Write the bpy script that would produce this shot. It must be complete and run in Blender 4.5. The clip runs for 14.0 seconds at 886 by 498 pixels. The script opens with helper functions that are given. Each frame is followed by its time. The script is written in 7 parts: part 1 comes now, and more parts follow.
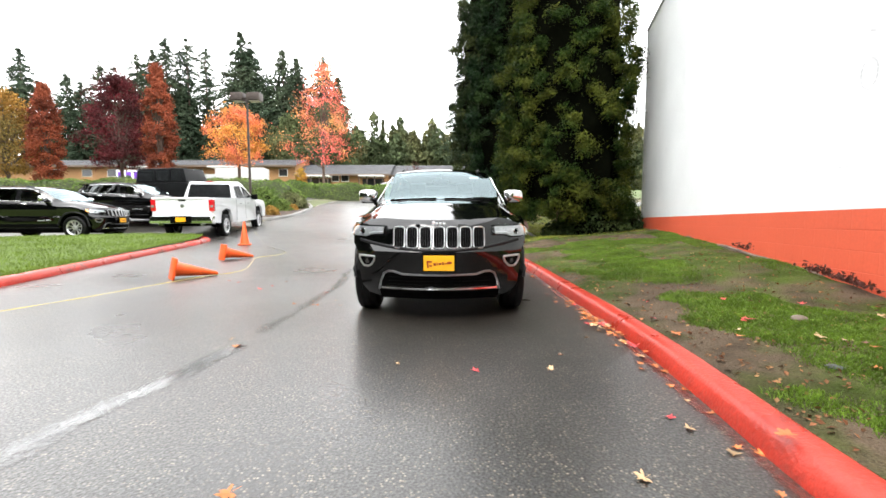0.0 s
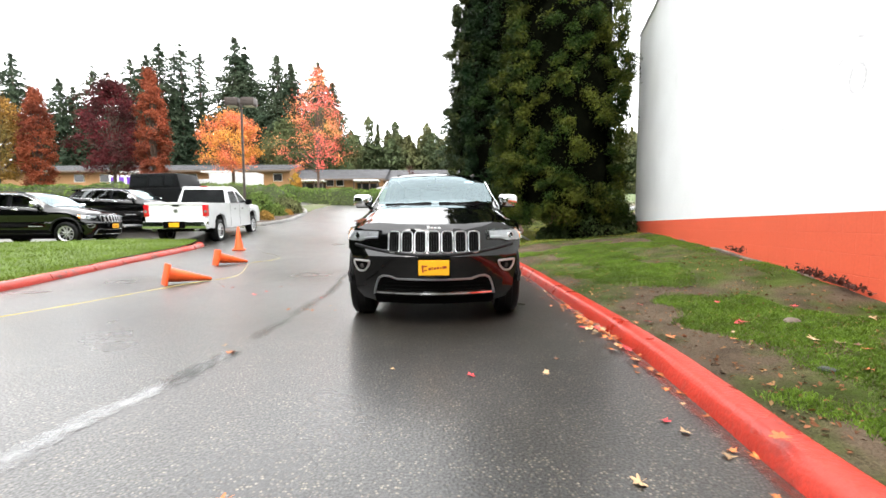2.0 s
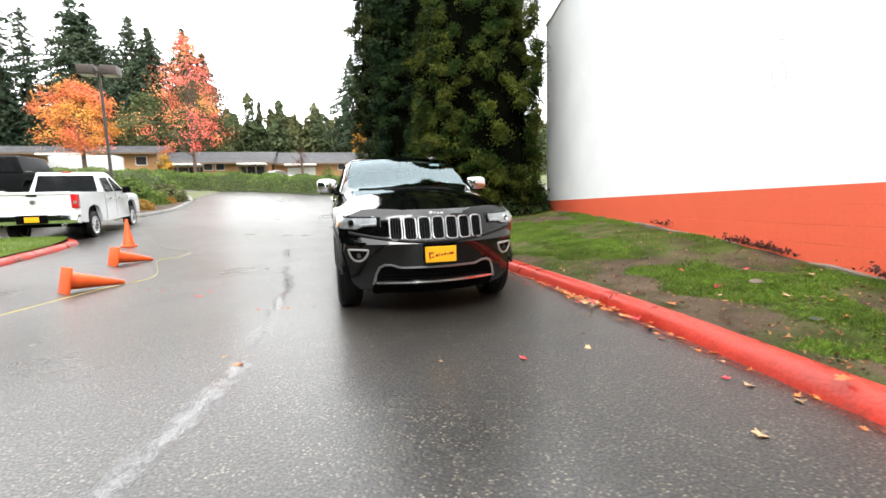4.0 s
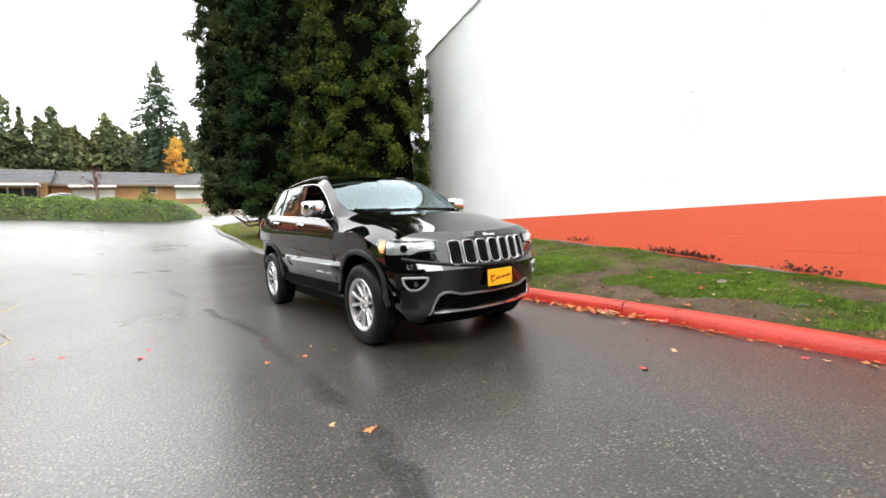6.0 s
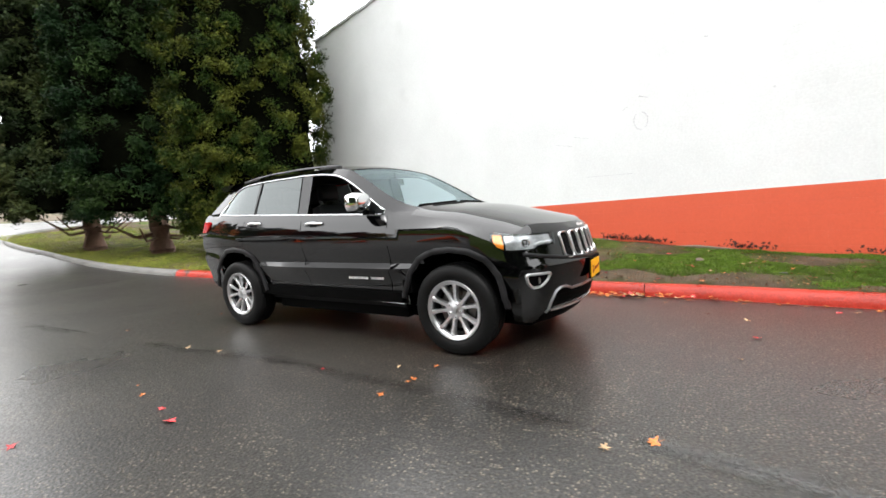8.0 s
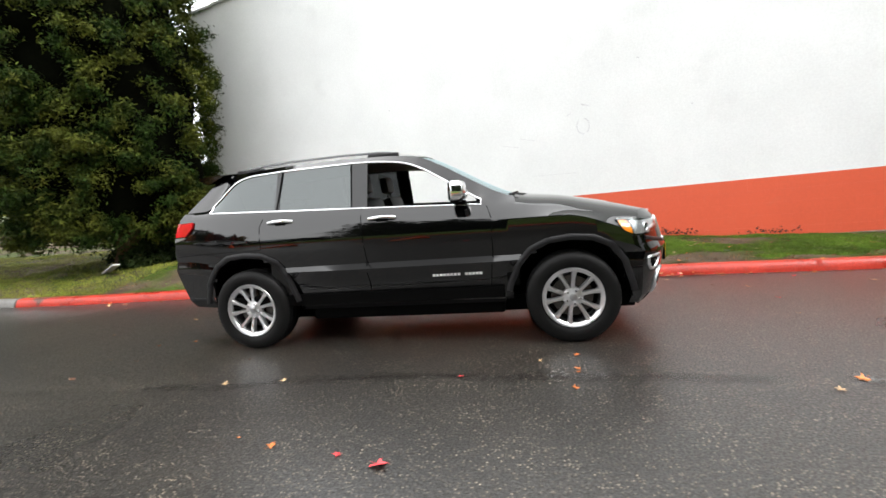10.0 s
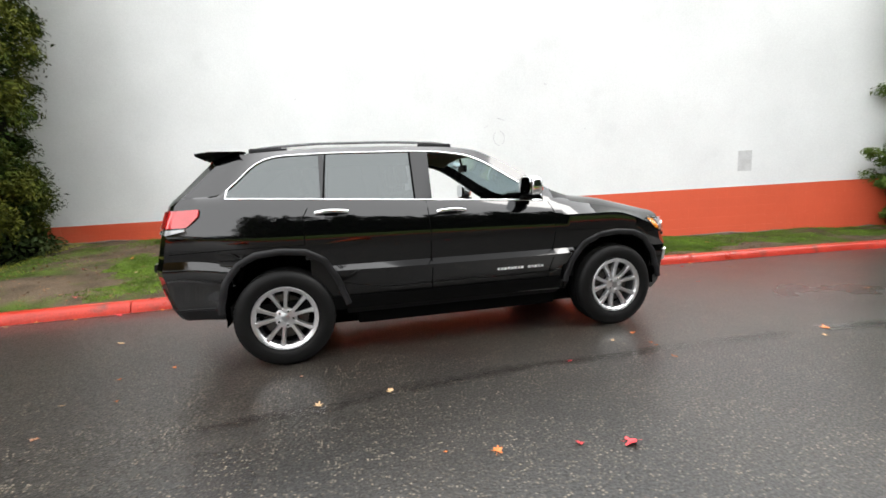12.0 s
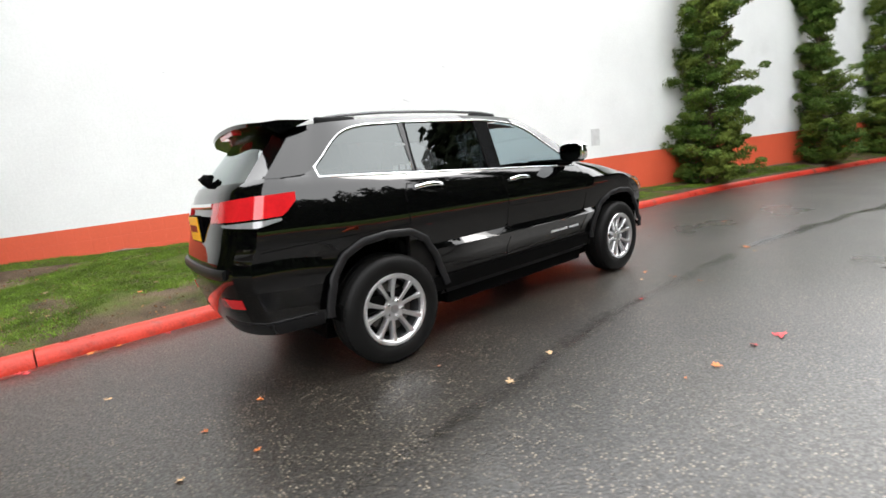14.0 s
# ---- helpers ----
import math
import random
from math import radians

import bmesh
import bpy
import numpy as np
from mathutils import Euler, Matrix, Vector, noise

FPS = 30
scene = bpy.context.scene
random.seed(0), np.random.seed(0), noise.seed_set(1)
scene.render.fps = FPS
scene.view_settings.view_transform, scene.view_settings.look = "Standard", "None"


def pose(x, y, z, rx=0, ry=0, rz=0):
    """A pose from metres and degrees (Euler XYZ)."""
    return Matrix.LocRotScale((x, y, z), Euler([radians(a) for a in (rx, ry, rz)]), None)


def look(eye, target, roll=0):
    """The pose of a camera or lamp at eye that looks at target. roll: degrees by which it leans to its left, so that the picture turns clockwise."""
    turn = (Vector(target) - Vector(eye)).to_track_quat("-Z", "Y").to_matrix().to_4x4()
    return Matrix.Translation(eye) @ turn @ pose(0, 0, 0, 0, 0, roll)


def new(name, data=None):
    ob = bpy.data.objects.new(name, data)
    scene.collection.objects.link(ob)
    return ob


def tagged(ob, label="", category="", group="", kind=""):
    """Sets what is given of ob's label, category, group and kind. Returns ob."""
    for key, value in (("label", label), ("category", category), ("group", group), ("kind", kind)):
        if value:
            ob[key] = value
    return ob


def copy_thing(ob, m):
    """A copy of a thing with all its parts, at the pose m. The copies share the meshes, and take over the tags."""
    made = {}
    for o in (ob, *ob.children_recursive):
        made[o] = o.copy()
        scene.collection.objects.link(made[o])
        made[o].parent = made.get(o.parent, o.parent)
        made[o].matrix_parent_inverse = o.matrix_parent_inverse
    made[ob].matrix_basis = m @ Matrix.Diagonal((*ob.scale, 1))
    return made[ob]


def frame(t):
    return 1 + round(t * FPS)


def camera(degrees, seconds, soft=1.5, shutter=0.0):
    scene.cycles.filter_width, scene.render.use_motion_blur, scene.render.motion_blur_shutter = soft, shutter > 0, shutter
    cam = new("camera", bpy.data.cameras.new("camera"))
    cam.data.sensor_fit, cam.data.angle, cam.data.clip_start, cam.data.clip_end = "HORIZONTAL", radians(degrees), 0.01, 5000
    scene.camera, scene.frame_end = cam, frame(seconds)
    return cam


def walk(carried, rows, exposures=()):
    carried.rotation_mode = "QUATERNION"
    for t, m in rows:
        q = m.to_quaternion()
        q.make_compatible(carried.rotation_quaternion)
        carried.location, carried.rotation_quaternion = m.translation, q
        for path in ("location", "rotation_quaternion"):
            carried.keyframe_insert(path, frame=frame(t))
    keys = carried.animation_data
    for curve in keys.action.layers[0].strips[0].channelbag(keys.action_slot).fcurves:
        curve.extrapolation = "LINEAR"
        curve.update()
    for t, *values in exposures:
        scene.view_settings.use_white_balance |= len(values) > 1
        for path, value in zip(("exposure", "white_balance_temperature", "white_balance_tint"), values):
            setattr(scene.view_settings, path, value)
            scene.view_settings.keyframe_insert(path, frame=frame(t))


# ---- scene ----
cam = camera(91.8, 14.0, soft=1.6, shutter=0.3)
PATH = [
    (0, (0.06, -4.973, 1.082), (0.05, -2.98, 0.918), -0.1),
    (0.5, (0.06, -4.969, 1.078), (0.054, -2.975, 0.92), 0.1),
    (1, (0.054, -4.97, 1.084), (0.053, -2.976, 0.93), 0.1),
    (1.5, (0.061, -4.975, 1.089), (0.066, -2.981, 0.941), -0.2),
    (2, (0.063, -4.969, 1.083), (0.075, -2.974, 0.939), -0.3),
    (2.5, (0.022, -4.991, 1.076), (0.128, -3.0, 0.912), 0.2),
    (2.7, (-0.044, -5.0, 1.076), (0.122, -3.017, 0.872), 0.3),
    (4.8, (-1.612, -4.411, 1.129), (-0.922, -2.545, 0.916), -2.3),
    (5, (-1.757, -4.332, 1.126), (-1.006, -2.487, 0.952), -2.3),
    (5.5, (-2.24, -4.046, 1.171), (-1.222, -2.333, 0.999), -3.1),
    (6, (-2.661, -3.657, 1.164), (-1.466, -2.061, 1.014), -2.8),
    (6.5, (-3.091, -3.26, 1.171), (-1.698, -1.832, 1.02), -2.7),
    (7, (-3.414, -2.8, 1.177), (-1.9, -1.504, 1.003), -5.1),
    (7.2, (-3.503, -2.602, 1.211), (-1.958, -1.345, 1.026), -4.6),
    (9.3, (-4.255, -0.413, 1.254), (-2.383, 0.25, 1.018), -5.6),
    (9.5, (-4.293, -0.193, 1.263), (-2.401, 0.407, 1.016), -5.2),
    (10, (-4.452, 0.359, 1.258), (-2.501, 0.735, 1.03), -4.9),
    (10.5, (-4.505, 0.899, 1.264), (-2.527, 1.085, 1.04), -5.1),
    (11, (-4.503, 1.431, 1.274), (-2.515, 1.373, 1.066), -3.7),
    (11.5, (-4.485, 1.965, 1.285), (-2.525, 1.663, 1.025), -4.3),
    (12, (-4.341, 2.479, 1.266), (-2.413, 2.008, 1.021), -2.4),
    (12.5, (-4.205, 3.014, 1.246), (-2.353, 2.311, 0.971), -3.0),
    (13, (-3.932, 3.496, 1.233), (-2.149, 2.641, 0.936), -3.8),
    (13.5, (-3.666, 3.959, 1.253), (-2.011, 2.884, 0.929), -3.8),
    (14, (-3.347, 4.361, 1.254), (-1.795, 3.148, 0.907), -6.2),
]
walk(cam, [(t, look(eye, target, roll)) for t, eye, target, roll in PATH], exposures=[(0, 1.7), (2.7, 1.7), (5, 1.64), (7, 1.54), (9.5, 1.38), (11.5, 1.4), (13, 1.4), (14, 1.5)])

# ---------------------------------------------------------------- world and light
SUN_UP, SUN_AROUND = 52, 205
world = bpy.data.worlds.new("overcast_sky")
scene.world = world
world.use_nodes = True
wn, wl = world.node_tree.nodes, world.node_tree.links
sky = wn.new("ShaderNodeTexSky")
sky.sky_type, sky.sun_disc = "NISHITA", False
sky.sun_elevation, sky.sun_rotation = radians(SUN_UP), radians(SUN_AROUND)
sky.air_density, sky.dust_density = 1.0, 4.0
grey = wn.new("ShaderNodeHueSaturation")
grey.inputs["Saturation"].default_value = 0.12
cloud = wn.new("ShaderNodeMix")
cloud.data_type = "RGBA"
cloud.inputs[0].default_value = 0.8
cloud.inputs[7].default_value = (13.2, 13.3, 13.4, 1)
wl.new(sky.outputs[0], grey.inputs["Color"])
wl.new(grey.outputs[0], cloud.inputs[6])
wl.new(cloud.outputs[2], wn["Background"].inputs[0])
wn["Background"].inputs[1].default_value = 0.125

sun = new("sun", bpy.data.lights.new("sun", "SUN"))
sun.data.energy, sun.data.angle, sun.data.color = 0.6, radians(25), (1.0, 0.97, 0.93)
sun.matrix_basis = Matrix.Rotation(radians(180 - SUN_AROUND), 4, "Z") @ Matrix.Rotation(radians(90 - SUN_UP), 4, "X")
sun.location = (0, 0, 40)


# ---------------------------------------------------------------- materials
def material(name, colour, rough=0.6, metal=0.0, vary=0.2, size=3.0, fine=60.0, bump=0.0, coat=0.0, spec=0.5,
             second=None, patch=1.0, low=0.42, high=0.6, rough_vary=0.0, island=0.0, random_ob=0.0, gain=0.0):
    """A surface with colour that varies at two scales, and a fine relief. second: a colour that shows in patches."""
    m = bpy.data.materials.new(name)
    m.use_nodes = True
    nodes, links = m.node_tree.nodes, m.node_tree.links
    p = nodes["Principled BSDF"]
    p.inputs["Roughness"].default_value, p.inputs["Metallic"].default_value = rough, metal
    p.inputs["Coat Weight"].default_value, p.inputs["Coat Roughness"].default_value = coat, 0.03
    p.inputs["Specular IOR Level"].default_value = spec
    place = nodes.new("ShaderNodeNewGeometry")

    def noise_at(scale, detail=3.0):
        n = nodes.new("ShaderNodeTexNoise")
        n.inputs["Scale"].default_value, n.inputs["Detail"].default_value = scale, detail
        links.new(place.outputs["Position"], n.inputs["Vector"])
        return n.outputs["Fac"]

    def ranged(value, a, b, c, d):
        r = nodes.new("ShaderNodeMapRange")
        links.new(value, r.inputs[0])
        for i, v in enumerate((a, b, c, d)):
            r.inputs[i + 1].default_value = v
        return r.outputs[0]

    def times(a, b):
        r = nodes.new("ShaderNodeMath")
        r.operation = "MULTIPLY"
        links.new(a, r.inputs[0])
        links.new(b, r.inputs[1])
        return r.outputs[0]

    base = nodes.new("ShaderNodeRGB")
    base.outputs[0].default_value = (*colour, 1)
    out = base.outputs[0]
    if second:
        mix = nodes.new("ShaderNodeMix")
        mix.data_type = "RGBA"
        links.new(ranged(noise_at(patch, 5.0), low, high, 0, 1), mix.inputs[0])
        links.new(out, mix.inputs[6])
        mix.inputs[7].default_value = (*second, 1)
        out = mix.outputs[2]
    coarse, small = noise_at(size), noise_at(fine)
    factor = times(ranged(coarse, 0.3, 0.7, 1 - vary, 1 + vary), ranged(small, 0.3, 0.7, 1 - vary * 0.7, 1 + vary * 0.7))
    if island:
        factor = times(factor, ranged(place.outputs["Random Per Island"], 0, 1, 1 - island, 1 + island))
    if random_ob:
        info = nodes.new("ShaderNodeObjectInfo")
        factor = times(factor, ranged(info.outputs["Random"], 0, 1, 1 - random_ob, 1 + random_ob))
    scale = nodes.new("ShaderNodeVectorMath")
    scale.operation = "SCALE"
    links.new(out, scale.inputs[0])
    links.new(factor, scale.inputs["Scale"])
    links.new(scale.outputs[0], p.inputs["Base Color"])
    if rough_vary:
        links.new(ranged(coarse, 0.3, 0.7, max(0.02, rough - rough_vary), rough + rough_vary), p.inputs["Roughness"])
    if bump:
        b = nodes.new("ShaderNodeBump")
        b.inputs["Strength"].default_value, b.inputs["Distance"].default_value = 1.0, bump
        links.new(small, b.inputs["Height"])
        links.new(b.outputs[0], p.inputs["Normal"])
    return m


def wet_asphalt():
    """Dark tarmac with pale grit, worn tracks and a thin film of rain that lies in patches."""
    m = material("wet_asphalt", (0.0092, 0.0075, 0.0055), 0.6, vary=0.5, size=0.8, fine=24, bump=0.0, spec=0.3)
    nodes, links = m.node_tree.nodes, m.node_tree.links
    p = nodes["Principled BSDF"]
    place = nodes.new("ShaderNodeNewGeometry")
    grit = nodes.new("ShaderNodeTexVoronoi")
    grit.inputs["Scale"].default_value = 58
    links.new(place.outputs["Position"], grit.inputs["Vector"])
    speck = nodes.new("ShaderNodeMapRange")
    links.new(grit.outputs["Color"], speck.inputs[0])
    for i, v in enumerate((0.42, 0.78, 0.0, 1.0)):
        speck.inputs[i + 1].default_value = v
    dot = nodes.new("ShaderNodeMapRange")
    links.new(grit.outputs["Distance"], dot.inputs[0])
    for i, v in enumerate((0.20, 0.46, 1.0, 0.0)):
        dot.inputs[i + 1].default_value = v
    both = nodes.new("ShaderNodeMath")
    both.operation = "MULTIPLY"
    links.new(speck.outputs[0], both.inputs[0])
    links.new(dot.outputs[0], both.inputs[1])
    mix = nodes.new("ShaderNodeMix")
    mix.data_type = "RGBA"
    patchy = nodes.new("ShaderNodeTexNoise")
    patchy.inputs["Scale"].default_value, patchy.inputs["Detail"].default_value = 5.0, 5
    links.new(place.outputs["Position"], patchy.inputs["Vector"])
    some = nodes.new("ShaderNodeMapRange")
    links.new(patchy.outputs["Fac"], some.inputs[0])
    for i, v in enumerate((0.38, 0.62, 0.3, 1.0)):
        some.inputs[i + 1].default_value = v
    fewer = nodes.new("ShaderNodeMath")
    fewer.operation = "MULTIPLY"
    links.new(both.outputs[0], fewer.inputs[0])
    links.new(some.outputs[0], fewer.inputs[1])
    links.new(fewer.outputs[0], mix.inputs[0])
    old = p.inputs["Base Color"].links[0].from_socket
    links.new(old, mix.inputs[6])
    mix.inputs[7].default_value = (0.235, 0.196, 0.145, 1)
    links.new(mix.outputs[2], p.inputs["Base Color"])
    wet = nodes.new("ShaderNodeTexNoise")
    wet.inputs["Scale"].default_value, wet.inputs["Detail"].default_value = 0.45, 4
    links.new(place.outputs["Position"], wet.inputs["Vector"])
    film = nodes.new("ShaderNodeMapRange")
    links.new(wet.outputs["Fac"], film.inputs[0])
    for i, v in enumerate((0.35, 0.65, 0.27, 0.36)):
        film.inputs[i + 1].default_value = v
    p.inputs["Coat IOR"].default_value = 1.62
    damp = nodes.new("ShaderNodeTexNoise")
    damp.inputs["Scale"].default_value, damp.inputs["Detail"].default_value = 75, 5
    links.new(place.outputs["Position"], damp.inputs["Vector"])
    spread = nodes.new("ShaderNodeMapRange")
    links.new(damp.outputs["Fac"], spread.inputs[0])
    for i, v in enumerate((0.42, 0.58, 0.58, 1.0)):
        spread.inputs[i + 1].default_value = v
    links.new(spread.outputs[0], p.inputs["Coat Weight"])
    links.new(film.outputs[0], p.inputs["Coat Roughness"])
    ripple = nodes.new("ShaderNodeBump")
    ripple.inputs["Strength"].default_value, ripple.inputs["Distance"].default_value = 0.6, 0.0007
    links.new(grit.outputs["Distance"], ripple.inputs["Height"])
    links.new(ripple.outputs[0], p.inputs["Coat Normal"])
    b = nodes.new("ShaderNodeBump")
    b.inputs["Strength"].default_value, b.inputs["Distance"].default_value = 0.8, 0.005
    links.new(grit.outputs["Distance"], b.inputs["Height"])
    links.new(b.outputs[0], p.inputs["Normal"])
    return m


def worn_film(name, colour, rough, coat, grain, bite, most=1.0):
    """Paint or dirt that has worn away in grains: it thins out towards the rim of its strip."""
    m = material(name, colour, rough, vary=0.25, size=4, fine=60, coat=coat, spec=0.3)
    nodes, links = m.node_tree.nodes, m.node_tree.links
    p = nodes["Principled BSDF"]
    cover = nodes.new("ShaderNodeAttribute")
    cover.attribute_name = "cover"
    place = nodes.new("ShaderNodeNewGeometry")
    left = cover.outputs["Fac"]
    for scale, share in ((grain, bite), (grain * 0.16, bite * 0.8)):
        n = nodes.new("ShaderNodeTexNoise")
        n.inputs["Scale"].default_value, n.inputs["Detail"].default_value = scale, 4
        links.new(place.outputs["Position"], n.inputs["Vector"])
        add = nodes.new("ShaderNodeMath")
        add.operation = "MULTIPLY_ADD"
        links.new(n.outputs["Fac"], add.inputs[0])
        add.inputs[1].default_value = share
        links.new(left, add.inputs[2])
        left = add.outputs[0]
    thin = nodes.new("ShaderNodeMapRange")
    links.new(left, thin.inputs[0])
    for i, v in enumerate((0.45 + bite * 0.9, 1.1 + bite * 0.9, 0.0, most)):
        thin.inputs[i + 1].default_value = v
    links.new(thin.outputs[0], p.inputs["Alpha"])
    return m


def block_paint(name, colour, stain, amount):
    """Paint on concrete blocks: faint courses 0.2 m high, chips and streaks of dirt."""
    m = material(name, colour, 0.55, vary=0.05, size=0.7, fine=35, second=stain, patch=0.9, low=0.62, high=0.85)
    nodes, links = m.node_tree.nodes, m.node_tree.links
    p = nodes["Principled BSDF"]
    co = nodes.new("ShaderNodeTexCoord")
    turn = nodes.new("ShaderNodeCombineXYZ")
    split = nodes.new("ShaderNodeSeparateXYZ")
    links.new(co.outputs["Object"], split.inputs[0])
    links.new(split.outputs[1], turn.inputs[0])
    links.new(split.outputs[2], turn.inputs[1])
    brick = nodes.new("ShaderNodeTexBrick")
    brick.inputs["Scale"].default_value = 1.0
    brick.inputs["Brick Width"].default_value, brick.inputs["Row Height"].default_value = 0.4, 0.2
    brick.inputs["Mortar Size"].default_value, brick.inputs["Mortar Smooth"].default_value = 0.006, 0.6
    links.new(turn.outputs[0], brick.inputs["Vector"])
    grain = nodes.new("ShaderNodeTexNoise")
    grain.inputs["Scale"].default_value, grain.inputs["Detail"].default_value = 40, 4
    links.new(co.outputs["Object"], grain.inputs["Vector"])
    add = nodes.new("ShaderNodeMath")
    add.operation = "MULTIPLY_ADD"
    links.new(grain.outputs["Fac"], add.inputs[0])
    add.inputs[1].default_value = -0.5
    links.new(brick.outputs["Fac"], add.inputs[2])
    b = nodes.new("ShaderNodeBump")
    b.invert = True
    b.inputs["Strength"].default_value, b.inputs["Distance"].default_value = amount, 0.006
    links.new(add.outputs[0], b.inputs["Height"])
    links.new(b.outputs[0], p.inputs["Normal"])
    return m


def glass(name, tint=(1, 1, 1), head_on=0.085, rough=0.0, mirrored=(0.93, 1.0, 1.0)):
    """A thin pane: it lets light through with its tint and mirrors more at a slant. head_on: the share mirrored straight on."""
    m = bpy.data.materials.new(name)
    m.use_nodes = True
    nodes, links = m.node_tree.nodes, m.node_tree.links
    clear, mirror, mix, slant = (nodes.new("ShaderNode" + k) for k in ("BsdfTransparent", "BsdfGlossy", "MixShader", "LayerWeight"))
    clear.inputs[0].default_value = (*tint, 1)
    mirror.inputs["Roughness"].default_value = rough
    mirror.inputs[0].default_value = (*mirrored, 1)
    slant.inputs[0].default_value = 0.5
    steep, gain = nodes.new("ShaderNodeMath"), nodes.new("ShaderNodeMath")
    steep.operation, gain.operation = "POWER", "MULTIPLY_ADD"
    links.new(slant.outputs["Facing"], steep.inputs[0])
    steep.inputs[1].default_value = 4.5
    links.new(steep.outputs[0], gain.inputs[0])
    gain.inputs[1].default_value, gain.inputs[2].default_value = 1 - head_on, head_on
    links.new(gain.outputs[0], mix.inputs[0])
    links.new(clear.outputs[0], mix.inputs[1])
    links.new(mirror.outputs[0], mix.inputs[2])
    links.new(mix.outputs[0], nodes["Material Output"].inputs[0])
    return m


ASPHALT = wet_asphalt()
EARTH = material("earth", (0.10, 0.075, 0.05), 0.95, vary=0.3, size=1.2, fine=30, second=(0.06, 0.09, 0.02), patch=0.05)
TURF = material("turf", (0.055, 0.08, 0.014), 0.9, vary=0.4, size=2.5, fine=70, bump=0.03, second=(0.092, 0.068, 0.046), patch=1.2, low=0.40, high=0.55, spec=0.1)
BLADE = material("grass_blade", (0.100, 0.168, 0.015), 0.6, vary=0.35, size=2.0, fine=9, island=0.35, spec=0.3)
RED_PAINT = material("red_kerb_paint", (0.39, 0.032, 0.018), 0.36, spec=0.35, vary=0.24, size=2.5, fine=45, bump=0.004, second=(0.085, 0.04, 0.032), patch=2.6, low=0.58, high=0.68, rough_vary=0.12)
CONCRETE = material("kerb_concrete", (0.17, 0.165, 0.155), 0.6, vary=0.2, size=1.5, fine=40, bump=0.003)
WHITE_WALL = block_paint("white_block_paint", (0.83, 0.845, 0.845), (0.72, 0.73, 0.73), 0.2)
RED_WALL = block_paint("orange_red_block_paint", (0.73, 0.115, 0.052), (0.66, 0.16, 0.09), 0.4)
FOOTING = material("bare_footing", (0.15, 0.115, 0.09), 0.85, vary=0.3, size=3, fine=25, bump=0.01)
BARK = material("bark", (0.09, 0.06, 0.045), 0.9, vary=0.35, size=4, fine=30, bump=0.02)
BARK_RED = material("reddish_bark", (0.17, 0.095, 0.065), 0.9, vary=0.3, size=4, fine=30, bump=0.02)


def leaf_material(name, colour, second=None, patch=0.5, spread=0.4):
    return material(name, colour, 0.6, vary=0.25, size=0.9, fine=7, second=second, patch=patch, low=0.45, high=0.6, island=spread, spec=0.06)


CEDAR_LIGHT = leaf_material("cedar_foliage", (0.016, 0.031, 0.0045), (0.064, 0.073, 0.011), 1.7)
CEDAR_DARK = leaf_material("dark_cedar_foliage", (0.007, 0.019, 0.006), (0.018, 0.034, 0.008), 0.7)
CEDAR_MID = leaf_material("grey_green_cedar_foliage", (0.016, 0.027, 0.009), (0.044, 0.054, 0.016), 0.7)
# near-black colour that stands for the shade deep inside foliage
SHADE = material("inner_shade", (0.003, 0.0035, 0.002), 0.95, vary=0.3, size=2, fine=15, spec=0.0)
JUNIPER = leaf_material("juniper_foliage", (0.062, 0.108, 0.020), (0.125, 0.165, 0.032), 1.6)
FIR = leaf_material("fir_foliage", (0.040, 0.060, 0.036), (0.060, 0.078, 0.046), 0.1)
WOOD_GREEN = leaf_material("woodland_foliage", (0.07, 0.095, 0.04), (0.12, 0.12, 0.05), 0.06)
RUST = leaf_material("rust_leaves", (0.26, 0.07, 0.034), (0.15, 0.04, 0.024), 0.3)
PLUM = leaf_material("plum_leaves", (0.11, 0.022, 0.025), (0.05, 0.018, 0.018), 0.35)
ORANGE = leaf_material("orange_leaves", (0.64, 0.31, 0.07), (0.64, 0.17, 0.09), 0.35)
SCARLET = leaf_material("scarlet_leaves", (0.70, 0.15, 0.12), (0.60, 0.29, 0.10), 0.3)
GOLD = leaf_material("gold_leaves", (0.48, 0.29, 0.05), (0.46, 0.22, 0.04), 0.3)
YELLOW = leaf_material("yellow_leaves", (0.34, 0.19, 0.045), (0.19, 0.14, 0.045), 0.25)
IVY = leaf_material("ivy_leaves", (0.085, 0.135, 0.028), (0.135, 0.185, 0.045), 0.6)


# ---------------------------------------------------------------- building helpers
def part(name, bm, mat, parent=None, label="", smooth=0.0, m=None):
    """One mesh object out of a bmesh, under parent. smooth: the angle in degrees under which edges are shaded smooth."""
    data = bpy.data.meshes.new(name)
    bm.to_mesh(data)
    bm.free()
    for one in (mat if isinstance(mat, (list, tuple)) else [mat]):
        data.materials.append(one)
    if smooth:
        data.shade_smooth()
        if smooth < 180:
            data.set_sharp_from_angle(angle=radians(smooth))
    ob = new(name, data)
    if parent:
        ob.parent = parent
    if m:
        ob.matrix_basis = m
    return tagged(ob, label) if label else ob


def raw(name, verts, faces, mat, parent=None, label="", smooth=0.0):
    """One mesh object straight from arrays."""
    data = bpy.data.meshes.new(name)
    data.from_pydata(verts, [], faces)
    data.materials.append(mat)
    if smooth:
        data.shade_smooth()
        if smooth < 180:
            data.set_sharp_from_angle(angle=radians(smooth))
    ob = new(name, data)
    if parent:
        ob.parent = parent
    return tagged(ob, label) if label else ob


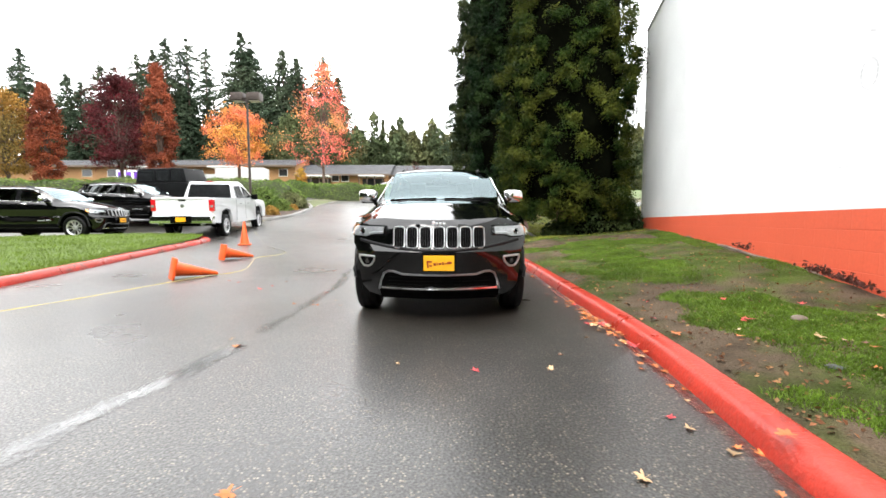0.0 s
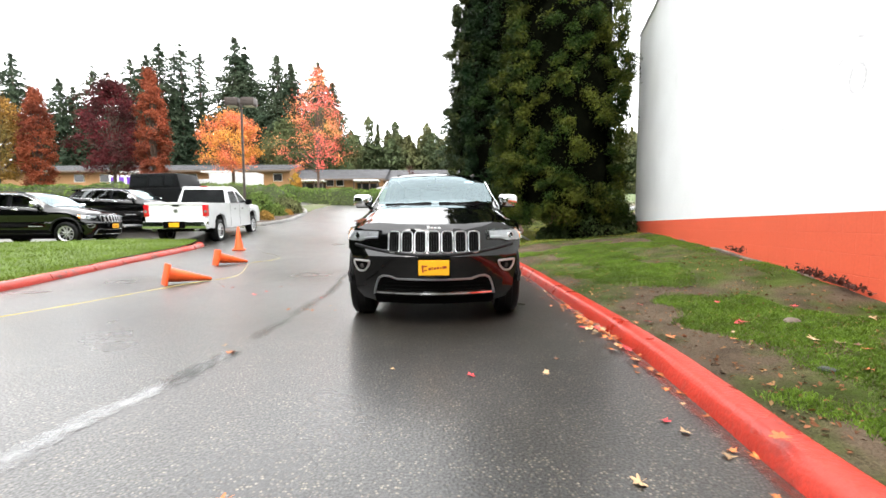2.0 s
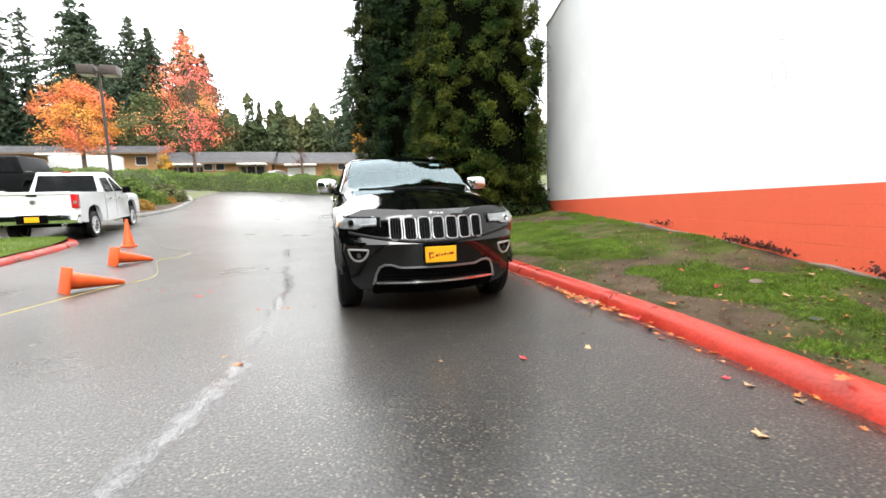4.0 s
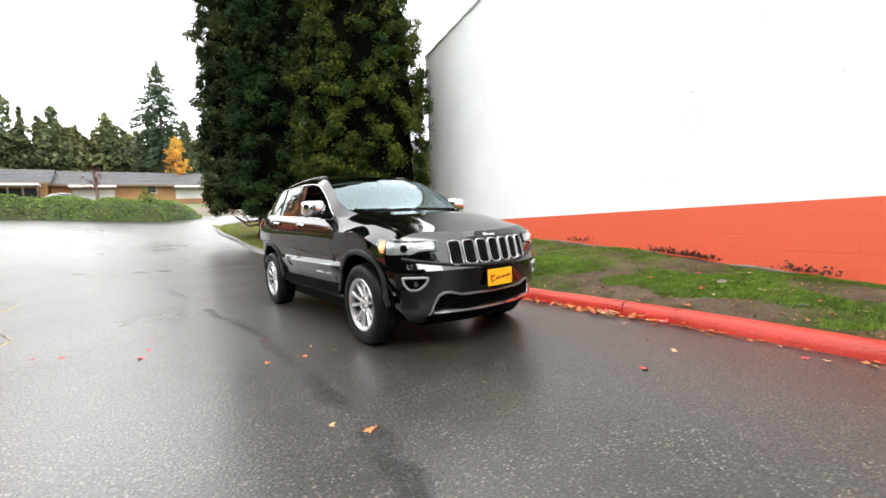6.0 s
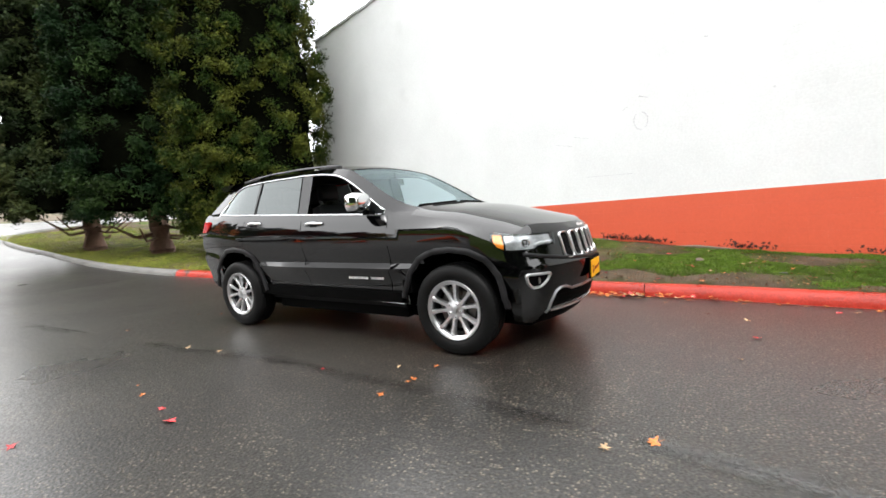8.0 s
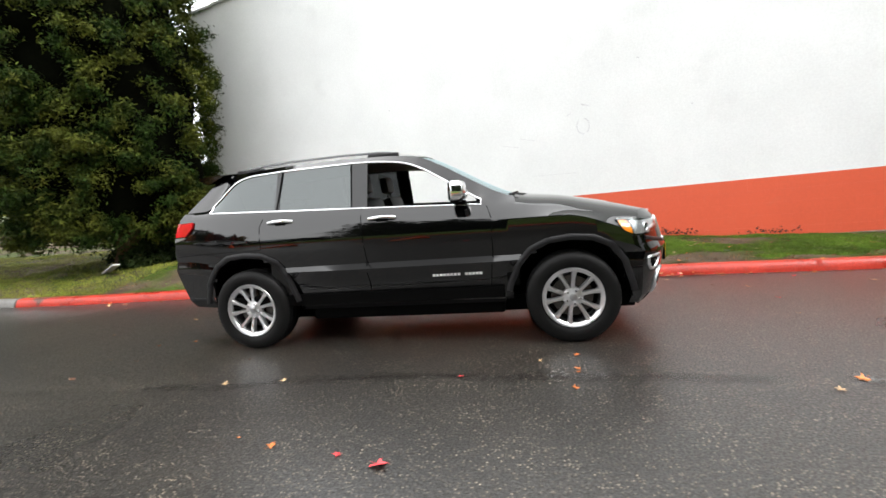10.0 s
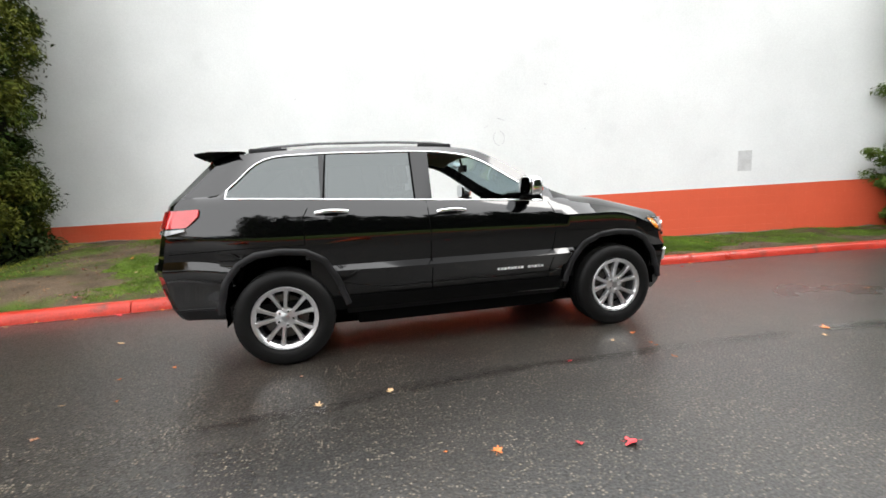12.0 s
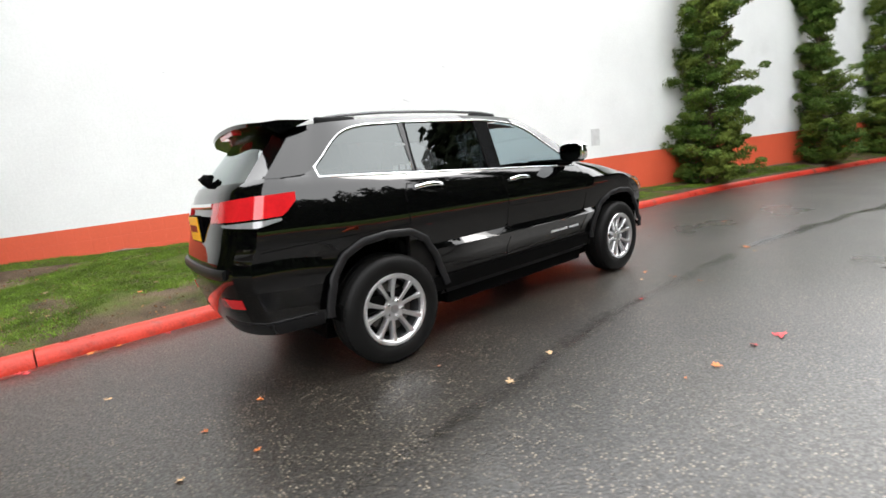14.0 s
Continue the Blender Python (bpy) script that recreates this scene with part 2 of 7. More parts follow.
def thing(name, m, label, category, group="", kind=""):
    ob = new(name)
    ob.empty_display_size = 0.2
    ob.matrix_basis = m
    return tagged(ob, label, category, group, kind)


def box(bm, x0, y0, z0, x1, y1, z1, bevel=0.0, m=None):
    made = bmesh.ops.create_cube(bm, size=1.0, matrix=Matrix.LocRotScale(((x0 + x1) / 2, (y0 + y1) / 2, (z0 + z1) / 2), None, (abs(x1 - x0), abs(y1 - y0), abs(z1 - z0))))
    verts = made["verts"]
    if bevel:
        edges = list({e for v in verts for e in v.link_edges})
        out = bmesh.ops.bevel(bm, geom=edges, offset=bevel, segments=2, affect="EDGES", profile=0.6)
        verts = [v for v in out["verts"]]
    if m:
        bmesh.ops.transform(bm, matrix=m, verts=list({v for v in verts if v.is_valid}))
    return verts


def tube(bm, a, b, r0, r1=None, sides=10, cap=True):
    a, b = Vector(a), Vector(b)
    d = b - a
    m = Matrix.Translation((a + b) / 2) @ d.to_track_quat("Z", "Y").to_matrix().to_4x4()
    return bmesh.ops.create_cone(bm, cap_ends=cap, segments=sides, radius1=r0, radius2=r0 if r1 is None else r1, depth=d.length, matrix=m)["verts"]


def lathe(bm, profile, sides=32, m=Matrix(), closed=False):
    """A ring surface round the z axis from (radius, height) pairs."""
    rings = [[bm.verts.new(m @ Vector((r * math.cos(2 * math.pi * i / sides), r * math.sin(2 * math.pi * i / sides), z))) for i in range(sides)] for r, z in profile]
    pairs = list(zip(rings, rings[1:])) + ([(rings[-1], rings[0])] if closed else [])
    for a, b in pairs:
        for i in range(sides):
            j = (i + 1) % sides
            bm.faces.new((a[i], a[j], b[j], b[i]))
    return rings


def sweep(bm, line, section, closed=False):
    """Draw a section (across, up) along a level line of points; ends are closed."""
    n, rings = len(line), []
    for i, p in enumerate(line):
        a, b = Vector(line[i - 1] if i or closed else line[i]), Vector(line[(i + 1) % n] if i < n - 1 or closed else line[i])
        d = (b - a).to_2d()
        d.normalize()
        side = Vector((d.y, -d.x, 0))
        rings.append([bm.verts.new(Vector(p) + side * u + Vector((0, 0, v))) for u, v in section])
    k = len(section)
    for a, b in zip(rings, rings[1:] + (rings[:1] if closed else [])):
        for i in range(k - 1):
            bm.faces.new((a[i], b[i], b[i + 1], a[i + 1]))
    if not closed:
        bm.faces.new(rings[0])
        bm.faces.new(rings[-1][::-1])
    return rings


def smooth_curve(points, steps=8):
    """Points on a smooth line through the given ones."""
    out = []
    for i in range(len(points) - 1):
        p = [Vector(points[max(0, min(len(points) - 1, i + k))]) for k in (-1, 0, 1, 2)]
        for s in range(steps):
            t = s / steps
            out.append(0.5 * (2 * p[1] + (p[2] - p[0]) * t + (2 * p[0] - 5 * p[1] + 4 * p[2] - p[3]) * t * t + (3 * p[1] - p[0] - 3 * p[2] + p[3]) * t ** 3))
    return out + [Vector(points[-1])]


# ---------------------------------------------------------------- the lie of the land
RISE = ((-1000, 0.0), (4, 0.0), (9, 0.02), (13, 0.1), (16, 0.24), (19, 0.42), (25, 1.05), (30, 1.75), (35, 2.15), (45, 3.1), (60, 4.7), (75, 5.4), (200, 9.0), (1500, 20.0))
RISE_WEST = ((-1000, 0.0), (2, 0.0), (6, 0.1), (9, 0.2), (11, 0.33), (14, 0.5), (17, 0.85), (22, 1.4), (26, 1.85), (30, 2.15), (35, 2.45), (45, 3.3), (60, 4.7), (75, 5.4), (200, 9.0), (1500, 20.0))
KERB = ((-60, -11.0), (-30, -4.05), (-17.3, -1.05), (-10.65, 0.62), (-7.2, 1.20), (-5.4, 1.38), (-3.4, 1.475), (-2.6, 1.545), (-1.6, 1.62), (0, 1.64), (3, 1.63), (5, 1.56), (7, 1.42), (9, 1.35), (12.5, 1.40), (16, 1.6), (19.4, 1.78), (22.5, 1.7), (24.6, 1.75))
BASE = ((-60, 0.3), (-14, 0.33), (-5, 0.25), (-3, 0.23), (-1.2, 0.34), (1, 0.5), (4, 0.58), (7, 0.62), (12, 0.5), (30, 0.5))
WALL_SLOPE, WALL_AT, WALL_TURN = 0.2401, 4.219, -13.5


def between(table, v):
    return float(np.interp(v, [a for a, b in table], [b for a, b in table]))


def rise(rows, s):
    return (between(rows, s - 1.5) + between(rows, s) + between(rows, s + 1.5)) / 3


def step(v, a, b):
    t = min(1.0, max(0.0, (v - a) / (b - a)))
    return t * t * (3 - 2 * t)


def land(x, y):
    """The height of the road and the parking lot."""
    t = step(-x, 0, 8)
    return rise(RISE, y) * (1 - t) + rise(RISE_WEST, y) * t + 0.5 * step(-x, 9, 12) * step(y, 12, 17.5) * (1 - step(y, 22, 40))


def kerb_x(y):
    return between(KERB, y)


def wall_x(y):
    return WALL_AT + WALL_SLOPE * y


def lawn_z(x, y):
    """The height of the grass bank between the kerb and the wall."""
    a = kerb_x(min(y, 24)) + 0.15
    u = min(1.0, max(0.0, (x - a) / max(0.5, wall_x(y) - a)))
    foot = land(kerb_x(min(y, 24)), y) + 0.12
    top = max(between(BASE, y), foot + 0.05)
    lumps = 0.05 * noise.noise(Vector((x * 0.8, y * 0.8, 2))) + 0.018 * noise.noise(Vector((x * 4, y * 4, 5)))
    return foot + (top - foot) * u ** 0.8 + lumps * min(1, u * 5)


def sheet(name, xs, ys, height, mat, keep=None, label="", category="", kind="structure"):
    verts = [(x, y, height(x, y)) for y in ys for x in xs]
    k = len(xs)
    faces = [(j * k + i, j * k + i + 1, (j + 1) * k + i + 1, (j + 1) * k + i) for j in range(len(ys) - 1) for i in range(k - 1)
             if keep is None or keep((xs[i] + xs[i + 1]) / 2, (ys[j] + ys[j + 1]) / 2)]
    ob = raw(name, verts, faces, mat, smooth=180)
    return tagged(ob, label, category, kind=kind)


far = [math.copysign(abs(t) ** 3 * 1400, t) for t in np.linspace(-1, 1, 61)]
sheet("ground", far, far, lambda x, y: land(x, y) - 0.12 - 0.5 * step(-y, 20, 60), EARTH, label="open earth and grass ground round the lot", category="ground")
ROAD_X = [-60, -50, -42, -36, -31] + list(np.arange(-27, 4.01, 0.5)) + [6, 9, 14, 20, 30, 45]
ROAD_Y = [-70, -55, -42, -32, -25] + list(np.arange(-20, 33.6, 0.5)) + [34]
sheet("road", ROAD_X, ROAD_Y, land, ASPHALT, label="wet dark grey asphalt driveway with pale grit", category="road")

# worn stripe and cracks in the tarmac
def strip(name, line, width, mat, label, category, lift=0.004, seed=1, fine=10, breaks=0.0):
    """A strip on the tarmac that thins out to both sides and, with breaks, along its way."""
    bm = bmesh.new()
    layer = bm.verts.layers.float.new("cover")
    pts = smooth_curve([(x, y, 0) for x, y in line], fine)
    last = None
    for i, p in enumerate(pts):
        d = (pts[min(i + 1, len(pts) - 1)] - pts[max(0, i - 1)]).normalized()
        side = Vector((d.y, -d.x, 0))
        w = width * (1.0 + 0.5 * noise.noise(Vector((p.x * 2.2, p.y * 2.2, seed + 9)))) / 2
        mid = p + side * width * 0.35 * noise.noise(Vector((p.x * 1.7, p.y * 1.7, seed)))
        ends = min(1.0, i / 6, (len(pts) - 1 - i) / 6)
        hold = max(0.0, min(1.0, 0.5 + 2.4 * (noise.noise(Vector((p.x * 0.9, p.y * 0.9, seed + 4))) + 0.35 - breaks))) * ends
        ring = []
        for u, cover in ((-1, 0.0), (-0.5, 0.75), (0, 1.0), (0.5, 0.75), (1, 0.0)):
            v = mid + side * u * w
            ring.append(bm.verts.new((v.x, v.y, land(v.x, v.y) + lift)))
            ring[-1][layer] = cover * hold
        if last:
            for k in range(4):
                bm.faces.new((last[k], last[k + 1], ring[k + 1], ring[k]))
        last = ring
    return tagged(part(name, bm, mat), label, category, kind="structure")


GROOVE = worn_film("wet_groove", (0.028, 0.027, 0.026), 0.5, 1.0, 62, 1.3, 0.85)
GROOVE.node_tree.nodes["Principled BSDF"].inputs["Coat IOR"].default_value = 1.8
GROOVE.node_tree.nodes["Principled BSDF"].inputs["Coat Roughness"].default_value = 0.1
FAINT = worn_film("damp_track", (0.012, 0.0105, 0.009), 0.5, 1.0, 16, 1.1, 0.3)
CRACK = worn_film("dark_open_seam", (0.006, 0.0055, 0.005), 0.7, 0.12, 40, 1.2, 0.65)
strip("wet_groove", [(-2.6, -6.0), (-2.32, -4.9), (-2.03, -3.6), (-1.86, -2.85), (-1.745, -2.27), (-1.66, -1.75), (-1.63, -1.45)], 0.26, GROOVE, "water standing in a worn groove of the asphalt", "wet groove", fine=16, breaks=-0.3)
strip("wet_groove", [(-1.63, -1.3), (-1.59, -0.4), (-1.56, 0.6), (-1.58, 1.3), (-1.65, 2.1), (-1.74, 2.9), (-1.88, 4.4), (-2.05, 6.5)], 0.24, FAINT, "damp dark track in the worn asphalt", "wet groove", fine=16, breaks=0.1, seed=3)
strip("asphalt_seam", [(-2.5, -5.6), (-2.19, -4.3), (-1.86, -2.8), (-1.66, -1.6), (-1.60, -0.8), (-1.56, 0.2), (-1.57, 1.1), (-1.64, 2.0), (-1.72, 2.8), (-1.84, 4.5), (-2.0, 6.5)], 0.05, CRACK, "dark rough open seam in the asphalt", "crack", seed=4, fine=20, breaks=0.6, lift=0.007)
strip("asphalt_seam", [(-1.2, 9.8), (-0.4, 9.93), (0.6, 10.0), (1.2, 10.1)], 0.07, CRACK, "dark rough open seam in the asphalt", "crack", seed=8, fine=14)
PARKING_PAINT = worn_film("parking_paint", (0.5, 0.5, 0.49), 0.4, 0.3, 30, 0.4)
for line in (((-3.6, 21.4), (-4.15, 28.5)),):
    strip("parking_line", line, 0.16, PARKING_PAINT, "short white painted parking line on asphalt", "road marking", seed=3, breaks=-0.5)

# ---------------------------------------------------------------- kerbs
SECTION = [(0.0, -0.1), (0.0, 0.025), (0.026, 0.082), (0.046, 0.112), (0.072, 0.126), (0.155, 0.131), (0.182, 0.124), (0.198, 0.10), (0.202, -0.1)]


def kerb(name, line, mat, label, piece, first=0.0, section=SECTION):
    """A kerb out of pieces that butt at open joints, along a line of (x, y) points. first: the length of its first piece."""
    top = thing(name, Matrix(), label, "kerb", kind="structure")
    pts = [Vector((p.x, p.y, land(p.x, p.y))) for p in smooth_curve([(x, y, 0) for x, y in line], 12)]
    run, start, length = [pts[0]], 0, 0.0
    rnd = random.Random(len(line))
    want = first or piece * (0.9 + 0.2 * rnd.random())
    for a, b in zip(pts, pts[1:]):
        length += (b - a).length
        run.append(b)
        if length >= want or b is pts[-1]:
            bm = bmesh.new()
            low = Vector((0, 0, rnd.uniform(-0.006, 0.004)))
            shift = rnd.uniform(-0.008, 0.008)
            d0, d1 = (run[1] - run[0]).normalized(), (run[-1] - run[-2]).normalized()
            line3 = [run[0] + d0 * 0.006] + run[1:-1] + [run[-1] - d1 * 0.006]
            sweep(bm, [p + low for p in line3], [(u + shift, v) for u, v in section])
            bmesh.ops.recalc_face_normals(bm, faces=bm.faces)
            part("kerb_stone", bm, mat, top, smooth=35)
            run, length = [b], 0.0
            want = piece * (1.0 if first else 0.85 + 0.3 * rnd.random())
    return top


JOINT = sum(math.hypot(kerb_x(y + 0.1) - kerb_x(y), 0.1) for y in np.arange(-45, -1.65, 0.1)) % 3.0
kerb("red_kerb", [(kerb_x(y), y) for y in (-45, -30, -17.3, -10.65, -7.2, -5.4, -3.4, -2.6, -1.6, 0, 1.5, 3, 5, 7, 9.1)], RED_PAINT, "red-painted concrete kerb along the grass bank, scuffed and chipped", 3.0, JOINT)
kerb("grey_kerb", [(kerb_x(y), y) for y in (9.12, 12.5, 16, 19.4, 22.5)] + [(1.95, 24.8), (2.8, 26.6), (4.6, 27.8), (9, 28.4), (18, 28.6)], CONCRETE, "bare grey concrete kerb round the tree lawn", 3.0)

SPILL = worn_film("red_overspray", (0.16, 0.035, 0.024), 0.5, 0.4, 26, 1.0, 0.8)
strip("paint_overspray", [(kerb_x(y) - 0.04, y) for y in (-7.0, -5.4, -4.2, -3.0, -1.8, -0.6, 0.6, 2.0, 4.0, 6.0, 8.8)], 0.13, SPILL, "red paint spilt on the asphalt along the kerb", "paint", seed=12, fine=14, breaks=0.0)

# ---------------------------------------------------------------- grass bank and tree lawn
bank_y = [-45, -38, -32, -27, -23, -20] + list(np.arange(-18, 9.01, 0.22)) + list(np.arange(9.5, 28.3, 0.5))
rows = []
for y in bank_y:
    a = kerb_x(min(y, 24.6)) + 0.13
    if y > 24.6:
        a = 1.9 + (y - 24.6) ** 1.6 * 0.6
    b = wall_x(y) + 0.05 if y < 8.8 else wall_x(8.8) + (y - 8.8) * 1.4 + 0.1
    rows.append([(a + (b - a) * u, y, lawn_z(a + (b - a) * u, y)) for u in np.linspace(0, 1, 19) ** 1.15])
flat = [v for r in rows for v in r]
faces = [(j * 19 + i, j * 19 + i + 1, (j + 1) * 19 + i + 1, (j + 1) * 19 + i) for j in range(len(rows) - 1) for i in range(18)]
tagged(raw("grass_bank", flat, faces, TURF, smooth=180), "patchy green grass bank with bare brown earth below the wall", "lawn", kind="structure")

# left island with its red kerb
ISLAND = [(-5.2, -7.5), (-5.75, -3.5), (-6.55, 1.4), (-7.08, 4.6), (-7.4, 8.2), (-7.75, 9.15), (-8.6, 9.4), (-11, 9.0), (-14, 8.2), (-30, 5.5)]


def island_edge(y):
    return between([(b, a) for a, b in ISLAND[:6]], y)


def island_back(x):
    return between(sorted(ISLAND[5:]), x)


rows = []
for y in np.arange(-7.5, 9.41, 0.2):
    edge = island_edge(min(y, 9.15)) - 0.16
    rows.append([(edge + (x + 5) * 1.0, y) for x in (0 - np.linspace(0, 1, 30) ** 1.8 * 22 - 5)])
flat, keep = [], []
for r in rows:
    for x, y in r:
        y2 = min(y, island_back(x) - 0.02)
        lump = 0.035 * noise.noise(Vector((x * 0.7, y2 * 0.7, 8)))
        flat.append((x, y2, land(x, y2) + 0.12 + 0.1 * step(-x, 6.5, 9) + lump * step(-x, 6.8, 7.6)))
faces = [(j * 30 + i + 1, j * 30 + i, (j + 1) * 30 + i, (j + 1) * 30 + i + 1) for j in range(len(rows) - 1) for i in range(29)]
TURF_LEFT = material("mown_turf", (0.08, 0.125, 0.015), 0.9, vary=0.25, size=1.5, fine=60, bump=0.02)
tagged(raw("grass_island", flat, faces, TURF_LEFT, smooth=180), "mown bright green grass island beside the driveway", "lawn", kind="structure")
kerb("red_kerb", [(x, y) for x, y in reversed(ISLAND[:-1])], RED_PAINT, "red-painted concrete kerb round the grass island", 3.0)

# ---------------------------------------------------------------- the big painted block wall
TOP, CORNER, FRONT = 6.9, 8.9, -48.0
wall = thing("wall_east", pose(wall_x(0), 0, 0, 0, 0, WALL_TURN), "tall white-painted block wall with an orange-red base band", "wall", kind="structure")
UNIT = 1 / math.cos(radians(13.5))


def band_z(s):
    return 1.105 - 0.018 * s


s0, s1 = FRONT * UNIT, CORNER * UNIT
# along its own y axis, the outer face at x = 0
bm = bmesh.new()
steps = np.linspace(s0, s1, 60)
cols = []
for s in steps:
    zs = [band_z(s)] + list(np.linspace(band_z(s) + 0.6, TOP - 0.022 * s, 8))
    cols.append([bm.verts.new((0.0, s, z)) for z in zs] + [bm.verts.new((0.3, s, zs[-1])), bm.verts.new((0.3, s, zs[0]))])
for a, b in zip(cols, cols[1:]):
    for i in range(len(a) - 1):
        bm.faces.new((a[i], b[i], b[i + 1], a[i + 1]))
bm.faces.new(cols[-1])
bm.faces.new(cols[0][::-1])
bmesh.ops.recalc_face_normals(bm, faces=bm.faces)
part("painted_blockwork", bm, WHITE_WALL, wall, "white-painted concrete blocks, chipped and streaked")
bm = bmesh.new()
box(bm, 0.003, s0, -0.5, 0.29, s1 - 0.01, 1.0)
for v in bm.verts:
    if v.co.z > 0:
        v.co.z = band_z(v.co.y) - 0.001
part("base_core", bm, RED_WALL, wall, "orange-red painted joints of the base")
bm = bmesh.new()
for a, b in zip(steps, steps[1:]):
    box(bm, -0.03, a, TOP - 0.022 * a - 0.02, 0.34, b, TOP - 0.022 * a + 0.05)
part("coping", bm, material("metal_coping", (0.45, 0.46, 0.47), 0.4, vary=0.1), wall, "thin grey metal coping")
bm = bmesh.new()
steps2 = np.linspace(s0, s1, 120)
last = None
rnd = random.Random(5)
for s in steps2:
    y = s / UNIT
    z = between(BASE, y) + rnd.uniform(-0.04, 0.02)
    pair = [bm.verts.new((-0.035, s, z - 0.5)), bm.verts.new((-0.03, s, z + 0.0)), bm.verts.new((0.013, s, z + 0.02))]
    if last:
        for i in (0, 1):
            bm.faces.new((last[i], pair[i], pair[i + 1], last[i + 1]))
    last = pair
bmesh.ops.recalc_face_normals(bm, faces=bm.faces)
part("footing", bm, FOOTING, wall, "rough bare grey concrete footing")
# the rest of the building, closed behind the wall
bm = bmesh.new()
box(bm, 0.31, s0, -0.5, 26, s1 - 0.02, TOP - 0.25)
part("building_block", bm, WHITE_WALL, wall)
# the ring-shaped stain and the repaired patch on the wall
PATCH = material("grey_repair", (0.60, 0.61, 0.61), 0.6, vary=0.1, size=4, fine=30)
CHIPPED = material("bare_chipped_block", (0.67, 0.67, 0.69), 0.6, vary=0.1, size=4, fine=30)
bm = bmesh.new()
box(bm, -0.006, -5.72 * UNIT - 0.14, 1.52, 0.004, -5.72 * UNIT + 0.14, 1.93, 0.002)
part("access_cover", bm, PATCH, wall, "small pale grey painted cover plate")
rnd = random.Random(11)
bm = bmesh.new()
for k in range(16):
    if k in (3, 4, 11):
        continue
    a = 2 * math.pi * k / 16
    r = 0.13 + 0.015 * rnd.random()
    box(bm, -0.003, -0.022, -0.008, 0.003, 0.022, 0.008, m=Matrix.Translation((0, -0.85 + r * 0.8 * math.cos(a), 2.38 + r * math.sin(a))) @ Matrix.Rotation(a + 1.57, 4, "X"))
part("chipped_ring", bm, CHIPPED, wall, "ring of chipped paint")
bm = bmesh.new()
for y, z, w, h, tilt in ((0.55, 2.18, 0.35, 0.008, 12), (0.2, 2.27, 0.3, 0.008, 14), (-0.9, 2.75, 0.16, 0.02, 20), (-0.6, 2.62, 0.1, 0.012, -30), (-2.6, 2.5, 0.03, 0.02, 0), (3.2, 3.3, 0.03, 0.02, 0), (-1.8, 3.4, 0.05, 0.02, 10), (-0.3, 1.55, 0.8, 0.006, 1)):
    box(bm, -0.002, -w / 2, -h / 2, 0.003, w / 2, h / 2, m=Matrix.Translation((0, y, z)) @ Matrix.Rotation(radians(tilt), 4, "X"))
part("scuff", bm, CHIPPED, wall, "thin scuffs in the paint")


# ---------------------------------------------------------------- the black sport utility car
from mathutils.bvhtree import BVHTree

PAINT = material("black_car_paint", (0.0012, 0.0012, 0.0014), 0.3, vary=0.1, size=2, fine=30, coat=1.0, spec=0.0)
PAINT.node_tree.nodes["Principled BSDF"].inputs["Coat IOR"].default_value = 1.6
GRILLE = material("satin_grille_chrome", (0.62, 0.63, 0.64), 0.32, 0.8, vary=0.05, size=5, fine=30)
CHROME = material("chrome", (0.82, 0.83, 0.84), 0.07, 1.0, vary=0.04, size=5, fine=30)
POLISHED = material("satin_alloy", (0.58, 0.58, 0.59), 0.3, 0.85, vary=0.08, size=6, fine=40)
TRIM = material("grey_black_plastic", (0.008, 0.008, 0.009), 0.42, spec=0.3, vary=0.15, size=8, fine=120, bump=0.0006)
RUBBER = material("tyre_rubber", (0.005, 0.005, 0.005), 0.5, spec=0.15, vary=0.2, size=8, fine=90, bump=0.001)
BLACK = material("black_plastic", (0.002, 0.002, 0.002), 0.6, spec=0.03, vary=0.1, size=8, fine=60)
SATIN = material("satin_silver", (0.40, 0.41, 0.42), 0.28, 0.9, vary=0.06, size=6, fine=40)
REFLECTOR = material("lamp_reflector", (0.42, 0.425, 0.43), 0.3, 0.7, vary=0.25, size=14, fine=60)
MIRROR = material("mirror_silver", (0.55, 0.57, 0.58), 0.03, 1.0, vary=0.02)
RAIL = material("dark_satin_rail", (0.10, 0.10, 0.105), 0.25, 0.6, vary=0.06, size=6, fine=40)
PIANO = material("piano_black", (0.008, 0.008, 0.009), 0.08, vary=0.1, size=5, fine=40)
BARREL = material("dull_cast_alloy", (0.10, 0.10, 0.105), 0.45, 0.7, vary=0.15, size=8, fine=50)
IRON = material("brake_iron", (0.085, 0.08, 0.075), 0.4, 0.9, vary=0.25, size=9, fine=60)
LEATHER = material("black_leather", (0.009, 0.0085, 0.0085), 0.5, spec=0.25, vary=0.2, size=5, fine=70, bump=0.001)
BEIGE = material("grey_headliner", (0.20, 0.195, 0.185), 0.9, vary=0.1, size=5, fine=90)
TAIL_RED = material("tail_lamp_red", (0.50, 0.012, 0.016), 0.08, vary=0.1, size=9, fine=50, coat=1.0)
AMBER = material("amber_lens", (0.85, 0.26, 0.02), 0.1, vary=0.08, size=9, fine=50, coat=1.0)
LENS_WHITE = material("clear_reverse_lens", (0.30, 0.305, 0.31), 0.2, 0.4, vary=0.12, size=20, fine=90, coat=1.0)
PLATE_YELLOW = material("yellow_plate", (0.86, 0.42, 0.012), 0.35, vary=0.06, size=9, fine=50)
PLATE_RED = material("red_print", (0.22, 0.015, 0.01), 0.4, vary=0.05)
DARK_GLASS = glass("privacy_glass", (0.05, 0.052, 0.055), 0.095)
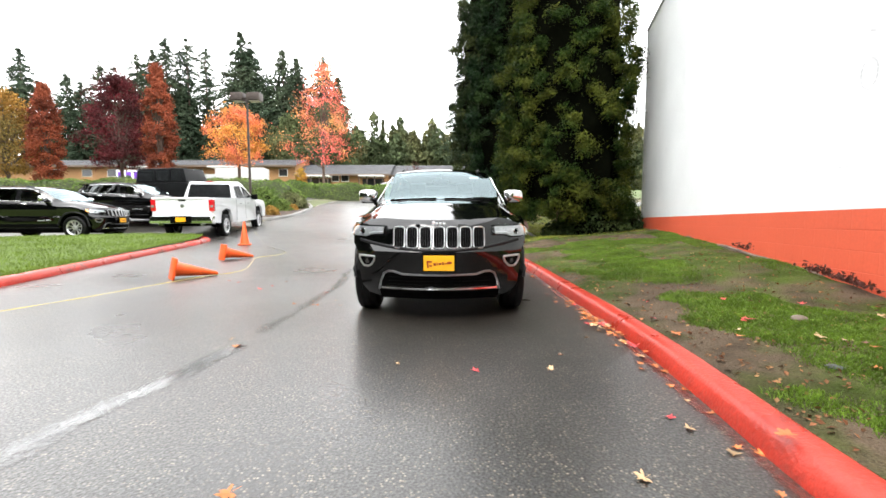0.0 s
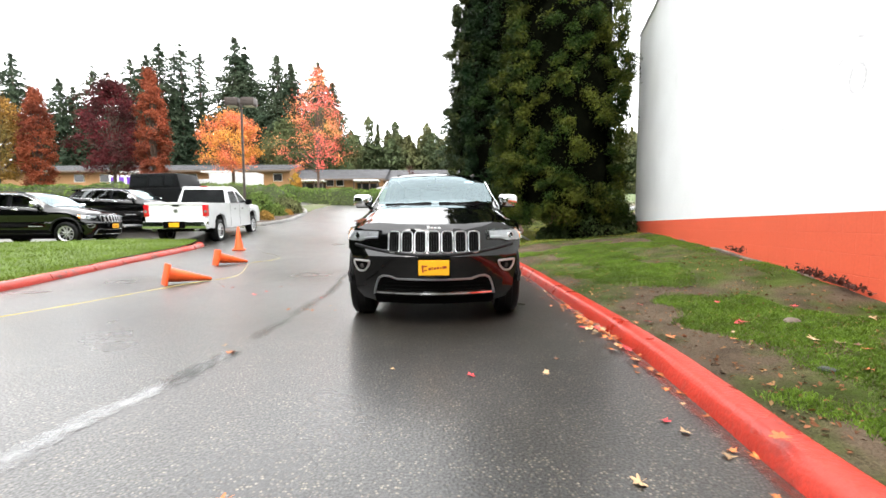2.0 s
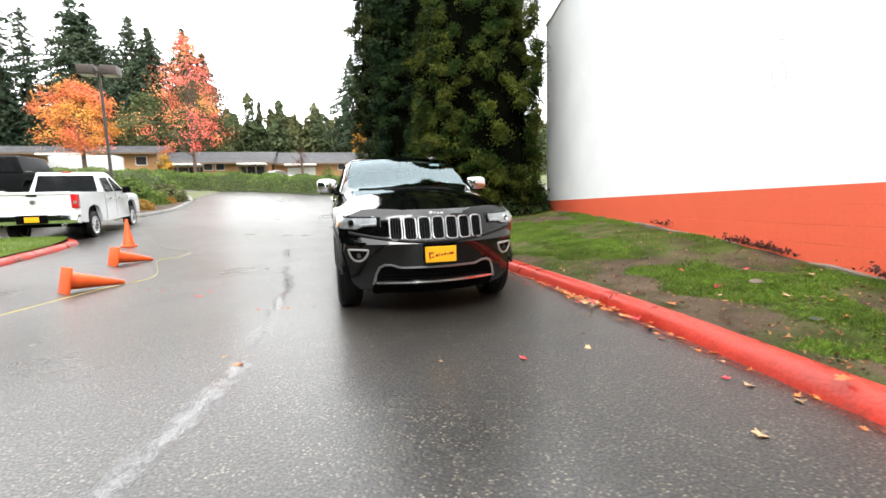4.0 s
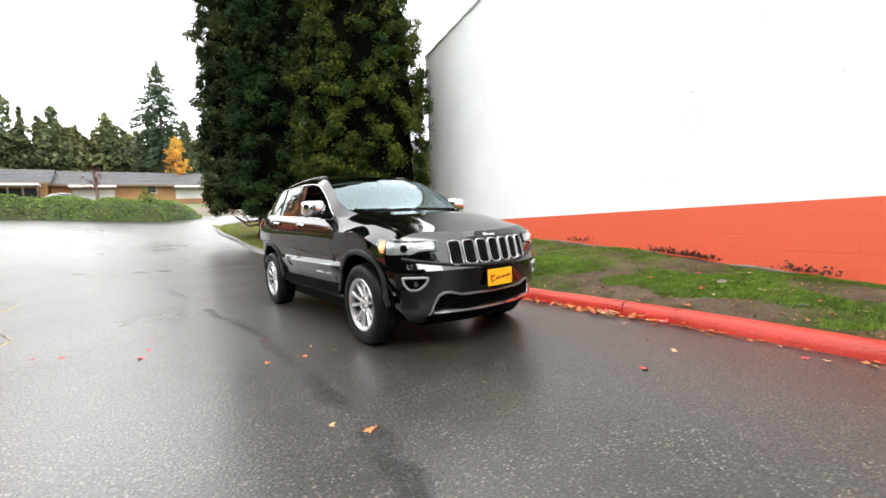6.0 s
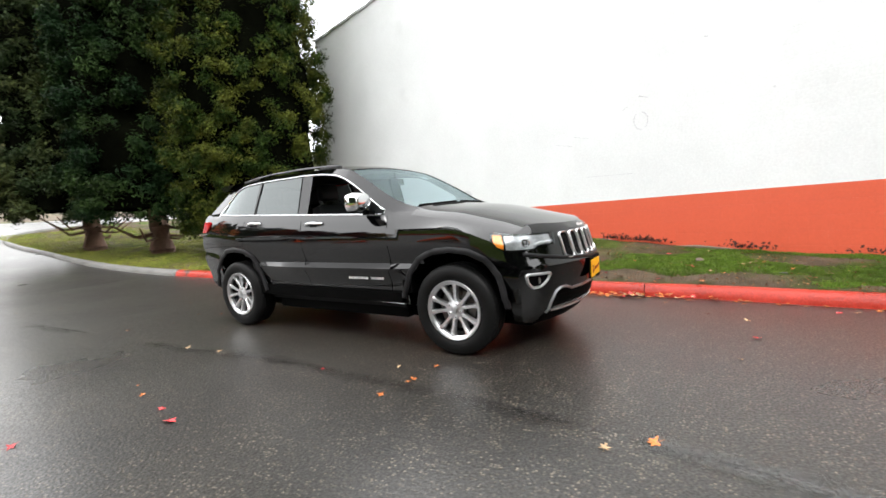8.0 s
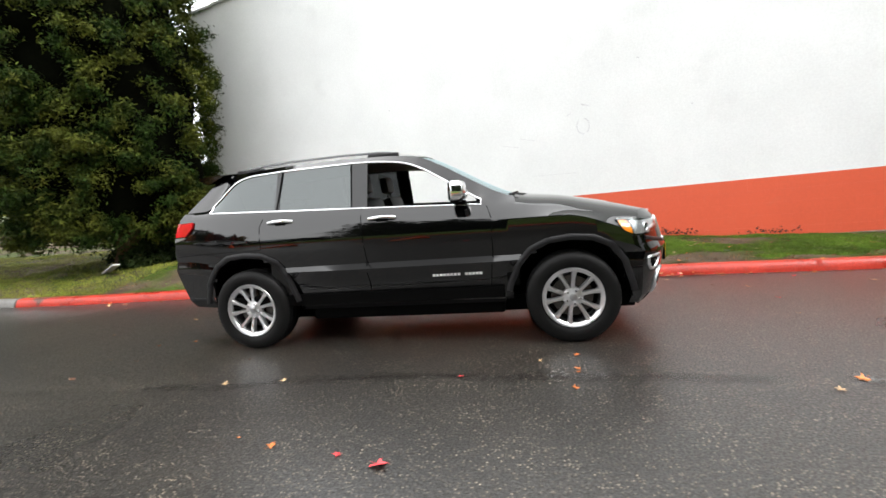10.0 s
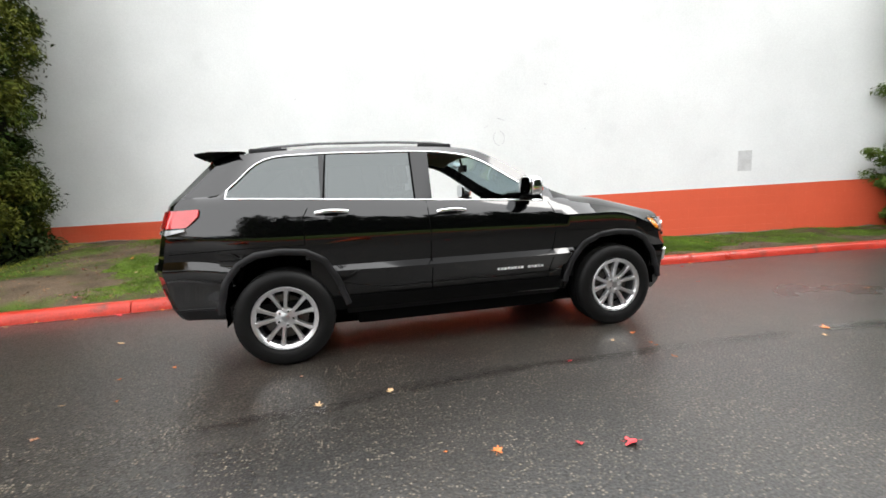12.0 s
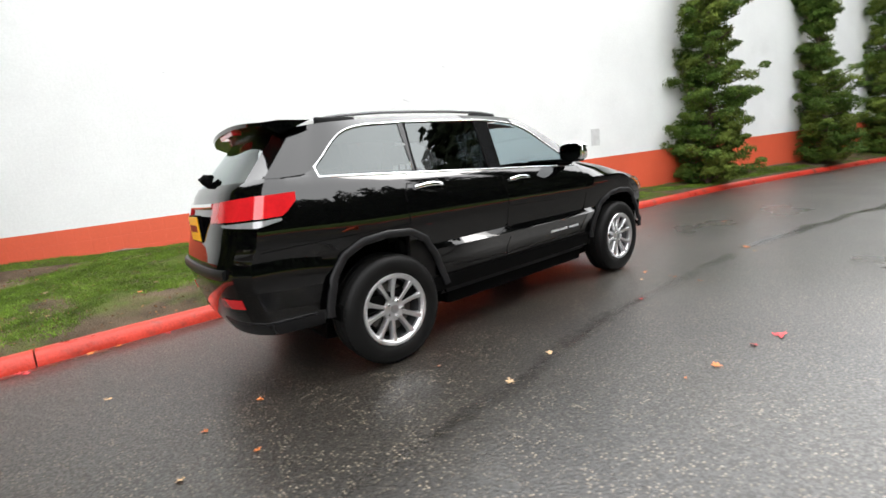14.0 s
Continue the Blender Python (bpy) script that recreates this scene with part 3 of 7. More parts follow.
CLEAR_GLASS = glass("windscreen_glass", (0.42, 0.52, 0.55), 0.075, mirrored=(0.78, 0.95, 1.0))
LAMP_GLASS = glass("lamp_cover", (0.9, 0.92, 0.93), 0.06)
BADGE = material("badge_silver", (0.78, 0.79, 0.80), 0.3, 0.3, vary=0.05)
WHITE_PRINT = material("white_paper", (0.75, 0.76, 0.78), 0.6, vary=0.05)


def table(*pairs):
    xs, ys = [p[0] for p in pairs], [p[1] for p in pairs]
    return lambda v: float(np.interp(v, xs, ys))


def eased(*pairs):
    f = table(*pairs)
    return lambda v: (f(v - 0.06) + f(v) + f(v + 0.06)) / 3


def crisp(*pairs):
    f = table(*pairs)
    return lambda v: (f(v - 0.012) + f(v) + f(v + 0.012)) / 3


FRONT_LINE = crisp((0.2, -0.66), (0.27, -0.76), (0.34, -0.835), (0.5, -0.868), (0.62, -0.898), (0.68, -0.915), (0.715, -0.918), (0.75, -0.895), (0.79, -0.866), (0.82, -0.853), (0.95, -0.835), (1.0, -0.80), (1.05, -0.72))
REAR_LINE = eased((0.28, 3.70), (0.34, 3.77), (0.42, 3.82), (0.55, 3.865), (0.7, 3.90), (0.84, 3.915), (0.9, 3.87), (1.05, 3.84), (1.24, 3.80), (1.45, 3.64), (1.63, 3.43), (1.7, 3.42))


def nose(x, z):
    a = abs(x)
    return FRONT_LINE(z) + 0.43 * a * a + 2.2 * max(0.0, a - 0.74) ** 2


def tail(k, z):
    return REAR_LINE(z) - 0.03 * k * k - 0.12 * abs(k) ** 5


belt = lambda y: 1.195 + (y - 0.72) * 0.045
PLAN = eased((-0.7, 0.865), (-0.45, 0.90), (-0.2, 0.93), (0.3, 0.935), (1.0, 0.93), (2.2, 0.93), (2.9, 0.935), (3.2, 0.915), (3.5, 0.875), (3.8, 0.82))
LEDGE = table((0.42, 0), (0.62, 0.85), (1.0, 1), (1.95, 1), (2.25, 0.35), (2.4, 0))
w10 = eased((-0.8, 0.66), (0.3, 0.735), (0.5, 0.79), (0.70, 0.838), (0.85, 0.80), (1.03, 0.757), (1.36, 0.712), (1.85, 0.715), (2.5, 0.71), (3.03, 0.69), (3.33, 0.775), (3.6, 0.75))
z10 = eased((-0.8, 0.995), (-0.44, 1.055), (0, 1.155), (0.42, 1.205), (0.68, 1.215), (0.85, 1.325), (1.03, 1.44), (1.2, 1.545), (1.36, 1.612), (1.6, 1.64), (1.85, 1.65), (2.5, 1.645), (2.9, 1.63), (3.05, 1.59), (3.18, 1.46), (3.30, 1.335), (3.6, 1.33))
w11 = eased((-0.8, 0.55), (0.3, 0.62), (0.42, 0.69), (0.72, 0.745), (1.03, 0.685), (1.3, 0.632), (2, 0.63), (3, 0.605), (3.45, 0.56))
z11 = eased((-0.8, 1.0), (-0.44, 1.08), (0, 1.185), (0.38, 1.228), (0.55, 1.274), (0.72, 1.372), (1.03, 1.556), (1.25, 1.664), (1.5, 1.69), (2, 1.703), (2.6, 1.698), (3.1, 1.665), (3.4, 1.63))
z12 = eased((-0.8, 1.005), (-0.44, 1.10), (0, 1.205), (0.34, 1.243), (0.5, 1.27), (0.72, 1.392), (1.03, 1.575), (1.25, 1.688), (1.5, 1.733), (2, 1.75), (2.6, 1.745), (3.1, 1.71), (3.45, 1.675))
z13 = eased((-0.8, 1.008), (-0.44, 1.115), (0, 1.212), (0.30, 1.25), (0.46, 1.272), (0.72, 1.405), (1.03, 1.588), (1.25, 1.70), (1.5, 1.745), (2, 1.763), (2.6, 1.757), (3.1, 1.722), (3.45, 1.687))
Z_FRONT = (0.22, 0.27, 0.36, 0.50, 0.64, 0.715, 0.76, 0.88, 0.96, 0.985)
Z_SIDE = (0.325, 0.34, 0.39, 0.58, 0.716, 0.758, 0.94, 1.06, 0, 0)
Z_REAR = (0.365, 0.39, 0.46, 0.62, 0.78, 0.86, 0.95, 1.06, 0, 0)
W_SIDE = (0.62, 0.85, 0.905, 0.930, 0.966, 0.950, 1.0, 0.997, 0.952, 0.908)


def row(r, y):
    """Half width and height of the r-th line along the body at y."""
    if r >= 10:
        return ((w10(y), z10(y)), (w11(y), z11(y)), (w11(y) * 0.56, z12(y)), (0.0, z13(y)))[r - 10]
    f, b = 1 - step(y, -0.62, 0.05), step(y, 2.9, 3.6)
    top = {8: belt(y) - 0.055, 9: belt(y)}
    side = top.get(r, Z_SIDE[r])
    z = side * (1 - f) + Z_FRONT[r] * f
    z = z * (1 - b) + (Z_REAR[r] if r < 8 else top[r]) * b
    w = PLAN(y) * W_SIDE[r]
    if r >= 8:
        hood = 1 - step(y, 0.1, 0.75)
        w -= 0.035 * hood * (r - 7) * (0.8 if r == 8 else 0.75)
        if r == 9:
            w = min(w, PLAN(y) * 0.908)
            z = z * (1 - hood) + hood * float(np.interp(y, (-0.8, -0.42, 0, 0.45), (0.985, 1.015, 1.11, 1.172)))
        else:
            z = z * (1 - hood) + hood * float(np.interp(y, (-0.8, -0.42, 0, 0.45), (0.96, 0.985, 1.07, 1.125)))
    if r == 4:
        w += 0.042 * LEDGE(y)
    if r == 1 and y < 0:
        w *= 0.97
    return w, z


END_F, END_R = -0.5, 3.8
STATIONS = sorted({round(float(v), 4) for v in list(np.arange(-0.5, 3.801, 0.07)) + [0.42, 0.62, 0.70, 1.25, 1.70, 1.73, 1.85, 2.55, 2.59, 2.73, 3.377, 3.8]})
STATIONS = [s for i, s in enumerate(STATIONS) if s in (0.42, 0.62, 0.70, 1.25, 1.70, 1.73, 1.85, 2.55, 2.59, 2.73, 3.377, 3.8) or all(abs(s - k) > 0.028 for k in (0.42, 0.62, 0.70, 1.25, 1.70, 1.73, 1.85, 2.55, 2.59, 2.73, 3.377))]


def side_point(r, s):
    """A point of the right flank, roof or hood: station s, line r."""
    if s < 0.2:
        w, z = row(r, END_F if r < 9 else -0.75)
        y0 = nose(w, z)
        if r >= 9:
            w, z = row(r, y0)
            y0 = nose(w, z)
        y = y0 + (s - END_F) / (0.2 - END_F) * (0.2 - y0)
    elif s > 3.0:
        w, z = row(r, 3.72 if r < 9 else 3.4)
        y1 = tail(1.0 if r < 12 else (0.56 if r == 12 else 0.0), z)
        if r >= 9:
            w, z = row(r, y1)
            y1 = tail(1.0 if r < 12 else (0.56 if r == 12 else 0.0), z)
        y = 3.0 + (s - 3.0) / (END_R - 3.0) * (y1 - 3.0)
    else:
        y = s
    w, z = row(r, y)
    return Vector((-w, y, z))


HOOD_EDGE = [side_point(r, END_F) for r in (13, 12, 11, 10, 9)]


def nose_point(r, k):
    if r == 9:
        reach = [-p.x for p in HOOD_EDGE]
        x = k * reach[-1]
        return Vector((-x, float(np.interp(x, reach, [p.y for p in HOOD_EDGE])), float(np.interp(x, reach, [p.z for p in HOOD_EDGE]))))
    w, z = row(r, END_F if r < 9 else side_point(9, END_F).y)
    edge = side_point(r, END_F)
    z = edge.z + (0.022 * (1 - k * k) if r == 9 else 0.0)
    x = -k * -edge.x
    return Vector((x, nose(x, z) + (edge.y - nose(edge.x, edge.z)) * k ** 6, z))


def tail_point(r, k):
    edge = side_point(r, END_R)
    z = edge.z + ((side_point(13, END_R).z - edge.z) * (1 - k * k) if r == 11 else 0.0)
    return Vector((edge.x * k, tail(k, z) + (edge.y - tail(1, edge.z)) * k ** 6, z))


ARCH_F = [(-0.48, 0.34), (-0.455, 0.46), (-0.40, 0.66), (-0.30, 0.79), (-0.17, 0.852), (0.0, 0.868), (0.17, 0.85), (0.31, 0.785), (0.41, 0.67), (0.485, 0.50), (0.52, 0.36)]
ARCH_R = [(-0.50, 0.36), (-0.46, 0.48), (-0.395, 0.66), (-0.31, 0.80), (-0.18, 0.872), (0.0, 0.888), (0.17, 0.87), (0.30, 0.80), (0.39, 0.68), (0.435, 0.50), (0.45, 0.31)]
AXLES = (0.0, 2.914)


def in_arch(p):
    for at, arch in ((AXLES[0], ARCH_F), (AXLES[1], ARCH_R)):
        y = p.y - at
        if arch[0][0] < y < arch[-1][0] and p.z < float(np.interp(y, [a for a, b in arch], [b for a, b in arch])):
            return True
    return False


def cell_part(r, s, where):
    """Which panel the cell over line r at station s belongs to; None: an opening."""
    if where == "nose":
        return "front_bumper" if r < 6 else "front_panel"
    if where == "tail":
        return "rear_bumper" if r < 5 else ("tailgate" if r < 9 else "rear_window")
    if r >= 11:
        return "hood" if s < 0.42 else ("windscreen" if s < 1.25 else "roof")
    if r == 10:
        return "hood" if s < 0.42 else ("windscreen_pillar" if s < 1.25 else "roof_side")
    if r == 9:
        if s < 0.42:
            return "hood"
        if s < 0.70:
            return "fender"
        if s > 3.377:
            return "quarter_panel"
        return None if s < 1.70 else ("centre_pillar" if s < 1.85 else ("rear_door_window" if s < 2.55 else ("rear_pillar" if s < 2.59 else "quarter_window")))
    if r < 2 and 0.5 < s < 2.5:
        return "sill"
    if s < -0.30 and r < 6:
        return "front_bumper"
    if s < 0.62:
        return "fender"
    if s < 1.73:
        return "front_door"
    if s < 2.73:
        return "rear_door"
    return "quarter_panel" if r > 4 or s < 3.35 else "rear_bumper"


PANEL = {"front_bumper": PAINT, "front_panel": PAINT, "rear_bumper": PAINT, "tailgate": PAINT, "rear_window": DARK_GLASS, "hood": PAINT, "windscreen": CLEAR_GLASS,
         "roof": PAINT, "roof_side": PAINT, "windscreen_pillar": PIANO, "centre_pillar": PIANO, "rear_pillar": PIANO, "fender": PAINT, "quarter_panel": PAINT, "rear_door_window": DARK_GLASS, "quarter_window": DARK_GLASS,
         "sill": TRIM, "front_door": PAINT, "rear_door": PAINT}
WHOLE = ("front_bumper", "front_panel", "rear_bumper", "tailgate", "rear_window", "hood", "windscreen", "roof")
LABELS = {"windscreen": "clear laminated windscreen", "rear_window": "dark privacy glass", "rear_door_window": "dark privacy glass", "quarter_window": "dark privacy glass", "sill": "grey-black plastic sill", "centre_pillar": "gloss black pillar trim", "rear_pillar": "gloss black pillar trim"}


def cells():
    """All cells of the right half as (panel, four corners)."""
    ks = [k ** 0.8 for k in np.linspace(0, 1, 12)]
    for a, b in zip(ks, ks[1:]):
        for r in range(9):
            yield cell_part(r, 0, "nose"), [nose_point(r, a), nose_point(r, b), nose_point(r + 1, b), nose_point(r + 1, a)]
    for a, b in zip(STATIONS, STATIONS[1:]):
        for r in range(13):
            c = (a + b) / 2
            name = cell_part(r, c, "side")
            quad = [side_point(r, a), side_point(r, b), side_point(r + 1, b), side_point(r + 1, a)]
            yield name, quad
    ks = [1 - (1 - k) ** 0.8 for k in np.linspace(0, 1, 12)][::-1]
    for a, b in zip(ks, ks[1:]):
        for r in range(1, 11):
            name = "tailgate" if (a + b) / 2 > 0.86 else cell_part(r, 0, "tail")
            yield name, [tail_point(r, a), tail_point(r, b), tail_point(r + 1, b), tail_point(r + 1, a)]


def split_quad(q, n):
    """A cell cut into n bands from its lower to its upper edge."""
    out = []
    for i in range(n):
        t0, t1 = i / n, (i + 1) / n
        out.append([q[0].lerp(q[3], t0), q[1].lerp(q[2], t0), q[1].lerp(q[2], t1), q[0].lerp(q[3], t1)])
    return out


def build_body():
    """Quads of each panel, both sides; side panels are keyed by side."""
    out = {}
    for name, quad in cells():
        if name is None:
            continue
        centre = sum(quad, Vector()) / 4
        fine = split_quad(quad, 3) if centre.z < 0.95 and centre.x < -0.7 else [quad]
        for q in fine:
            c = sum(q, Vector()) / 4
            if c.x < -0.6 and in_arch(c):
                continue
            other = [Vector((-p.x, p.y, p.z)) for p in reversed(q)]
            if name in WHOLE:
                out.setdefault((name, 0), []).extend([q, other])
            else:
                out.setdefault((name, -1), []).append(q)
                out.setdefault((name, 1), []).append(other)
    return out


def mesh_of(quads, inset=0.0):
    bm = bmesh.new()
    for q in quads:
        vs = [bm.verts.new(p) for p in q]
        bm.faces.new(vs)
    bmesh.ops.remove_doubles(bm, verts=bm.verts, dist=0.0012)
    bmesh.ops.dissolve_degenerate(bm, edges=bm.edges, dist=0.0005)
    bmesh.ops.recalc_face_normals(bm, faces=bm.faces)
    if inset:
        bm.normal_update()
        for v in bm.verts:
            v.co -= v.normal * inset
    return bm


BODY = build_body()
shell = bmesh.new()
for key, quads in BODY.items():
    for q in quads:
        try:
            shell.faces.new([shell.verts.new(p) for p in q])
        except ValueError:
            pass
shell.normal_update()
TREE = BVHTree.FromBMesh(shell)
shell.free()


def cast_side(y, z, sx=-1):
    hit = TREE.ray_cast(Vector((sx * 1.6, y, z)), Vector((-sx, 0, 0)))
    return hit[0] if hit[0] else Vector((sx * 0.9, y, z))


def cast_front(x, z):
    hit = TREE.ray_cast(Vector((x, -2.5, z)), Vector((0, 1, 0)))
    return hit[0] if hit[0] and hit[0].y < 0.3 else Vector((x, nose(x, z), z))


def cast_rear(x, z):
    hit = TREE.ray_cast(Vector((x, 6.5, z)), Vector((0, -1, 0)))
    return hit[0] if hit[0] else Vector((x, 3.8, z))


def cast_corner(angle, z, at=(-0.30, 3.15)):
    """Round the rear right corner: 0 looks back, 90 looks to the right side."""
    d = Vector((-math.sin(radians(angle)), math.cos(radians(angle)), 0))
    o = Vector((at[0], at[1], z)) + d * 3
    hit = TREE.ray_cast(o, -d)
    return hit[0] if hit[0] else o - d * 2.5


def cast_front_corner(angle, z):
    d = Vector((-math.sin(radians(angle)), -math.cos(radians(angle)), 0))
    o = Vector((-0.35, -0.05, z)) + d * 3
    hit = TREE.ray_cast(o, -d)
    return hit[0] if hit[0] else o - d * 2.4


def slab(cast, across, low, high, nb=4, lift=0.006, mirror=False):
    """A plate that lies on the body: cast(a, b) places it, low(a) and high(a) bound it."""
    bm = bmesh.new()
    grid = []
    for a in across:
        lo, hi = low(a), high(a)
        grid.append([cast(a, lo + (hi - lo) * j / nb) for j in range(nb + 1)])
    na = len(grid)

    def normal(i, j):
        u = grid[min(i + 1, na - 1)][j] - grid[max(i - 1, 0)][j]
        v = grid[i][min(j + 1, nb)] - grid[i][max(j - 1, 0)]
        n = u.cross(v)
        if n.length < 1e-9:
            return Vector((0, 0, 1))
        n.normalize()
        return n
    mid = normal(na // 2, nb // 2)
    c = grid[na // 2][nb // 2]
    sign = 1 if mid.dot(Vector((c.x, c.y - 1.4, 0))) > 0 else -1
    top = [[bm.verts.new(grid[i][j] + normal(i, j) * sign * lift) for j in range(nb + 1)] for i in range(na)]
    bot = [[bm.verts.new(grid[i][j] - normal(i, j) * sign * 0.01) for j in range(nb + 1)] for i in range(na)]
    for g in (top, bot):
        for i in range(na - 1):
            for j in range(nb):
                bm.faces.new((g[i][j], g[i + 1][j], g[i + 1][j + 1], g[i][j + 1]))
    for i in range(na - 1):
        for j in (0, nb):
            bm.faces.new((top[i][j], top[i + 1][j], bot[i + 1][j], bot[i][j]))
    for j in range(nb):
        for i in (0, na - 1):
            bm.faces.new((top[i][j], top[i][j + 1], bot[i][j + 1], bot[i][j]))
    bmesh.ops.remove_doubles(bm, verts=bm.verts, dist=0.0004)
    bmesh.ops.recalc_face_normals(bm, faces=bm.faces)
    if mirror:
        flip(bm)
    return bm


def flip(bm):
    for v in bm.verts:
        v.co.x = -v.co.x
    bmesh.ops.reverse_faces(bm, faces=bm.faces)
    return bm


def ribbon(bm, pts, width, thick, outward, closed=False, flat=None):
    """A bar of width x thick along points; outward(p) is the direction in which it stands proud."""
    n, rings = len(pts), []
    for i, p in enumerate(pts):
        a = pts[(i - 1) % n] if closed or i else pts[i]
        b = pts[(i + 1) % n] if closed or i < n - 1 else pts[i]
        d = (b - a).normalized()
        o = outward(p)
        o = (o - d * o.dot(d)).normalized()
        s = d.cross(o)
        rings.append([bm.verts.new(p + s * u * width / 2 + o * v) for u, v in ((-1, -0.006), (-1, thick * 0.6), (-0.6, thick), (0.6, thick), (1, thick * 0.6), (1, -0.006))])
    for a, b in zip(rings, rings[1:] + (rings[:1] if closed else [])):
        for j in range(6):
            k = (j + 1) % 6
            bm.faces.new((a[j], a[k], b[k], b[j]))
    if not closed:
        bm.faces.new(rings[0][::-1])
        bm.faces.new(rings[-1])
    bmesh.ops.recalc_face_normals(bm, faces=bm.faces)
    return bm


side_out = lambda p: Vector((-1 if p.x < 0 else 1, 0, 0.25))
front_out = lambda p: Vector((p.x * 0.5, -1, 0))
rear_out = lambda p: Vector((p.x * 0.4, 1, 0.1))


def rounded(points, steps=6, closed=True):
    """A polygon in the plane with its corners eased."""
    out, n = [], len(points)
    for i in range(n):
        a, b, c = (Vector((*points[(i + k) % n], 0)) for k in (-1, 0, 1))
        r = min((b - a).length, (c - b).length) * 0.33
        p, q = b + (a - b).normalized() * r, b + (c - b).normalized() * r
        for s in range(steps + 1):
            t = s / steps
            v = p.lerp(b, t).lerp(b.lerp(q, t), t)
            out.append((v.x, v.y))
    return out


def dense(points, closed=True, length=0.03):
    out = []
    pts = list(points) + ([points[0]] if closed else [])
    for a, b in zip(pts, pts[1:]):
        n = max(1, int(math.dist(a, b) / length))
        out += [(a[0] + (b[0] - a[0]) * i / n, a[1] + (b[1] - a[1]) * i / n) for i in range(n)]
    return out if closed else out + [pts[-1]]


def wheel(car, x, y, side):
    """Tyre, alloy rim with five pairs of spokes, disc and hub."""
    w = new("wheel")
    w.parent = car
    w.empty_display_size = 0.1
    w.matrix_basis = pose(x, y, 0.378, 0, 0, 0) @ Matrix.Rotation(radians(90 * side), 4, "Y") @ Matrix.Rotation(radians(11), 4, "Z")
    bm = bmesh.new()
    lathe(bm, [(0.236, 0.095), (0.262, 0.118), (0.31, 0.128), (0.345, 0.118), (0.366, 0.103), (0.378, 0.085), (0.3805, 0.04), (0.372, 0.038), (0.372, 0.03), (0.381, 0.028), (0.381, -0.028), (0.372, -0.03), (0.372, -0.038), (0.3805, -0.04), (0.378, -0.085), (0.366, -0.103), (0.31, -0.128), (0.236, -0.1)], 56)
    for k in range(64):
        a = 2 * math.pi * k / 64
        for zz in (0.088, -0.088):
            box(bm, 0.362, -0.009, zz - 0.012, 0.3735, 0.009, zz + 0.010, m=Matrix.Rotation(a, 4, "Z"))
    bmesh.ops.recalc_face_normals(bm, faces=bm.faces)
    part("tyre", bm, RUBBER, w, "black rubber tyre", smooth=40)
    bm = bmesh.new()
    lathe(bm, [(0.247, 0.104), (0.250, 0.113), (0.246, 0.119), (0.238, 0.117), (0.222, 0.108), (0.214, 0.098), (0.216, 0.07), (0.238, 0.07)], 64)
    for pair in range(5):
        for lean in (-1, 1):
            inner, outer = radians(72 * pair + lean * 13), radians(72 * pair + lean * 16.5)
            prev = None
            for t in np.linspace(0, 1, 9):
                rr = 0.055 + (0.226 - 0.055) * t
                ang = inner + (outer - inner) * t
                half = 0.0145 + 0.009 * max(0.0, t - 0.7) / 0.3 + 0.004 * max(0.0, 0.25 - t) / 0.25
                z = 0.080 + 0.026 * t ** 1.3
                c, sn = Vector((math.cos(ang), math.sin(ang), 0)), Vector((-math.sin(ang), math.cos(ang), 0))
                ring = [bm.verts.new(c * rr + sn * u + Vector((0, 0, z + v))) for u, v in ((-half * 1.15, -0.04), (-half, -0.005), (-half * 0.7, 0.003), (half * 0.7, 0.003), (half, -0.005), (half * 1.15, -0.04))]
                if prev:
                    for j in range(6):
                        k = (j + 1) % 6
                        bm.faces.new((prev[j], prev[k], ring[k], ring[j]))
                prev = ring
    lathe(bm, [(0.0, 0.094), (0.03, 0.094), (0.036, 0.09), (0.06, 0.088), (0.083, 0.08), (0.086, 0.05), (0.07, 0.03)], 40)
    bmesh.ops.recalc_face_normals(bm, faces=bm.faces)
    rim = part("rim", bm, POLISHED, w, "polished alloy rim with paired spokes", smooth=35)
    for k in range(5):
        bm = bmesh.new()
        a = radians(72 * k + 36)
        tube(bm, (0.058 * math.cos(a), 0.058 * math.sin(a), 0.06), (0.058 * math.cos(a), 0.058 * math.sin(a), 0.1), 0.0115, 0.009, 6)
        part("wheel_nut", bm, CHROME, rim, "chrome wheel nut")
    bm = bmesh.new()
    lathe(bm, [(0.235, 0.101), (0.222, 0.085), (0.21, 0.02), (0.21, -0.09), (0.246, -0.1)], 48)
    part("rim_barrel", bm, BARREL, rim, "dull grey inner barrel", smooth=40)
    bm = bmesh.new()
    lathe(bm, [(0.0, 0.1), (0.02, 0.1), (0.03, 0.096), (0.03, 0.085)], 24)
    part("centre_cap", bm, SATIN, rim, "satin silver centre cap", smooth=40)
    bm = bmesh.new()
    lathe(bm, [(0.09, 0.03), (0.168, 0.03), (0.168, 0.006), (0.09, 0.006)], 40, closed=True)
    part("brake_disc", bm, IRON, w, "bare iron brake disc", smooth=30)
    bm = bmesh.new()
    box(bm, 0.11, -0.07, -0.01, 0.185, 0.07, 0.05, 0.008)
    part("brake_caliper", bm, IRON, w)
    bm = bmesh.new()
    lathe(bm, [(0.0, -0.02), (0.232, -0.02)], 32)
    part("backing_plate", bm, BLACK, w)
    return w


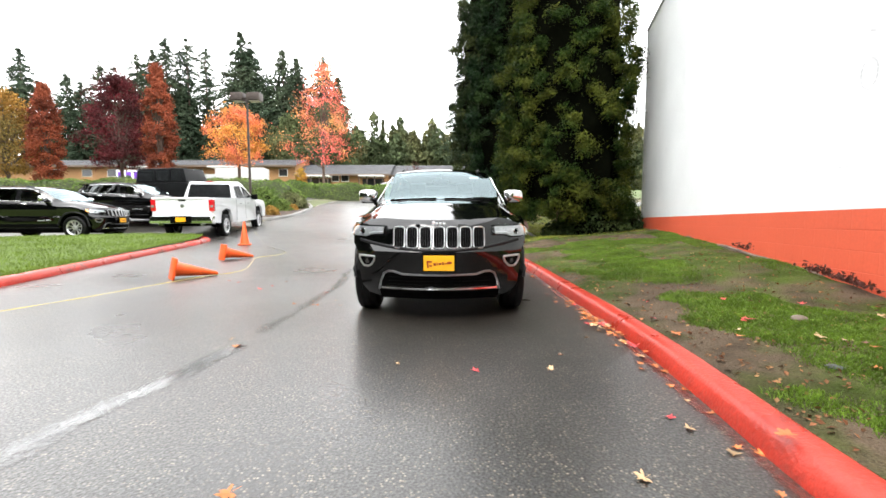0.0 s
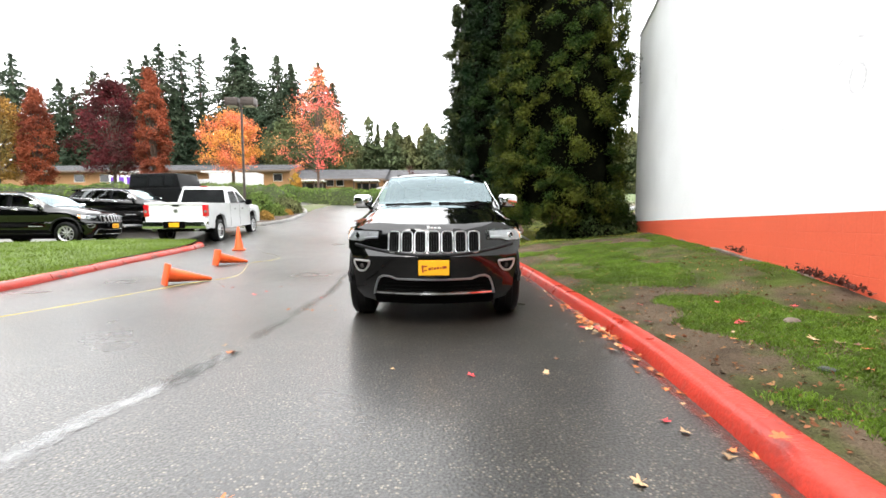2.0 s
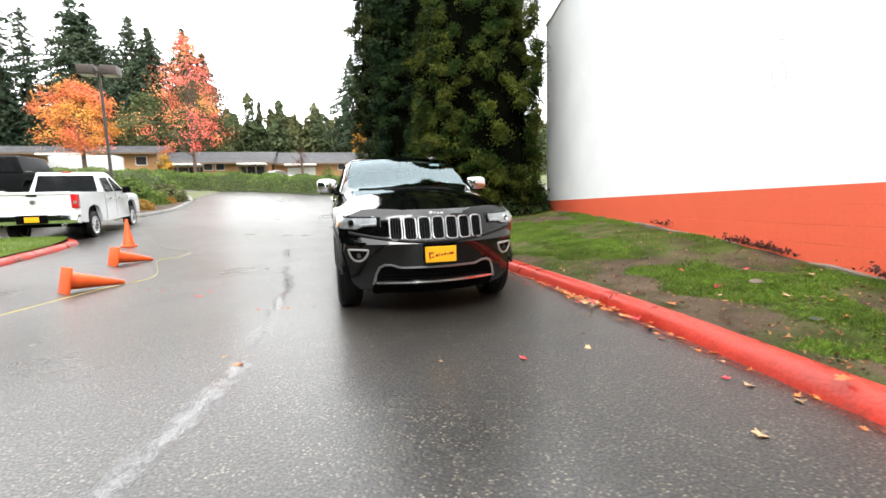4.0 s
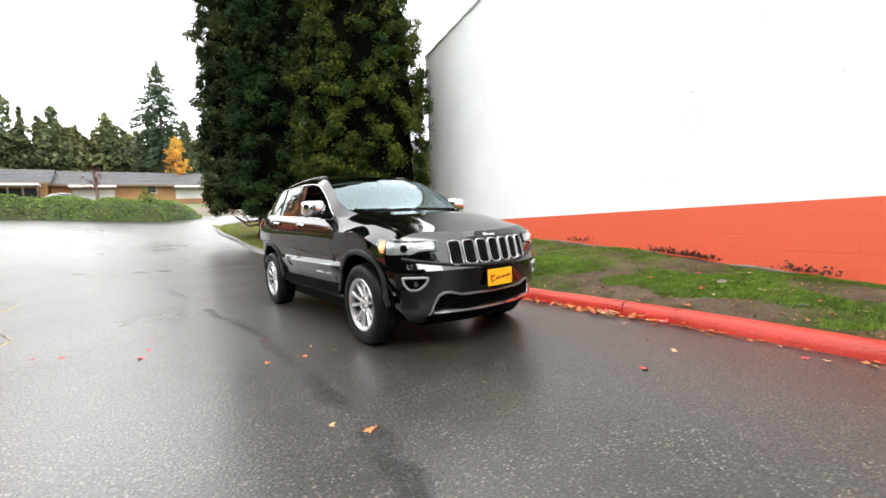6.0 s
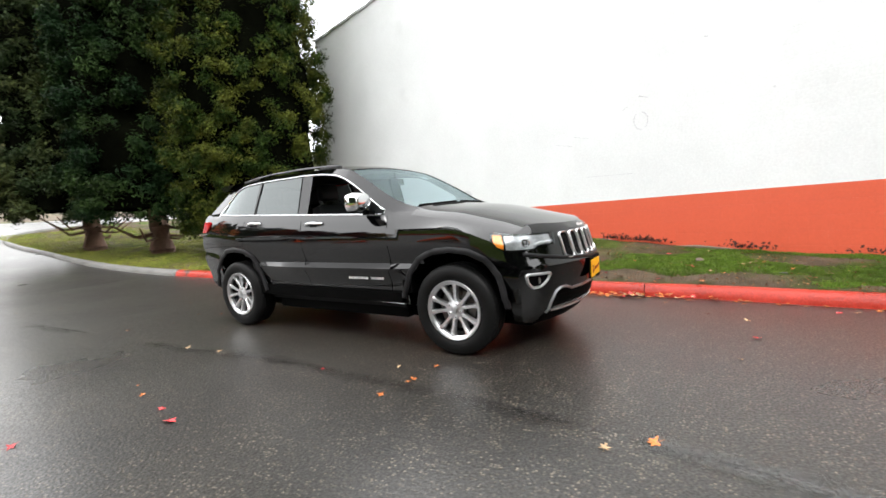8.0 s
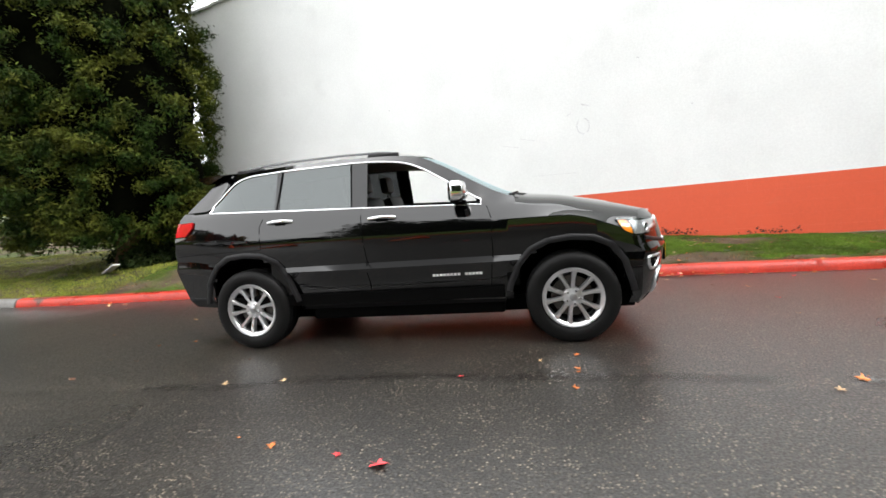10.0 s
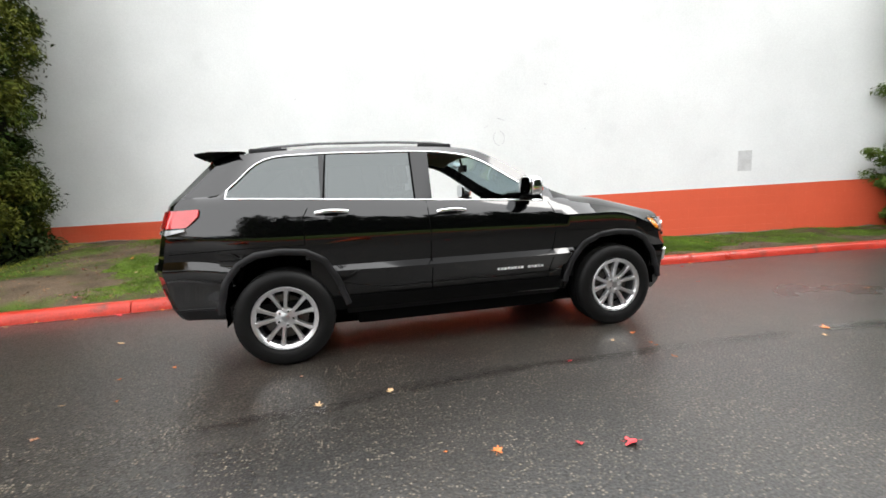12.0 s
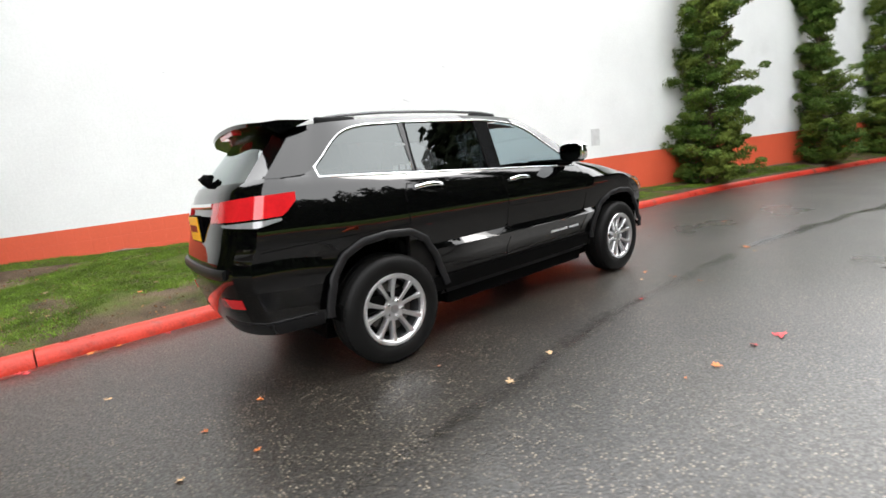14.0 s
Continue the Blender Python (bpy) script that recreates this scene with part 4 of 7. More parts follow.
def seat(car, x, y, name="front_seat"):
    s = new(name)
    s.parent = car
    s.empty_display_size = 0.1
    s.location = (x, y, 0.72)
    tagged(s, "black leather seat with headrest")
    bm = bmesh.new()
    box(bm, -0.25, -0.28, -0.08, 0.25, 0.26, 0.1, 0.05)
    part("cushion", bm, LEATHER, s, smooth=50)
    bm = bmesh.new()
    box(bm, -0.24, -0.07, 0, 0.24, 0.07, 0.58, 0.05, m=Matrix.Translation((0, 0.27, 0.05)) @ Matrix.Rotation(radians(-16), 4, "X"))
    part("backrest", bm, LEATHER, s, smooth=50)
    bm = bmesh.new()
    box(bm, -0.13, -0.05, 0, 0.13, 0.05, 0.19, 0.045, m=Matrix.Translation((0, 0.45, 0.66)) @ Matrix.Rotation(radians(-8), 4, "X"))
    tube(bm, (-0.06, 0.44, 0.58), (-0.06, 0.45, 0.7), 0.008)
    tube(bm, (0.06, 0.44, 0.58), (0.06, 0.45, 0.7), 0.008)
    part("headrest", bm, LEATHER, s, smooth=50)
    return s


def build_car():
    car = thing("sport_utility_car", Matrix(), "glossy black sport utility car with chrome trim and yellow dealer plates", "car")
    holder = {}
    for (name, side), quads in BODY.items():
        inset = 0.006 if "window" in name or name == "windscreen" else 0.0
        if inset:
            quads = [b for q in quads for b in split_quad(q, 2)]
        ob = part(name, mesh_of(quads, inset), PANEL[name], car, LABELS.get(name, ""), smooth=32)
        holder[(name, side)] = ob
        if inset:
            ob.visible_shadow = False
    # wheels and the wells they turn in
    for y in AXLES:
        for side in (-1, 1):
            wheel(car, side * 0.80, y, side)
    for at, arch in ((AXLES[0], ARCH_F), (AXLES[1], ARCH_R)):
        for side in (-1, 1):
            bm = bmesh.new()
            edge = [(at + y, z) for y, z in arch]
            outer = dense(edge, False, 0.04)
            rims = []
            for y, z in outer:
                w = abs(cast_side(y + (0.02 if y > at else -0.02), max(z, 0.36) + 0.03, -1).x)
                rims.append((w, y, z))
            prev = None
            for w, y, z in rims:
                pair = [bm.verts.new((side * (w + 0.005), y, z)), bm.verts.new((side * 0.5, y, z))]
                if prev:
                    bm.faces.new((prev[0], pair[0], pair[1], prev[1]))
                prev = pair
            for y0, y1 in zip(np.linspace(edge[0][0], edge[-1][0], 9), np.linspace(edge[0][0], edge[-1][0], 9)[1:]):
                z0, z1 = (float(np.interp(y, [a for a, b in edge], [b for a, b in edge])) for y in (y0, y1))
                bm.faces.new([bm.verts.new((side * 0.5, y, z)) for y, z in ((y0, 0.33), (y1, 0.33), (y1, z1), (y0, z0))])
            part("wheel_well", bm, BLACK, car, "matt black wheel well liner")
            bm = bmesh.new()
            pts = []
            mid = Vector((0, at, 0.42))
            for y, z in outer:
                d = (Vector((0, y, z)) - mid).normalized()
                q = cast_side(y + d.y * 0.03, z + d.z * 0.03, -1)
                pts.append(Vector((side * max(0.885, abs(q.x)), y + d.y * 0.012, z + d.z * 0.012)))
            pts = [p for p in pts if p.z > 0.41]
            ribbon(bm, pts, 0.05, 0.018, lambda p: Vector((-1 if p.x < 0 else 1, 0, 0.05)))
            part("arch_flare", bm, TRIM, car, "grey-black plastic arch flare", smooth=50)
    # underside and cabin floor
    bm = bmesh.new()
    box(bm, -0.60, -0.55, 0.205, 0.60, 3.3, 0.36, 0.03)
    box(bm, -0.78, 0.56, 0.235, 0.78, 2.36, 0.42, 0.03)
    for y in (0.0, 2.914):
        tube(bm, (-0.74, y, 0.36), (0.74, y, 0.36), 0.06, 0.06, 10)
        lathe(bm, [(0.0, 0.17), (0.12, 0.12), (0.15, 0.0), (0.12, -0.12), (0.0, -0.17)], 12, Matrix.Translation((0.05, y, 0.33)) @ Matrix.Rotation(radians(90), 4, "X"))
    box(bm, -0.50, -0.5, 0.36, 0.50, 3.45, 0.62)
    part("underbody", bm, BLACK, car)
    bm = bmesh.new()
    box(bm, -0.88, 0.55, 0.40, 0.88, 3.3, 0.50)
    box(bm, -0.88, 0.42, 0.50, 0.88, 0.52, 1.12)
    box(bm, -0.12, 0.8, 0.5, 0.12, 1.9, 0.86, 0.03)
    part("cabin_floor", bm, BLACK, car)
    bm = bmesh.new()
    box(bm, -0.76, 0.62, 0.98, 0.76, 0.98, 1.16, 0.05)
    box(bm, -0.72, 0.46, 1.08, 0.72, 0.75, 1.2, 0.03)
    part("dashboard", bm, LEATHER, car, smooth=50)
    bm = bmesh.new()
    last = None
    for y in np.linspace(1.22, 3.3, 14):
        ring = [bm.verts.new((w, y, z)) for w, z in ((-w11(y) + 0.03, z11(y) - 0.055), (-w11(y) * 0.55, z12(y) - 0.045), (0, z13(y) - 0.045), (w11(y) * 0.55, z12(y) - 0.045), (w11(y) - 0.03, z11(y) - 0.055))]
        if last:
            for j in range(4):
                bm.faces.new((last[j], last[j + 1], ring[j + 1], ring[j]))
        last = ring
    part("headliner", bm, BEIGE, car, smooth=60)
    for side in (-1, 1):
        bm = bmesh.new()
        for y0, y1 in ((0.66, 1.7), (1.76, 2.7)):
            box(bm, side * 0.80, y0, 0.45, side * 0.85, y1, 1.185, 0.01)
        part("door_lining", bm, LEATHER, car)
    for x in (-0.37, 0.37):
        seat(car, x, 1.42)
    bench = seat(car, 0.0, 2.35, "rear_bench")
    for ob in bench.children:
        ob.scale = (2.4, 1, 1)
    # steering wheel on the car's left
    sw = new("steering_wheel")
    sw.parent = car
    sw.matrix_basis = Matrix.Translation((0.37, 1.06, 1.04)) @ Matrix.Rotation(radians(-66), 4, "X")
    bm = bmesh.new()
    lathe(bm, [(0.185 + 0.016 * math.cos(a), 0.016 * math.sin(a)) for a in np.linspace(0, 2 * math.pi, 9)[:-1]], 32, closed=True)
    part("rim", bm, LEATHER, sw, smooth=60)
    bm = bmesh.new()
    box(bm, -0.17, -0.03, -0.02, 0.17, 0.03, 0.015, 0.01)
    box(bm, -0.03, -0.17, -0.02, 0.03, 0.0, 0.01, 0.01)
    lathe(bm, [(0.0, 0.03), (0.06, 0.025), (0.075, -0.02)], 20)
    part("hub", bm, LEATHER, sw, smooth=40)
    bm = bmesh.new()
    box(bm, -0.12, 1.16, 1.50, 0.12, 1.19, 1.57, 0.012)
    tube(bm, (0, 1.18, 1.56), (0, 1.2, 1.64), 0.012)
    part("rear_view_mirror", bm, BLACK, car, smooth=40)
    # bright trim round the side windows, sill strip, ledge strip
    for side in (-1, 1):
        s_top = [side_point(10, s) for s in STATIONS if 0.70 <= s <= 3.377]
        s_bot = [side_point(9, s) for s in STATIONS if 0.70 <= s <= 3.377]
        bm = bmesh.new()
        ring = s_bot + s_top[::-1]
        ring = [Vector((-side * p.x, p.y, p.z)) for p in ring]
        ribbon(bm, ring, 0.012, 0.005, side_out, closed=True)
        part("window_trim", bm, CHROME, car, "bright chrome window surround", smooth=40)
        bm = bmesh.new()
        pts = [cast_side(y, 0.388 + 0.022 * (y - 0.6), -1) for y in np.linspace(0.55, 2.42, 24)]
        ribbon(bm, [Vector((-side * p.x, p.y, p.z)) for p in pts], 0.013, 0.008, side_out)
        part("sill_strip", bm, SATIN, car, "thin bright sill strip", smooth=40)
        # shut lines
        lines = [[(0.655, 1.18), (0.62, 1.08), (0.625, 0.8), (0.66, 0.5), (0.68, 0.41)], [(1.755, 1.24), (1.74, 1.0), (1.73, 0.42)], [(2.66, 1.275), (2.725, 1.15), (2.725, 0.94)], [(2.73, 0.94), (3.05, 0.938), (3.3, 0.935), (3.74, 0.915)]]
        for line in lines:
            bm = bmesh.new()
            pts = [cast_side(y, z, -1) for y, z in dense(line, False, 0.05)]
            ribbon(bm, [Vector((-side * p.x, p.y, p.z)) for p in pts], 0.007, 0.0008, side_out)
            part("shut_line", bm, BLACK, car)
        for y0, y1 in ((1.845, 1.855), (2.57, 2.535)):
            bm = bmesh.new()
            pts = [cast_side(y0 + (y1 - y0) * t, belt(y0) + (z10(y1) - belt(y0)) * t, -1) for t in np.linspace(0.02, 0.97, 7)]
            ribbon(bm, [Vector((-side * p.x, p.y, p.z)) for p in pts], 0.014, 0.003, side_out)
            part("window_divider", bm, BLACK, car, "black rubber window divider")
        # handles
        for y0, y1, z in ((2.395, 2.635, 1.177), (1.435, 1.675, 1.143)):
            bm = bmesh.new()
            pts = [cast_side(y, z + 0.012 * math.sin((y - y0) / (y1 - y0) * math.pi), -1) for y in np.linspace(y0, y1, 9)]
            lift = [0.004, 0.018, 0.026, 0.03, 0.03, 0.03, 0.026, 0.018, 0.004]
            ribbon(bm, [Vector((side * (-p.x + l), p.y, p.z)) if side > 0 else Vector((p.x - l, p.y, p.z)) for p, l in zip(pts, lift)], 0.028, 0.012, side_out)
            part("door_handle", bm, CHROME, car, "chrome door handle", smooth=50)
            bm = slab(lambda a, b: cast_side(a, b, -1), np.linspace((y0 + y1) / 2 - 0.05, (y0 + y1) / 2 + 0.05, 5), lambda a: z - 0.028, lambda a: z + 0.03, 3, 0.0015, side > 0)
            part("handle_recess", bm, BLACK, car)
        # badge bars on the front door
        x = 0.725
        for n, width in enumerate((0.026,) * 5 + (0.03,) + (0.026,) * 8):
            if n != 5:
                bm = bmesh.new()
                p = cast_side(x, 0.622, -1)
                box(bm, p.x - 0.004, x, 0.608, p.x + 0.002, x + width * 0.9, 0.636, 0.002)
                if side > 0:
                    flip(bm)
                part("badge_bar", bm, BADGE, holder[("front_door", side)], "silver badge bar")
            x += width + 0.005
        # door mirror
        mirror = new("door_mirror")
        mirror.parent = car
        bm = bmesh.new()
        made = bmesh.ops.create_uvsphere(bm, u_segments=20, v_segments=12, radius=1.0)["verts"]
        for v in made:
            x, y, z = v.co
            v.co = Vector((math.copysign(abs(x) ** 0.55, x) * 0.128, (abs(y) ** 0.7 * (-0.105 if y < 0 else 0.028)), math.copysign(abs(z) ** 0.55, z) * 0.088))
        bmesh.ops.translate(bm, verts=bm.verts, vec=(-0.978, 0.90, 1.318))
        if side > 0:
            flip(bm)
        part("mirror_cap", bm, CHROME, mirror, "chrome mirror cap", smooth=60)
        bm = bmesh.new()
        box(bm, -1.07, 0.845, 1.226, -0.87, 0.925, 1.252, 0.012)
        box(bm, -0.90, 0.82, 1.2, -0.81, 0.91, 1.24, 0.012)
        if side > 0:
            flip(bm)
        part("mirror_foot", bm, BLACK, mirror, smooth=40)
        bm = bmesh.new()
        rim = [(math.copysign(abs(math.cos(a)) ** 0.6, math.cos(a)), math.copysign(abs(math.sin(a)) ** 0.6, math.sin(a))) for a in np.linspace(0, 2 * math.pi, 29)[:-1]]
        back = [bm.verts.new((-0.978 + u * 0.118, 0.926, 1.318 + v * 0.08)) for u, v in rim]
        face = [bm.verts.new((-0.978 + u * 0.112, 0.934, 1.318 + v * 0.075)) for u, v in rim]
        for k in range(28):
            bm.faces.new((back[k], back[(k + 1) % 28], face[(k + 1) % 28], face[k]))
        bm.faces.new(face)
        bmesh.ops.recalc_face_normals(bm, faces=bm.faces)
        if side > 0:
            flip(bm)
        part("mirror_glass", bm, MIRROR, mirror, "mirror glass")
        # roof rail
        bm = bmesh.new()
        ys = np.linspace(1.45, 3.12, 18)
        pts = []
        for i, y in enumerate(ys):
            t = min(i, 17 - i)
            z = (z11(y) + z12(y)) / 2
            pts.append(Vector((side * w11(y) * 0.88, y, z + min(1, t / 1.5) * 0.014 + 0.002)))
        ribbon(bm, pts, 0.026, 0.013, lambda p: Vector((0, 0, 1)))
        rail = part("roof_rail", bm, RAIL, car, "dark satin roof rail", smooth=50)
        for y in (1.60, 2.98):
            z = (z11(y) + z12(y)) / 2
            bm = bmesh.new()
            box(bm, side * w11(y) * 0.88 - 0.016, y - 0.15, z - 0.03, side * w11(y) * 0.88 + 0.016, y + 0.15, z + 0.026, 0.014)
            for v in bm.verts:
                v.co.z -= 0.16 * max(0.0, abs(v.co.y - y) - 0.06)
            part("rail_foot", bm, TRIM, rail, smooth=40)
    # front: grille, lamps, intake, plate
    for k in range(7):
        x = (k - 3) * 0.129
        shape = rounded([(x - 0.054, 0.752), (x + 0.054, 0.752), (x + 0.054, 0.955), (x - 0.054, 0.955)], 4)
        pts = [cast_front(a, b) + Vector((0, -0.004, 0)) for a, b in dense(shape, True, 0.03)]
        bm = bmesh.new()
        ribbon(bm, pts, 0.011, 0.012, front_out, closed=True)
        slot = part("grille_frame", bm, GRILLE, car, "chrome grille slot frame", smooth=50)
        bm = slab(cast_front, np.linspace(x - 0.046, x + 0.046, 5), lambda a: 0.760, lambda a: 0.953, 4, 0.003)
        part("grille_mesh", bm, BLACK, slot, "black grille mesh")
        bm = bmesh.new()
        for dx in (-0.024, 0, 0.024):
            ribbon(bm, [cast_front(x + dx, z) for z in np.linspace(0.765, 0.95, 4)], 0.004, 0.008, front_out)
        part("grille_bar", bm, TRIM, slot)
    for side in (-1, 1):
        lamp = new("headlight")
        lamp.parent = car
        tagged(lamp, "headlight with chrome reflector and amber corner")
        low = table((13, 0.874), (28, 0.868), (33, 0.846), (50, 0.850), (56, 0.885), (60, 0.932))
        high = table((13, 0.962), (40, 0.970), (60, 0.984))
        arc = np.linspace(14, 60, 22)
        part("lamp_bezel", slab(cast_front_corner, arc, low, high, 4, 0.003, side > 0), BLACK, lamp, smooth=40)
        part("reflector", slab(cast_front_corner, np.linspace(17, 51, 14), lambda a: low(a) + 0.012, lambda a: high(a) - 0.012, 4, 0.008, side > 0), REFLECTOR, lamp, "bright reflector bowl", smooth=60)
        part("amber_corner", slab(cast_front_corner, np.linspace(52.5, 58.5, 8), lambda a: low(a) + 0.008, lambda a: high(a) - 0.008, 3, 0.009, side > 0), AMBER, lamp, "amber corner lens", smooth=60)
        bm = bmesh.new()
        c = cast_front_corner(38, 0.91)
        out = Vector((c.x + 0.35, c.y + 0.05, 0)).normalized()
        m = Matrix.Translation(c + out * 0.004) @ out.to_track_quat("Z", "Y").to_matrix().to_4x4()
        lathe(bm, [(0.036, 0.0), (0.036, 0.014), (0.03, 0.016), (0.026, 0.008)], 24, m)
        if side > 0:
            flip(bm)
        part("projector_ring", bm, CHROME, lamp, smooth=40)
        bm = bmesh.new()
        lathe(bm, [(0.026, 0.006), (0.02, 0.013), (0.01, 0.016), (0.0, 0.017)], 20, m)
        if side > 0:
            flip(bm)
        part("projector_lens", bm, BLACK, lamp, "dark glass projector lens", smooth=60)
        bm = bmesh.new()
        ribbon(bm, [cast_front_corner(a, low(a) + 0.032) for a in np.linspace(17, 31, 8)], 0.010, 0.018, lambda p: Vector((p.x, p.y, 0)))
        if side > 0:
            flip(bm)
        part("light_strip", bm, WHITE_PRINT, lamp, "white running light strip")
        cover = part("lamp_cover", slab(cast_front_corner, arc, low, high, 4, 0.022, side > 0), LAMP_GLASS, lamp, "clear lamp cover", smooth=60)
        cover.visible_shadow = False
        # fog lamp
        fog = new("fog_lamp")
        fog.parent = car
        outline = rounded([(-0.815, 0.668), (-0.635, 0.662), (-0.655, 0.605), (-0.70, 0.56), (-0.765, 0.56), (-0.80, 0.61)], 4)
        bm = bmesh.new()
        ribbon(bm, [cast_front(a, b) for a, b in dense(outline, True, 0.02)], 0.02, 0.014, front_out, closed=True)
        if side > 0:
            flip(bm)
        part("fog_bezel", bm, GRILLE, fog, "chrome fog lamp bezel", smooth=50)
        lo = table((-0.80, 0.625), (-0.765, 0.57), (-0.70, 0.57), (-0.64, 0.64))
        part("fog_recess", slab(cast_front, np.linspace(-0.80, -0.64, 8), lo, lambda a: 0.662, 3, 0.002, side > 0), BLACK, fog)
        bm = bmesh.new()
        c = cast_front(-0.72, 0.612)
        lathe(bm, [(0.026, 0.0), (0.026, 0.006), (0.02, 0.008), (0.0, 0.01)], 20, Matrix.Translation(c) @ Matrix.Rotation(radians(90), 4, "X"))
        if side > 0:
            flip(bm)
        part("fog_lens", bm, IRON, fog, "small dark round fog lens", smooth=50)
    low, high = table((-0.60, 0.335), (-0.5, 0.345), (0.5, 0.345), (0.60, 0.335)), table((-0.60, 0.36), (-0.53, 0.49), (-0.46, 0.515), (-0.33, 0.49), (0.33, 0.49), (0.46, 0.515), (0.53, 0.49), (0.60, 0.36))
    intake = part("lower_intake", slab(cast_front, np.linspace(-0.57, 0.57, 31), low, high, 4, 0.003), BLACK, car, "black lower intake mesh")
    bm = bmesh.new()
    for z in (0.39, 0.425, 0.46):
        ribbon(bm, [cast_front(x, z) for x in np.linspace(-0.5, 0.5, 20)], 0.008, 0.01, front_out)
    part("intake_slat", bm, BLACK, intake)
    bm = bmesh.new()
    outline = [(-0.60, 0.335), (-0.575, 0.43), (-0.545, 0.497), (-0.50, 0.522), (-0.44, 0.52), (-0.36, 0.493), (0, 0.49), (0.36, 0.493), (0.44, 0.52), (0.50, 0.522), (0.545, 0.497), (0.575, 0.43), (0.60, 0.335)]
    ribbon(bm, [cast_front(a, b) for a, b in dense(outline, False, 0.03)], 0.02, 0.016, front_out)
    part("intake_trim", bm, SATIN, car, "satin chrome intake surround", smooth=50)
    bm = bmesh.new()
    ribbon(bm, [cast_front(a, 0.348) for a in np.linspace(-0.57, 0.57, 30)], 0.028, 0.02, front_out)
    part("intake_lip", bm, CHROME, car, "bright chrome bumper lip", smooth=50)
    part("chin", slab(cast_front, np.linspace(-0.60, 0.60, 25), lambda a: 0.235, lambda a: 0.322, 3, 0.006), BLACK, car, "matt black plastic chin")
    bm = bmesh.new()
    ribbon(bm, [cast_front(a, 0.728 + 0.15 * a * a) for a in np.linspace(-0.8, 0.8, 40)], 0.03, 0.014, front_out)
    part("bumper_lip", bm, TRIM, car, smooth=50)
    plate = new("front_plate")
    plate.parent = car
    plate.location = (0, -0.925, 0.612)
    bm = bmesh.new()
    box(bm, -0.158, 0.0, -0.084, 0.158, 0.02, 0.098, 0.004)
    box(bm, -0.15, -0.004, 0.078, 0.15, 0.004, 0.094, 0.003)
    box(bm, 0.03, -0.01, -0.09, 0.15, 0.004, -0.076, 0.002)
    part("plate_frame", bm, BLACK, plate, "black plate frame")
    bm = bmesh.new()
    box(bm, -0.146, -0.006, -0.072, 0.146, 0.004, 0.074, 0.003)
    part("plate_card", bm, PLATE_YELLOW, plate, "bright yellow dealer card")
    bm = bmesh.new()
    for x0, x1, z0, z1 in ((-0.112, -0.098, -0.034, 0.034), (-0.098, -0.062, 0.016, 0.03), (-0.09, -0.066, -0.024, -0.01), (-0.05, -0.026, -0.018, 0.006), (-0.018, -0.01, -0.018, 0.012), (0.0, 0.022, -0.016, 0.004), (0.03, 0.05, -0.016, 0.008), (0.058, 0.074, -0.014, 0.002), (0.082, 0.122, -0.014, 0.008)):
        box(bm, x0, -0.009, z0, x1, -0.004, z1, 0.001, m=Matrix.Rotation(radians(-5), 4, "Y") @ Matrix.Shear("XZ", 4, (0.25, 0.0)))
    part("print_bar", bm, PLATE_RED, plate, "dark red print bars")
    bm = bmesh.new()
    for k, wdt in enumerate((0.028, 0.024, 0.024, 0.028)):
        x = -0.068 + k * 0.035
        q = cast_front(x, 0.985)
        box(bm, x, q.y - 0.006, 0.968, x + wdt, q.y + 0.01, 1.006 if k == 0 else 0.996, 0.004)
    part("hood_badge", bm, BADGE, car, "chrome badge bars on the hood lip")
    # wipers, cowl
    bm = bmesh.new()
    for x0, x1 in ((-0.62, -0.05), (0.05, 0.62)):
        pts = [Vector((x, 0.40 + 0.1 * abs(x), 1.268 - 0.03 * abs(x))) for x in np.linspace(x0, x1, 10)]
        ribbon(bm, pts, 0.02, 0.014, lambda p: Vector((0, -0.5, 1)))
    part("wiper", bm, BLACK, car, "black windscreen wipers")
    bm = bmesh.new()
    prev = None
    for x in np.linspace(-0.72, 0.72, 25):
        y = 0.33 + 0.16 * x * x
        pair = [bm.verts.new((x, y - 0.02, 1.252 - 0.06 * x * x)), bm.verts.new((x, y + 0.09, 1.268 - 0.05 * x * x))]
        if prev:
            bm.faces.new((prev[0], pair[0], pair[1], prev[1]))
        prev = pair
    part("cowl", bm, BLACK, car, "black plastic cowl")
    bm = bmesh.new()
    y = 1.06
    box(bm, 0.40, 0.0, -0.03, 0.53, 0.004, 0.03, m=Matrix.Translation((0, 1.12, 1.585)) @ Matrix.Rotation(radians(-60), 4, "X"))
    part("window_sticker", bm, WHITE_PRINT, car, "white paper sticker inside the windscreen")
    # rear: lamps, spoiler, bumper, plate, wiper
    for side in (-1, 1):
        tail_lamp = new("tail_lamp")
        tail_lamp.parent = car
        tagged(tail_lamp, "red tail lamp with clear lower lens")
        part("red_lens", slab(cast_corner, np.linspace(7, 61, 26), table((7, 1.095), (30, 1.10), (55, 1.11), (61, 1.19)), table((7, 1.212), (40, 1.23), (61, 1.238)), 5, 0.016, side > 0), TAIL_RED, tail_lamp, "bright red lens", smooth=50)
        part("clear_lens", slab(cast_corner, np.linspace(22, 54, 16), table((22, 1.072), (45, 1.058), (54, 1.085)), table((22, 1.085), (54, 1.1)), 3, 0.012, side > 0), LENS_WHITE, tail_lamp, "clear reversing lens", smooth=50)
        part("rear_reflector", slab(cast_corner, np.linspace(12, 30, 8), lambda a: 0.585, lambda a: 0.645, 2, 0.006, side > 0), TAIL_RED, car, "red bumper reflector", smooth=50)
        bm = bmesh.new()
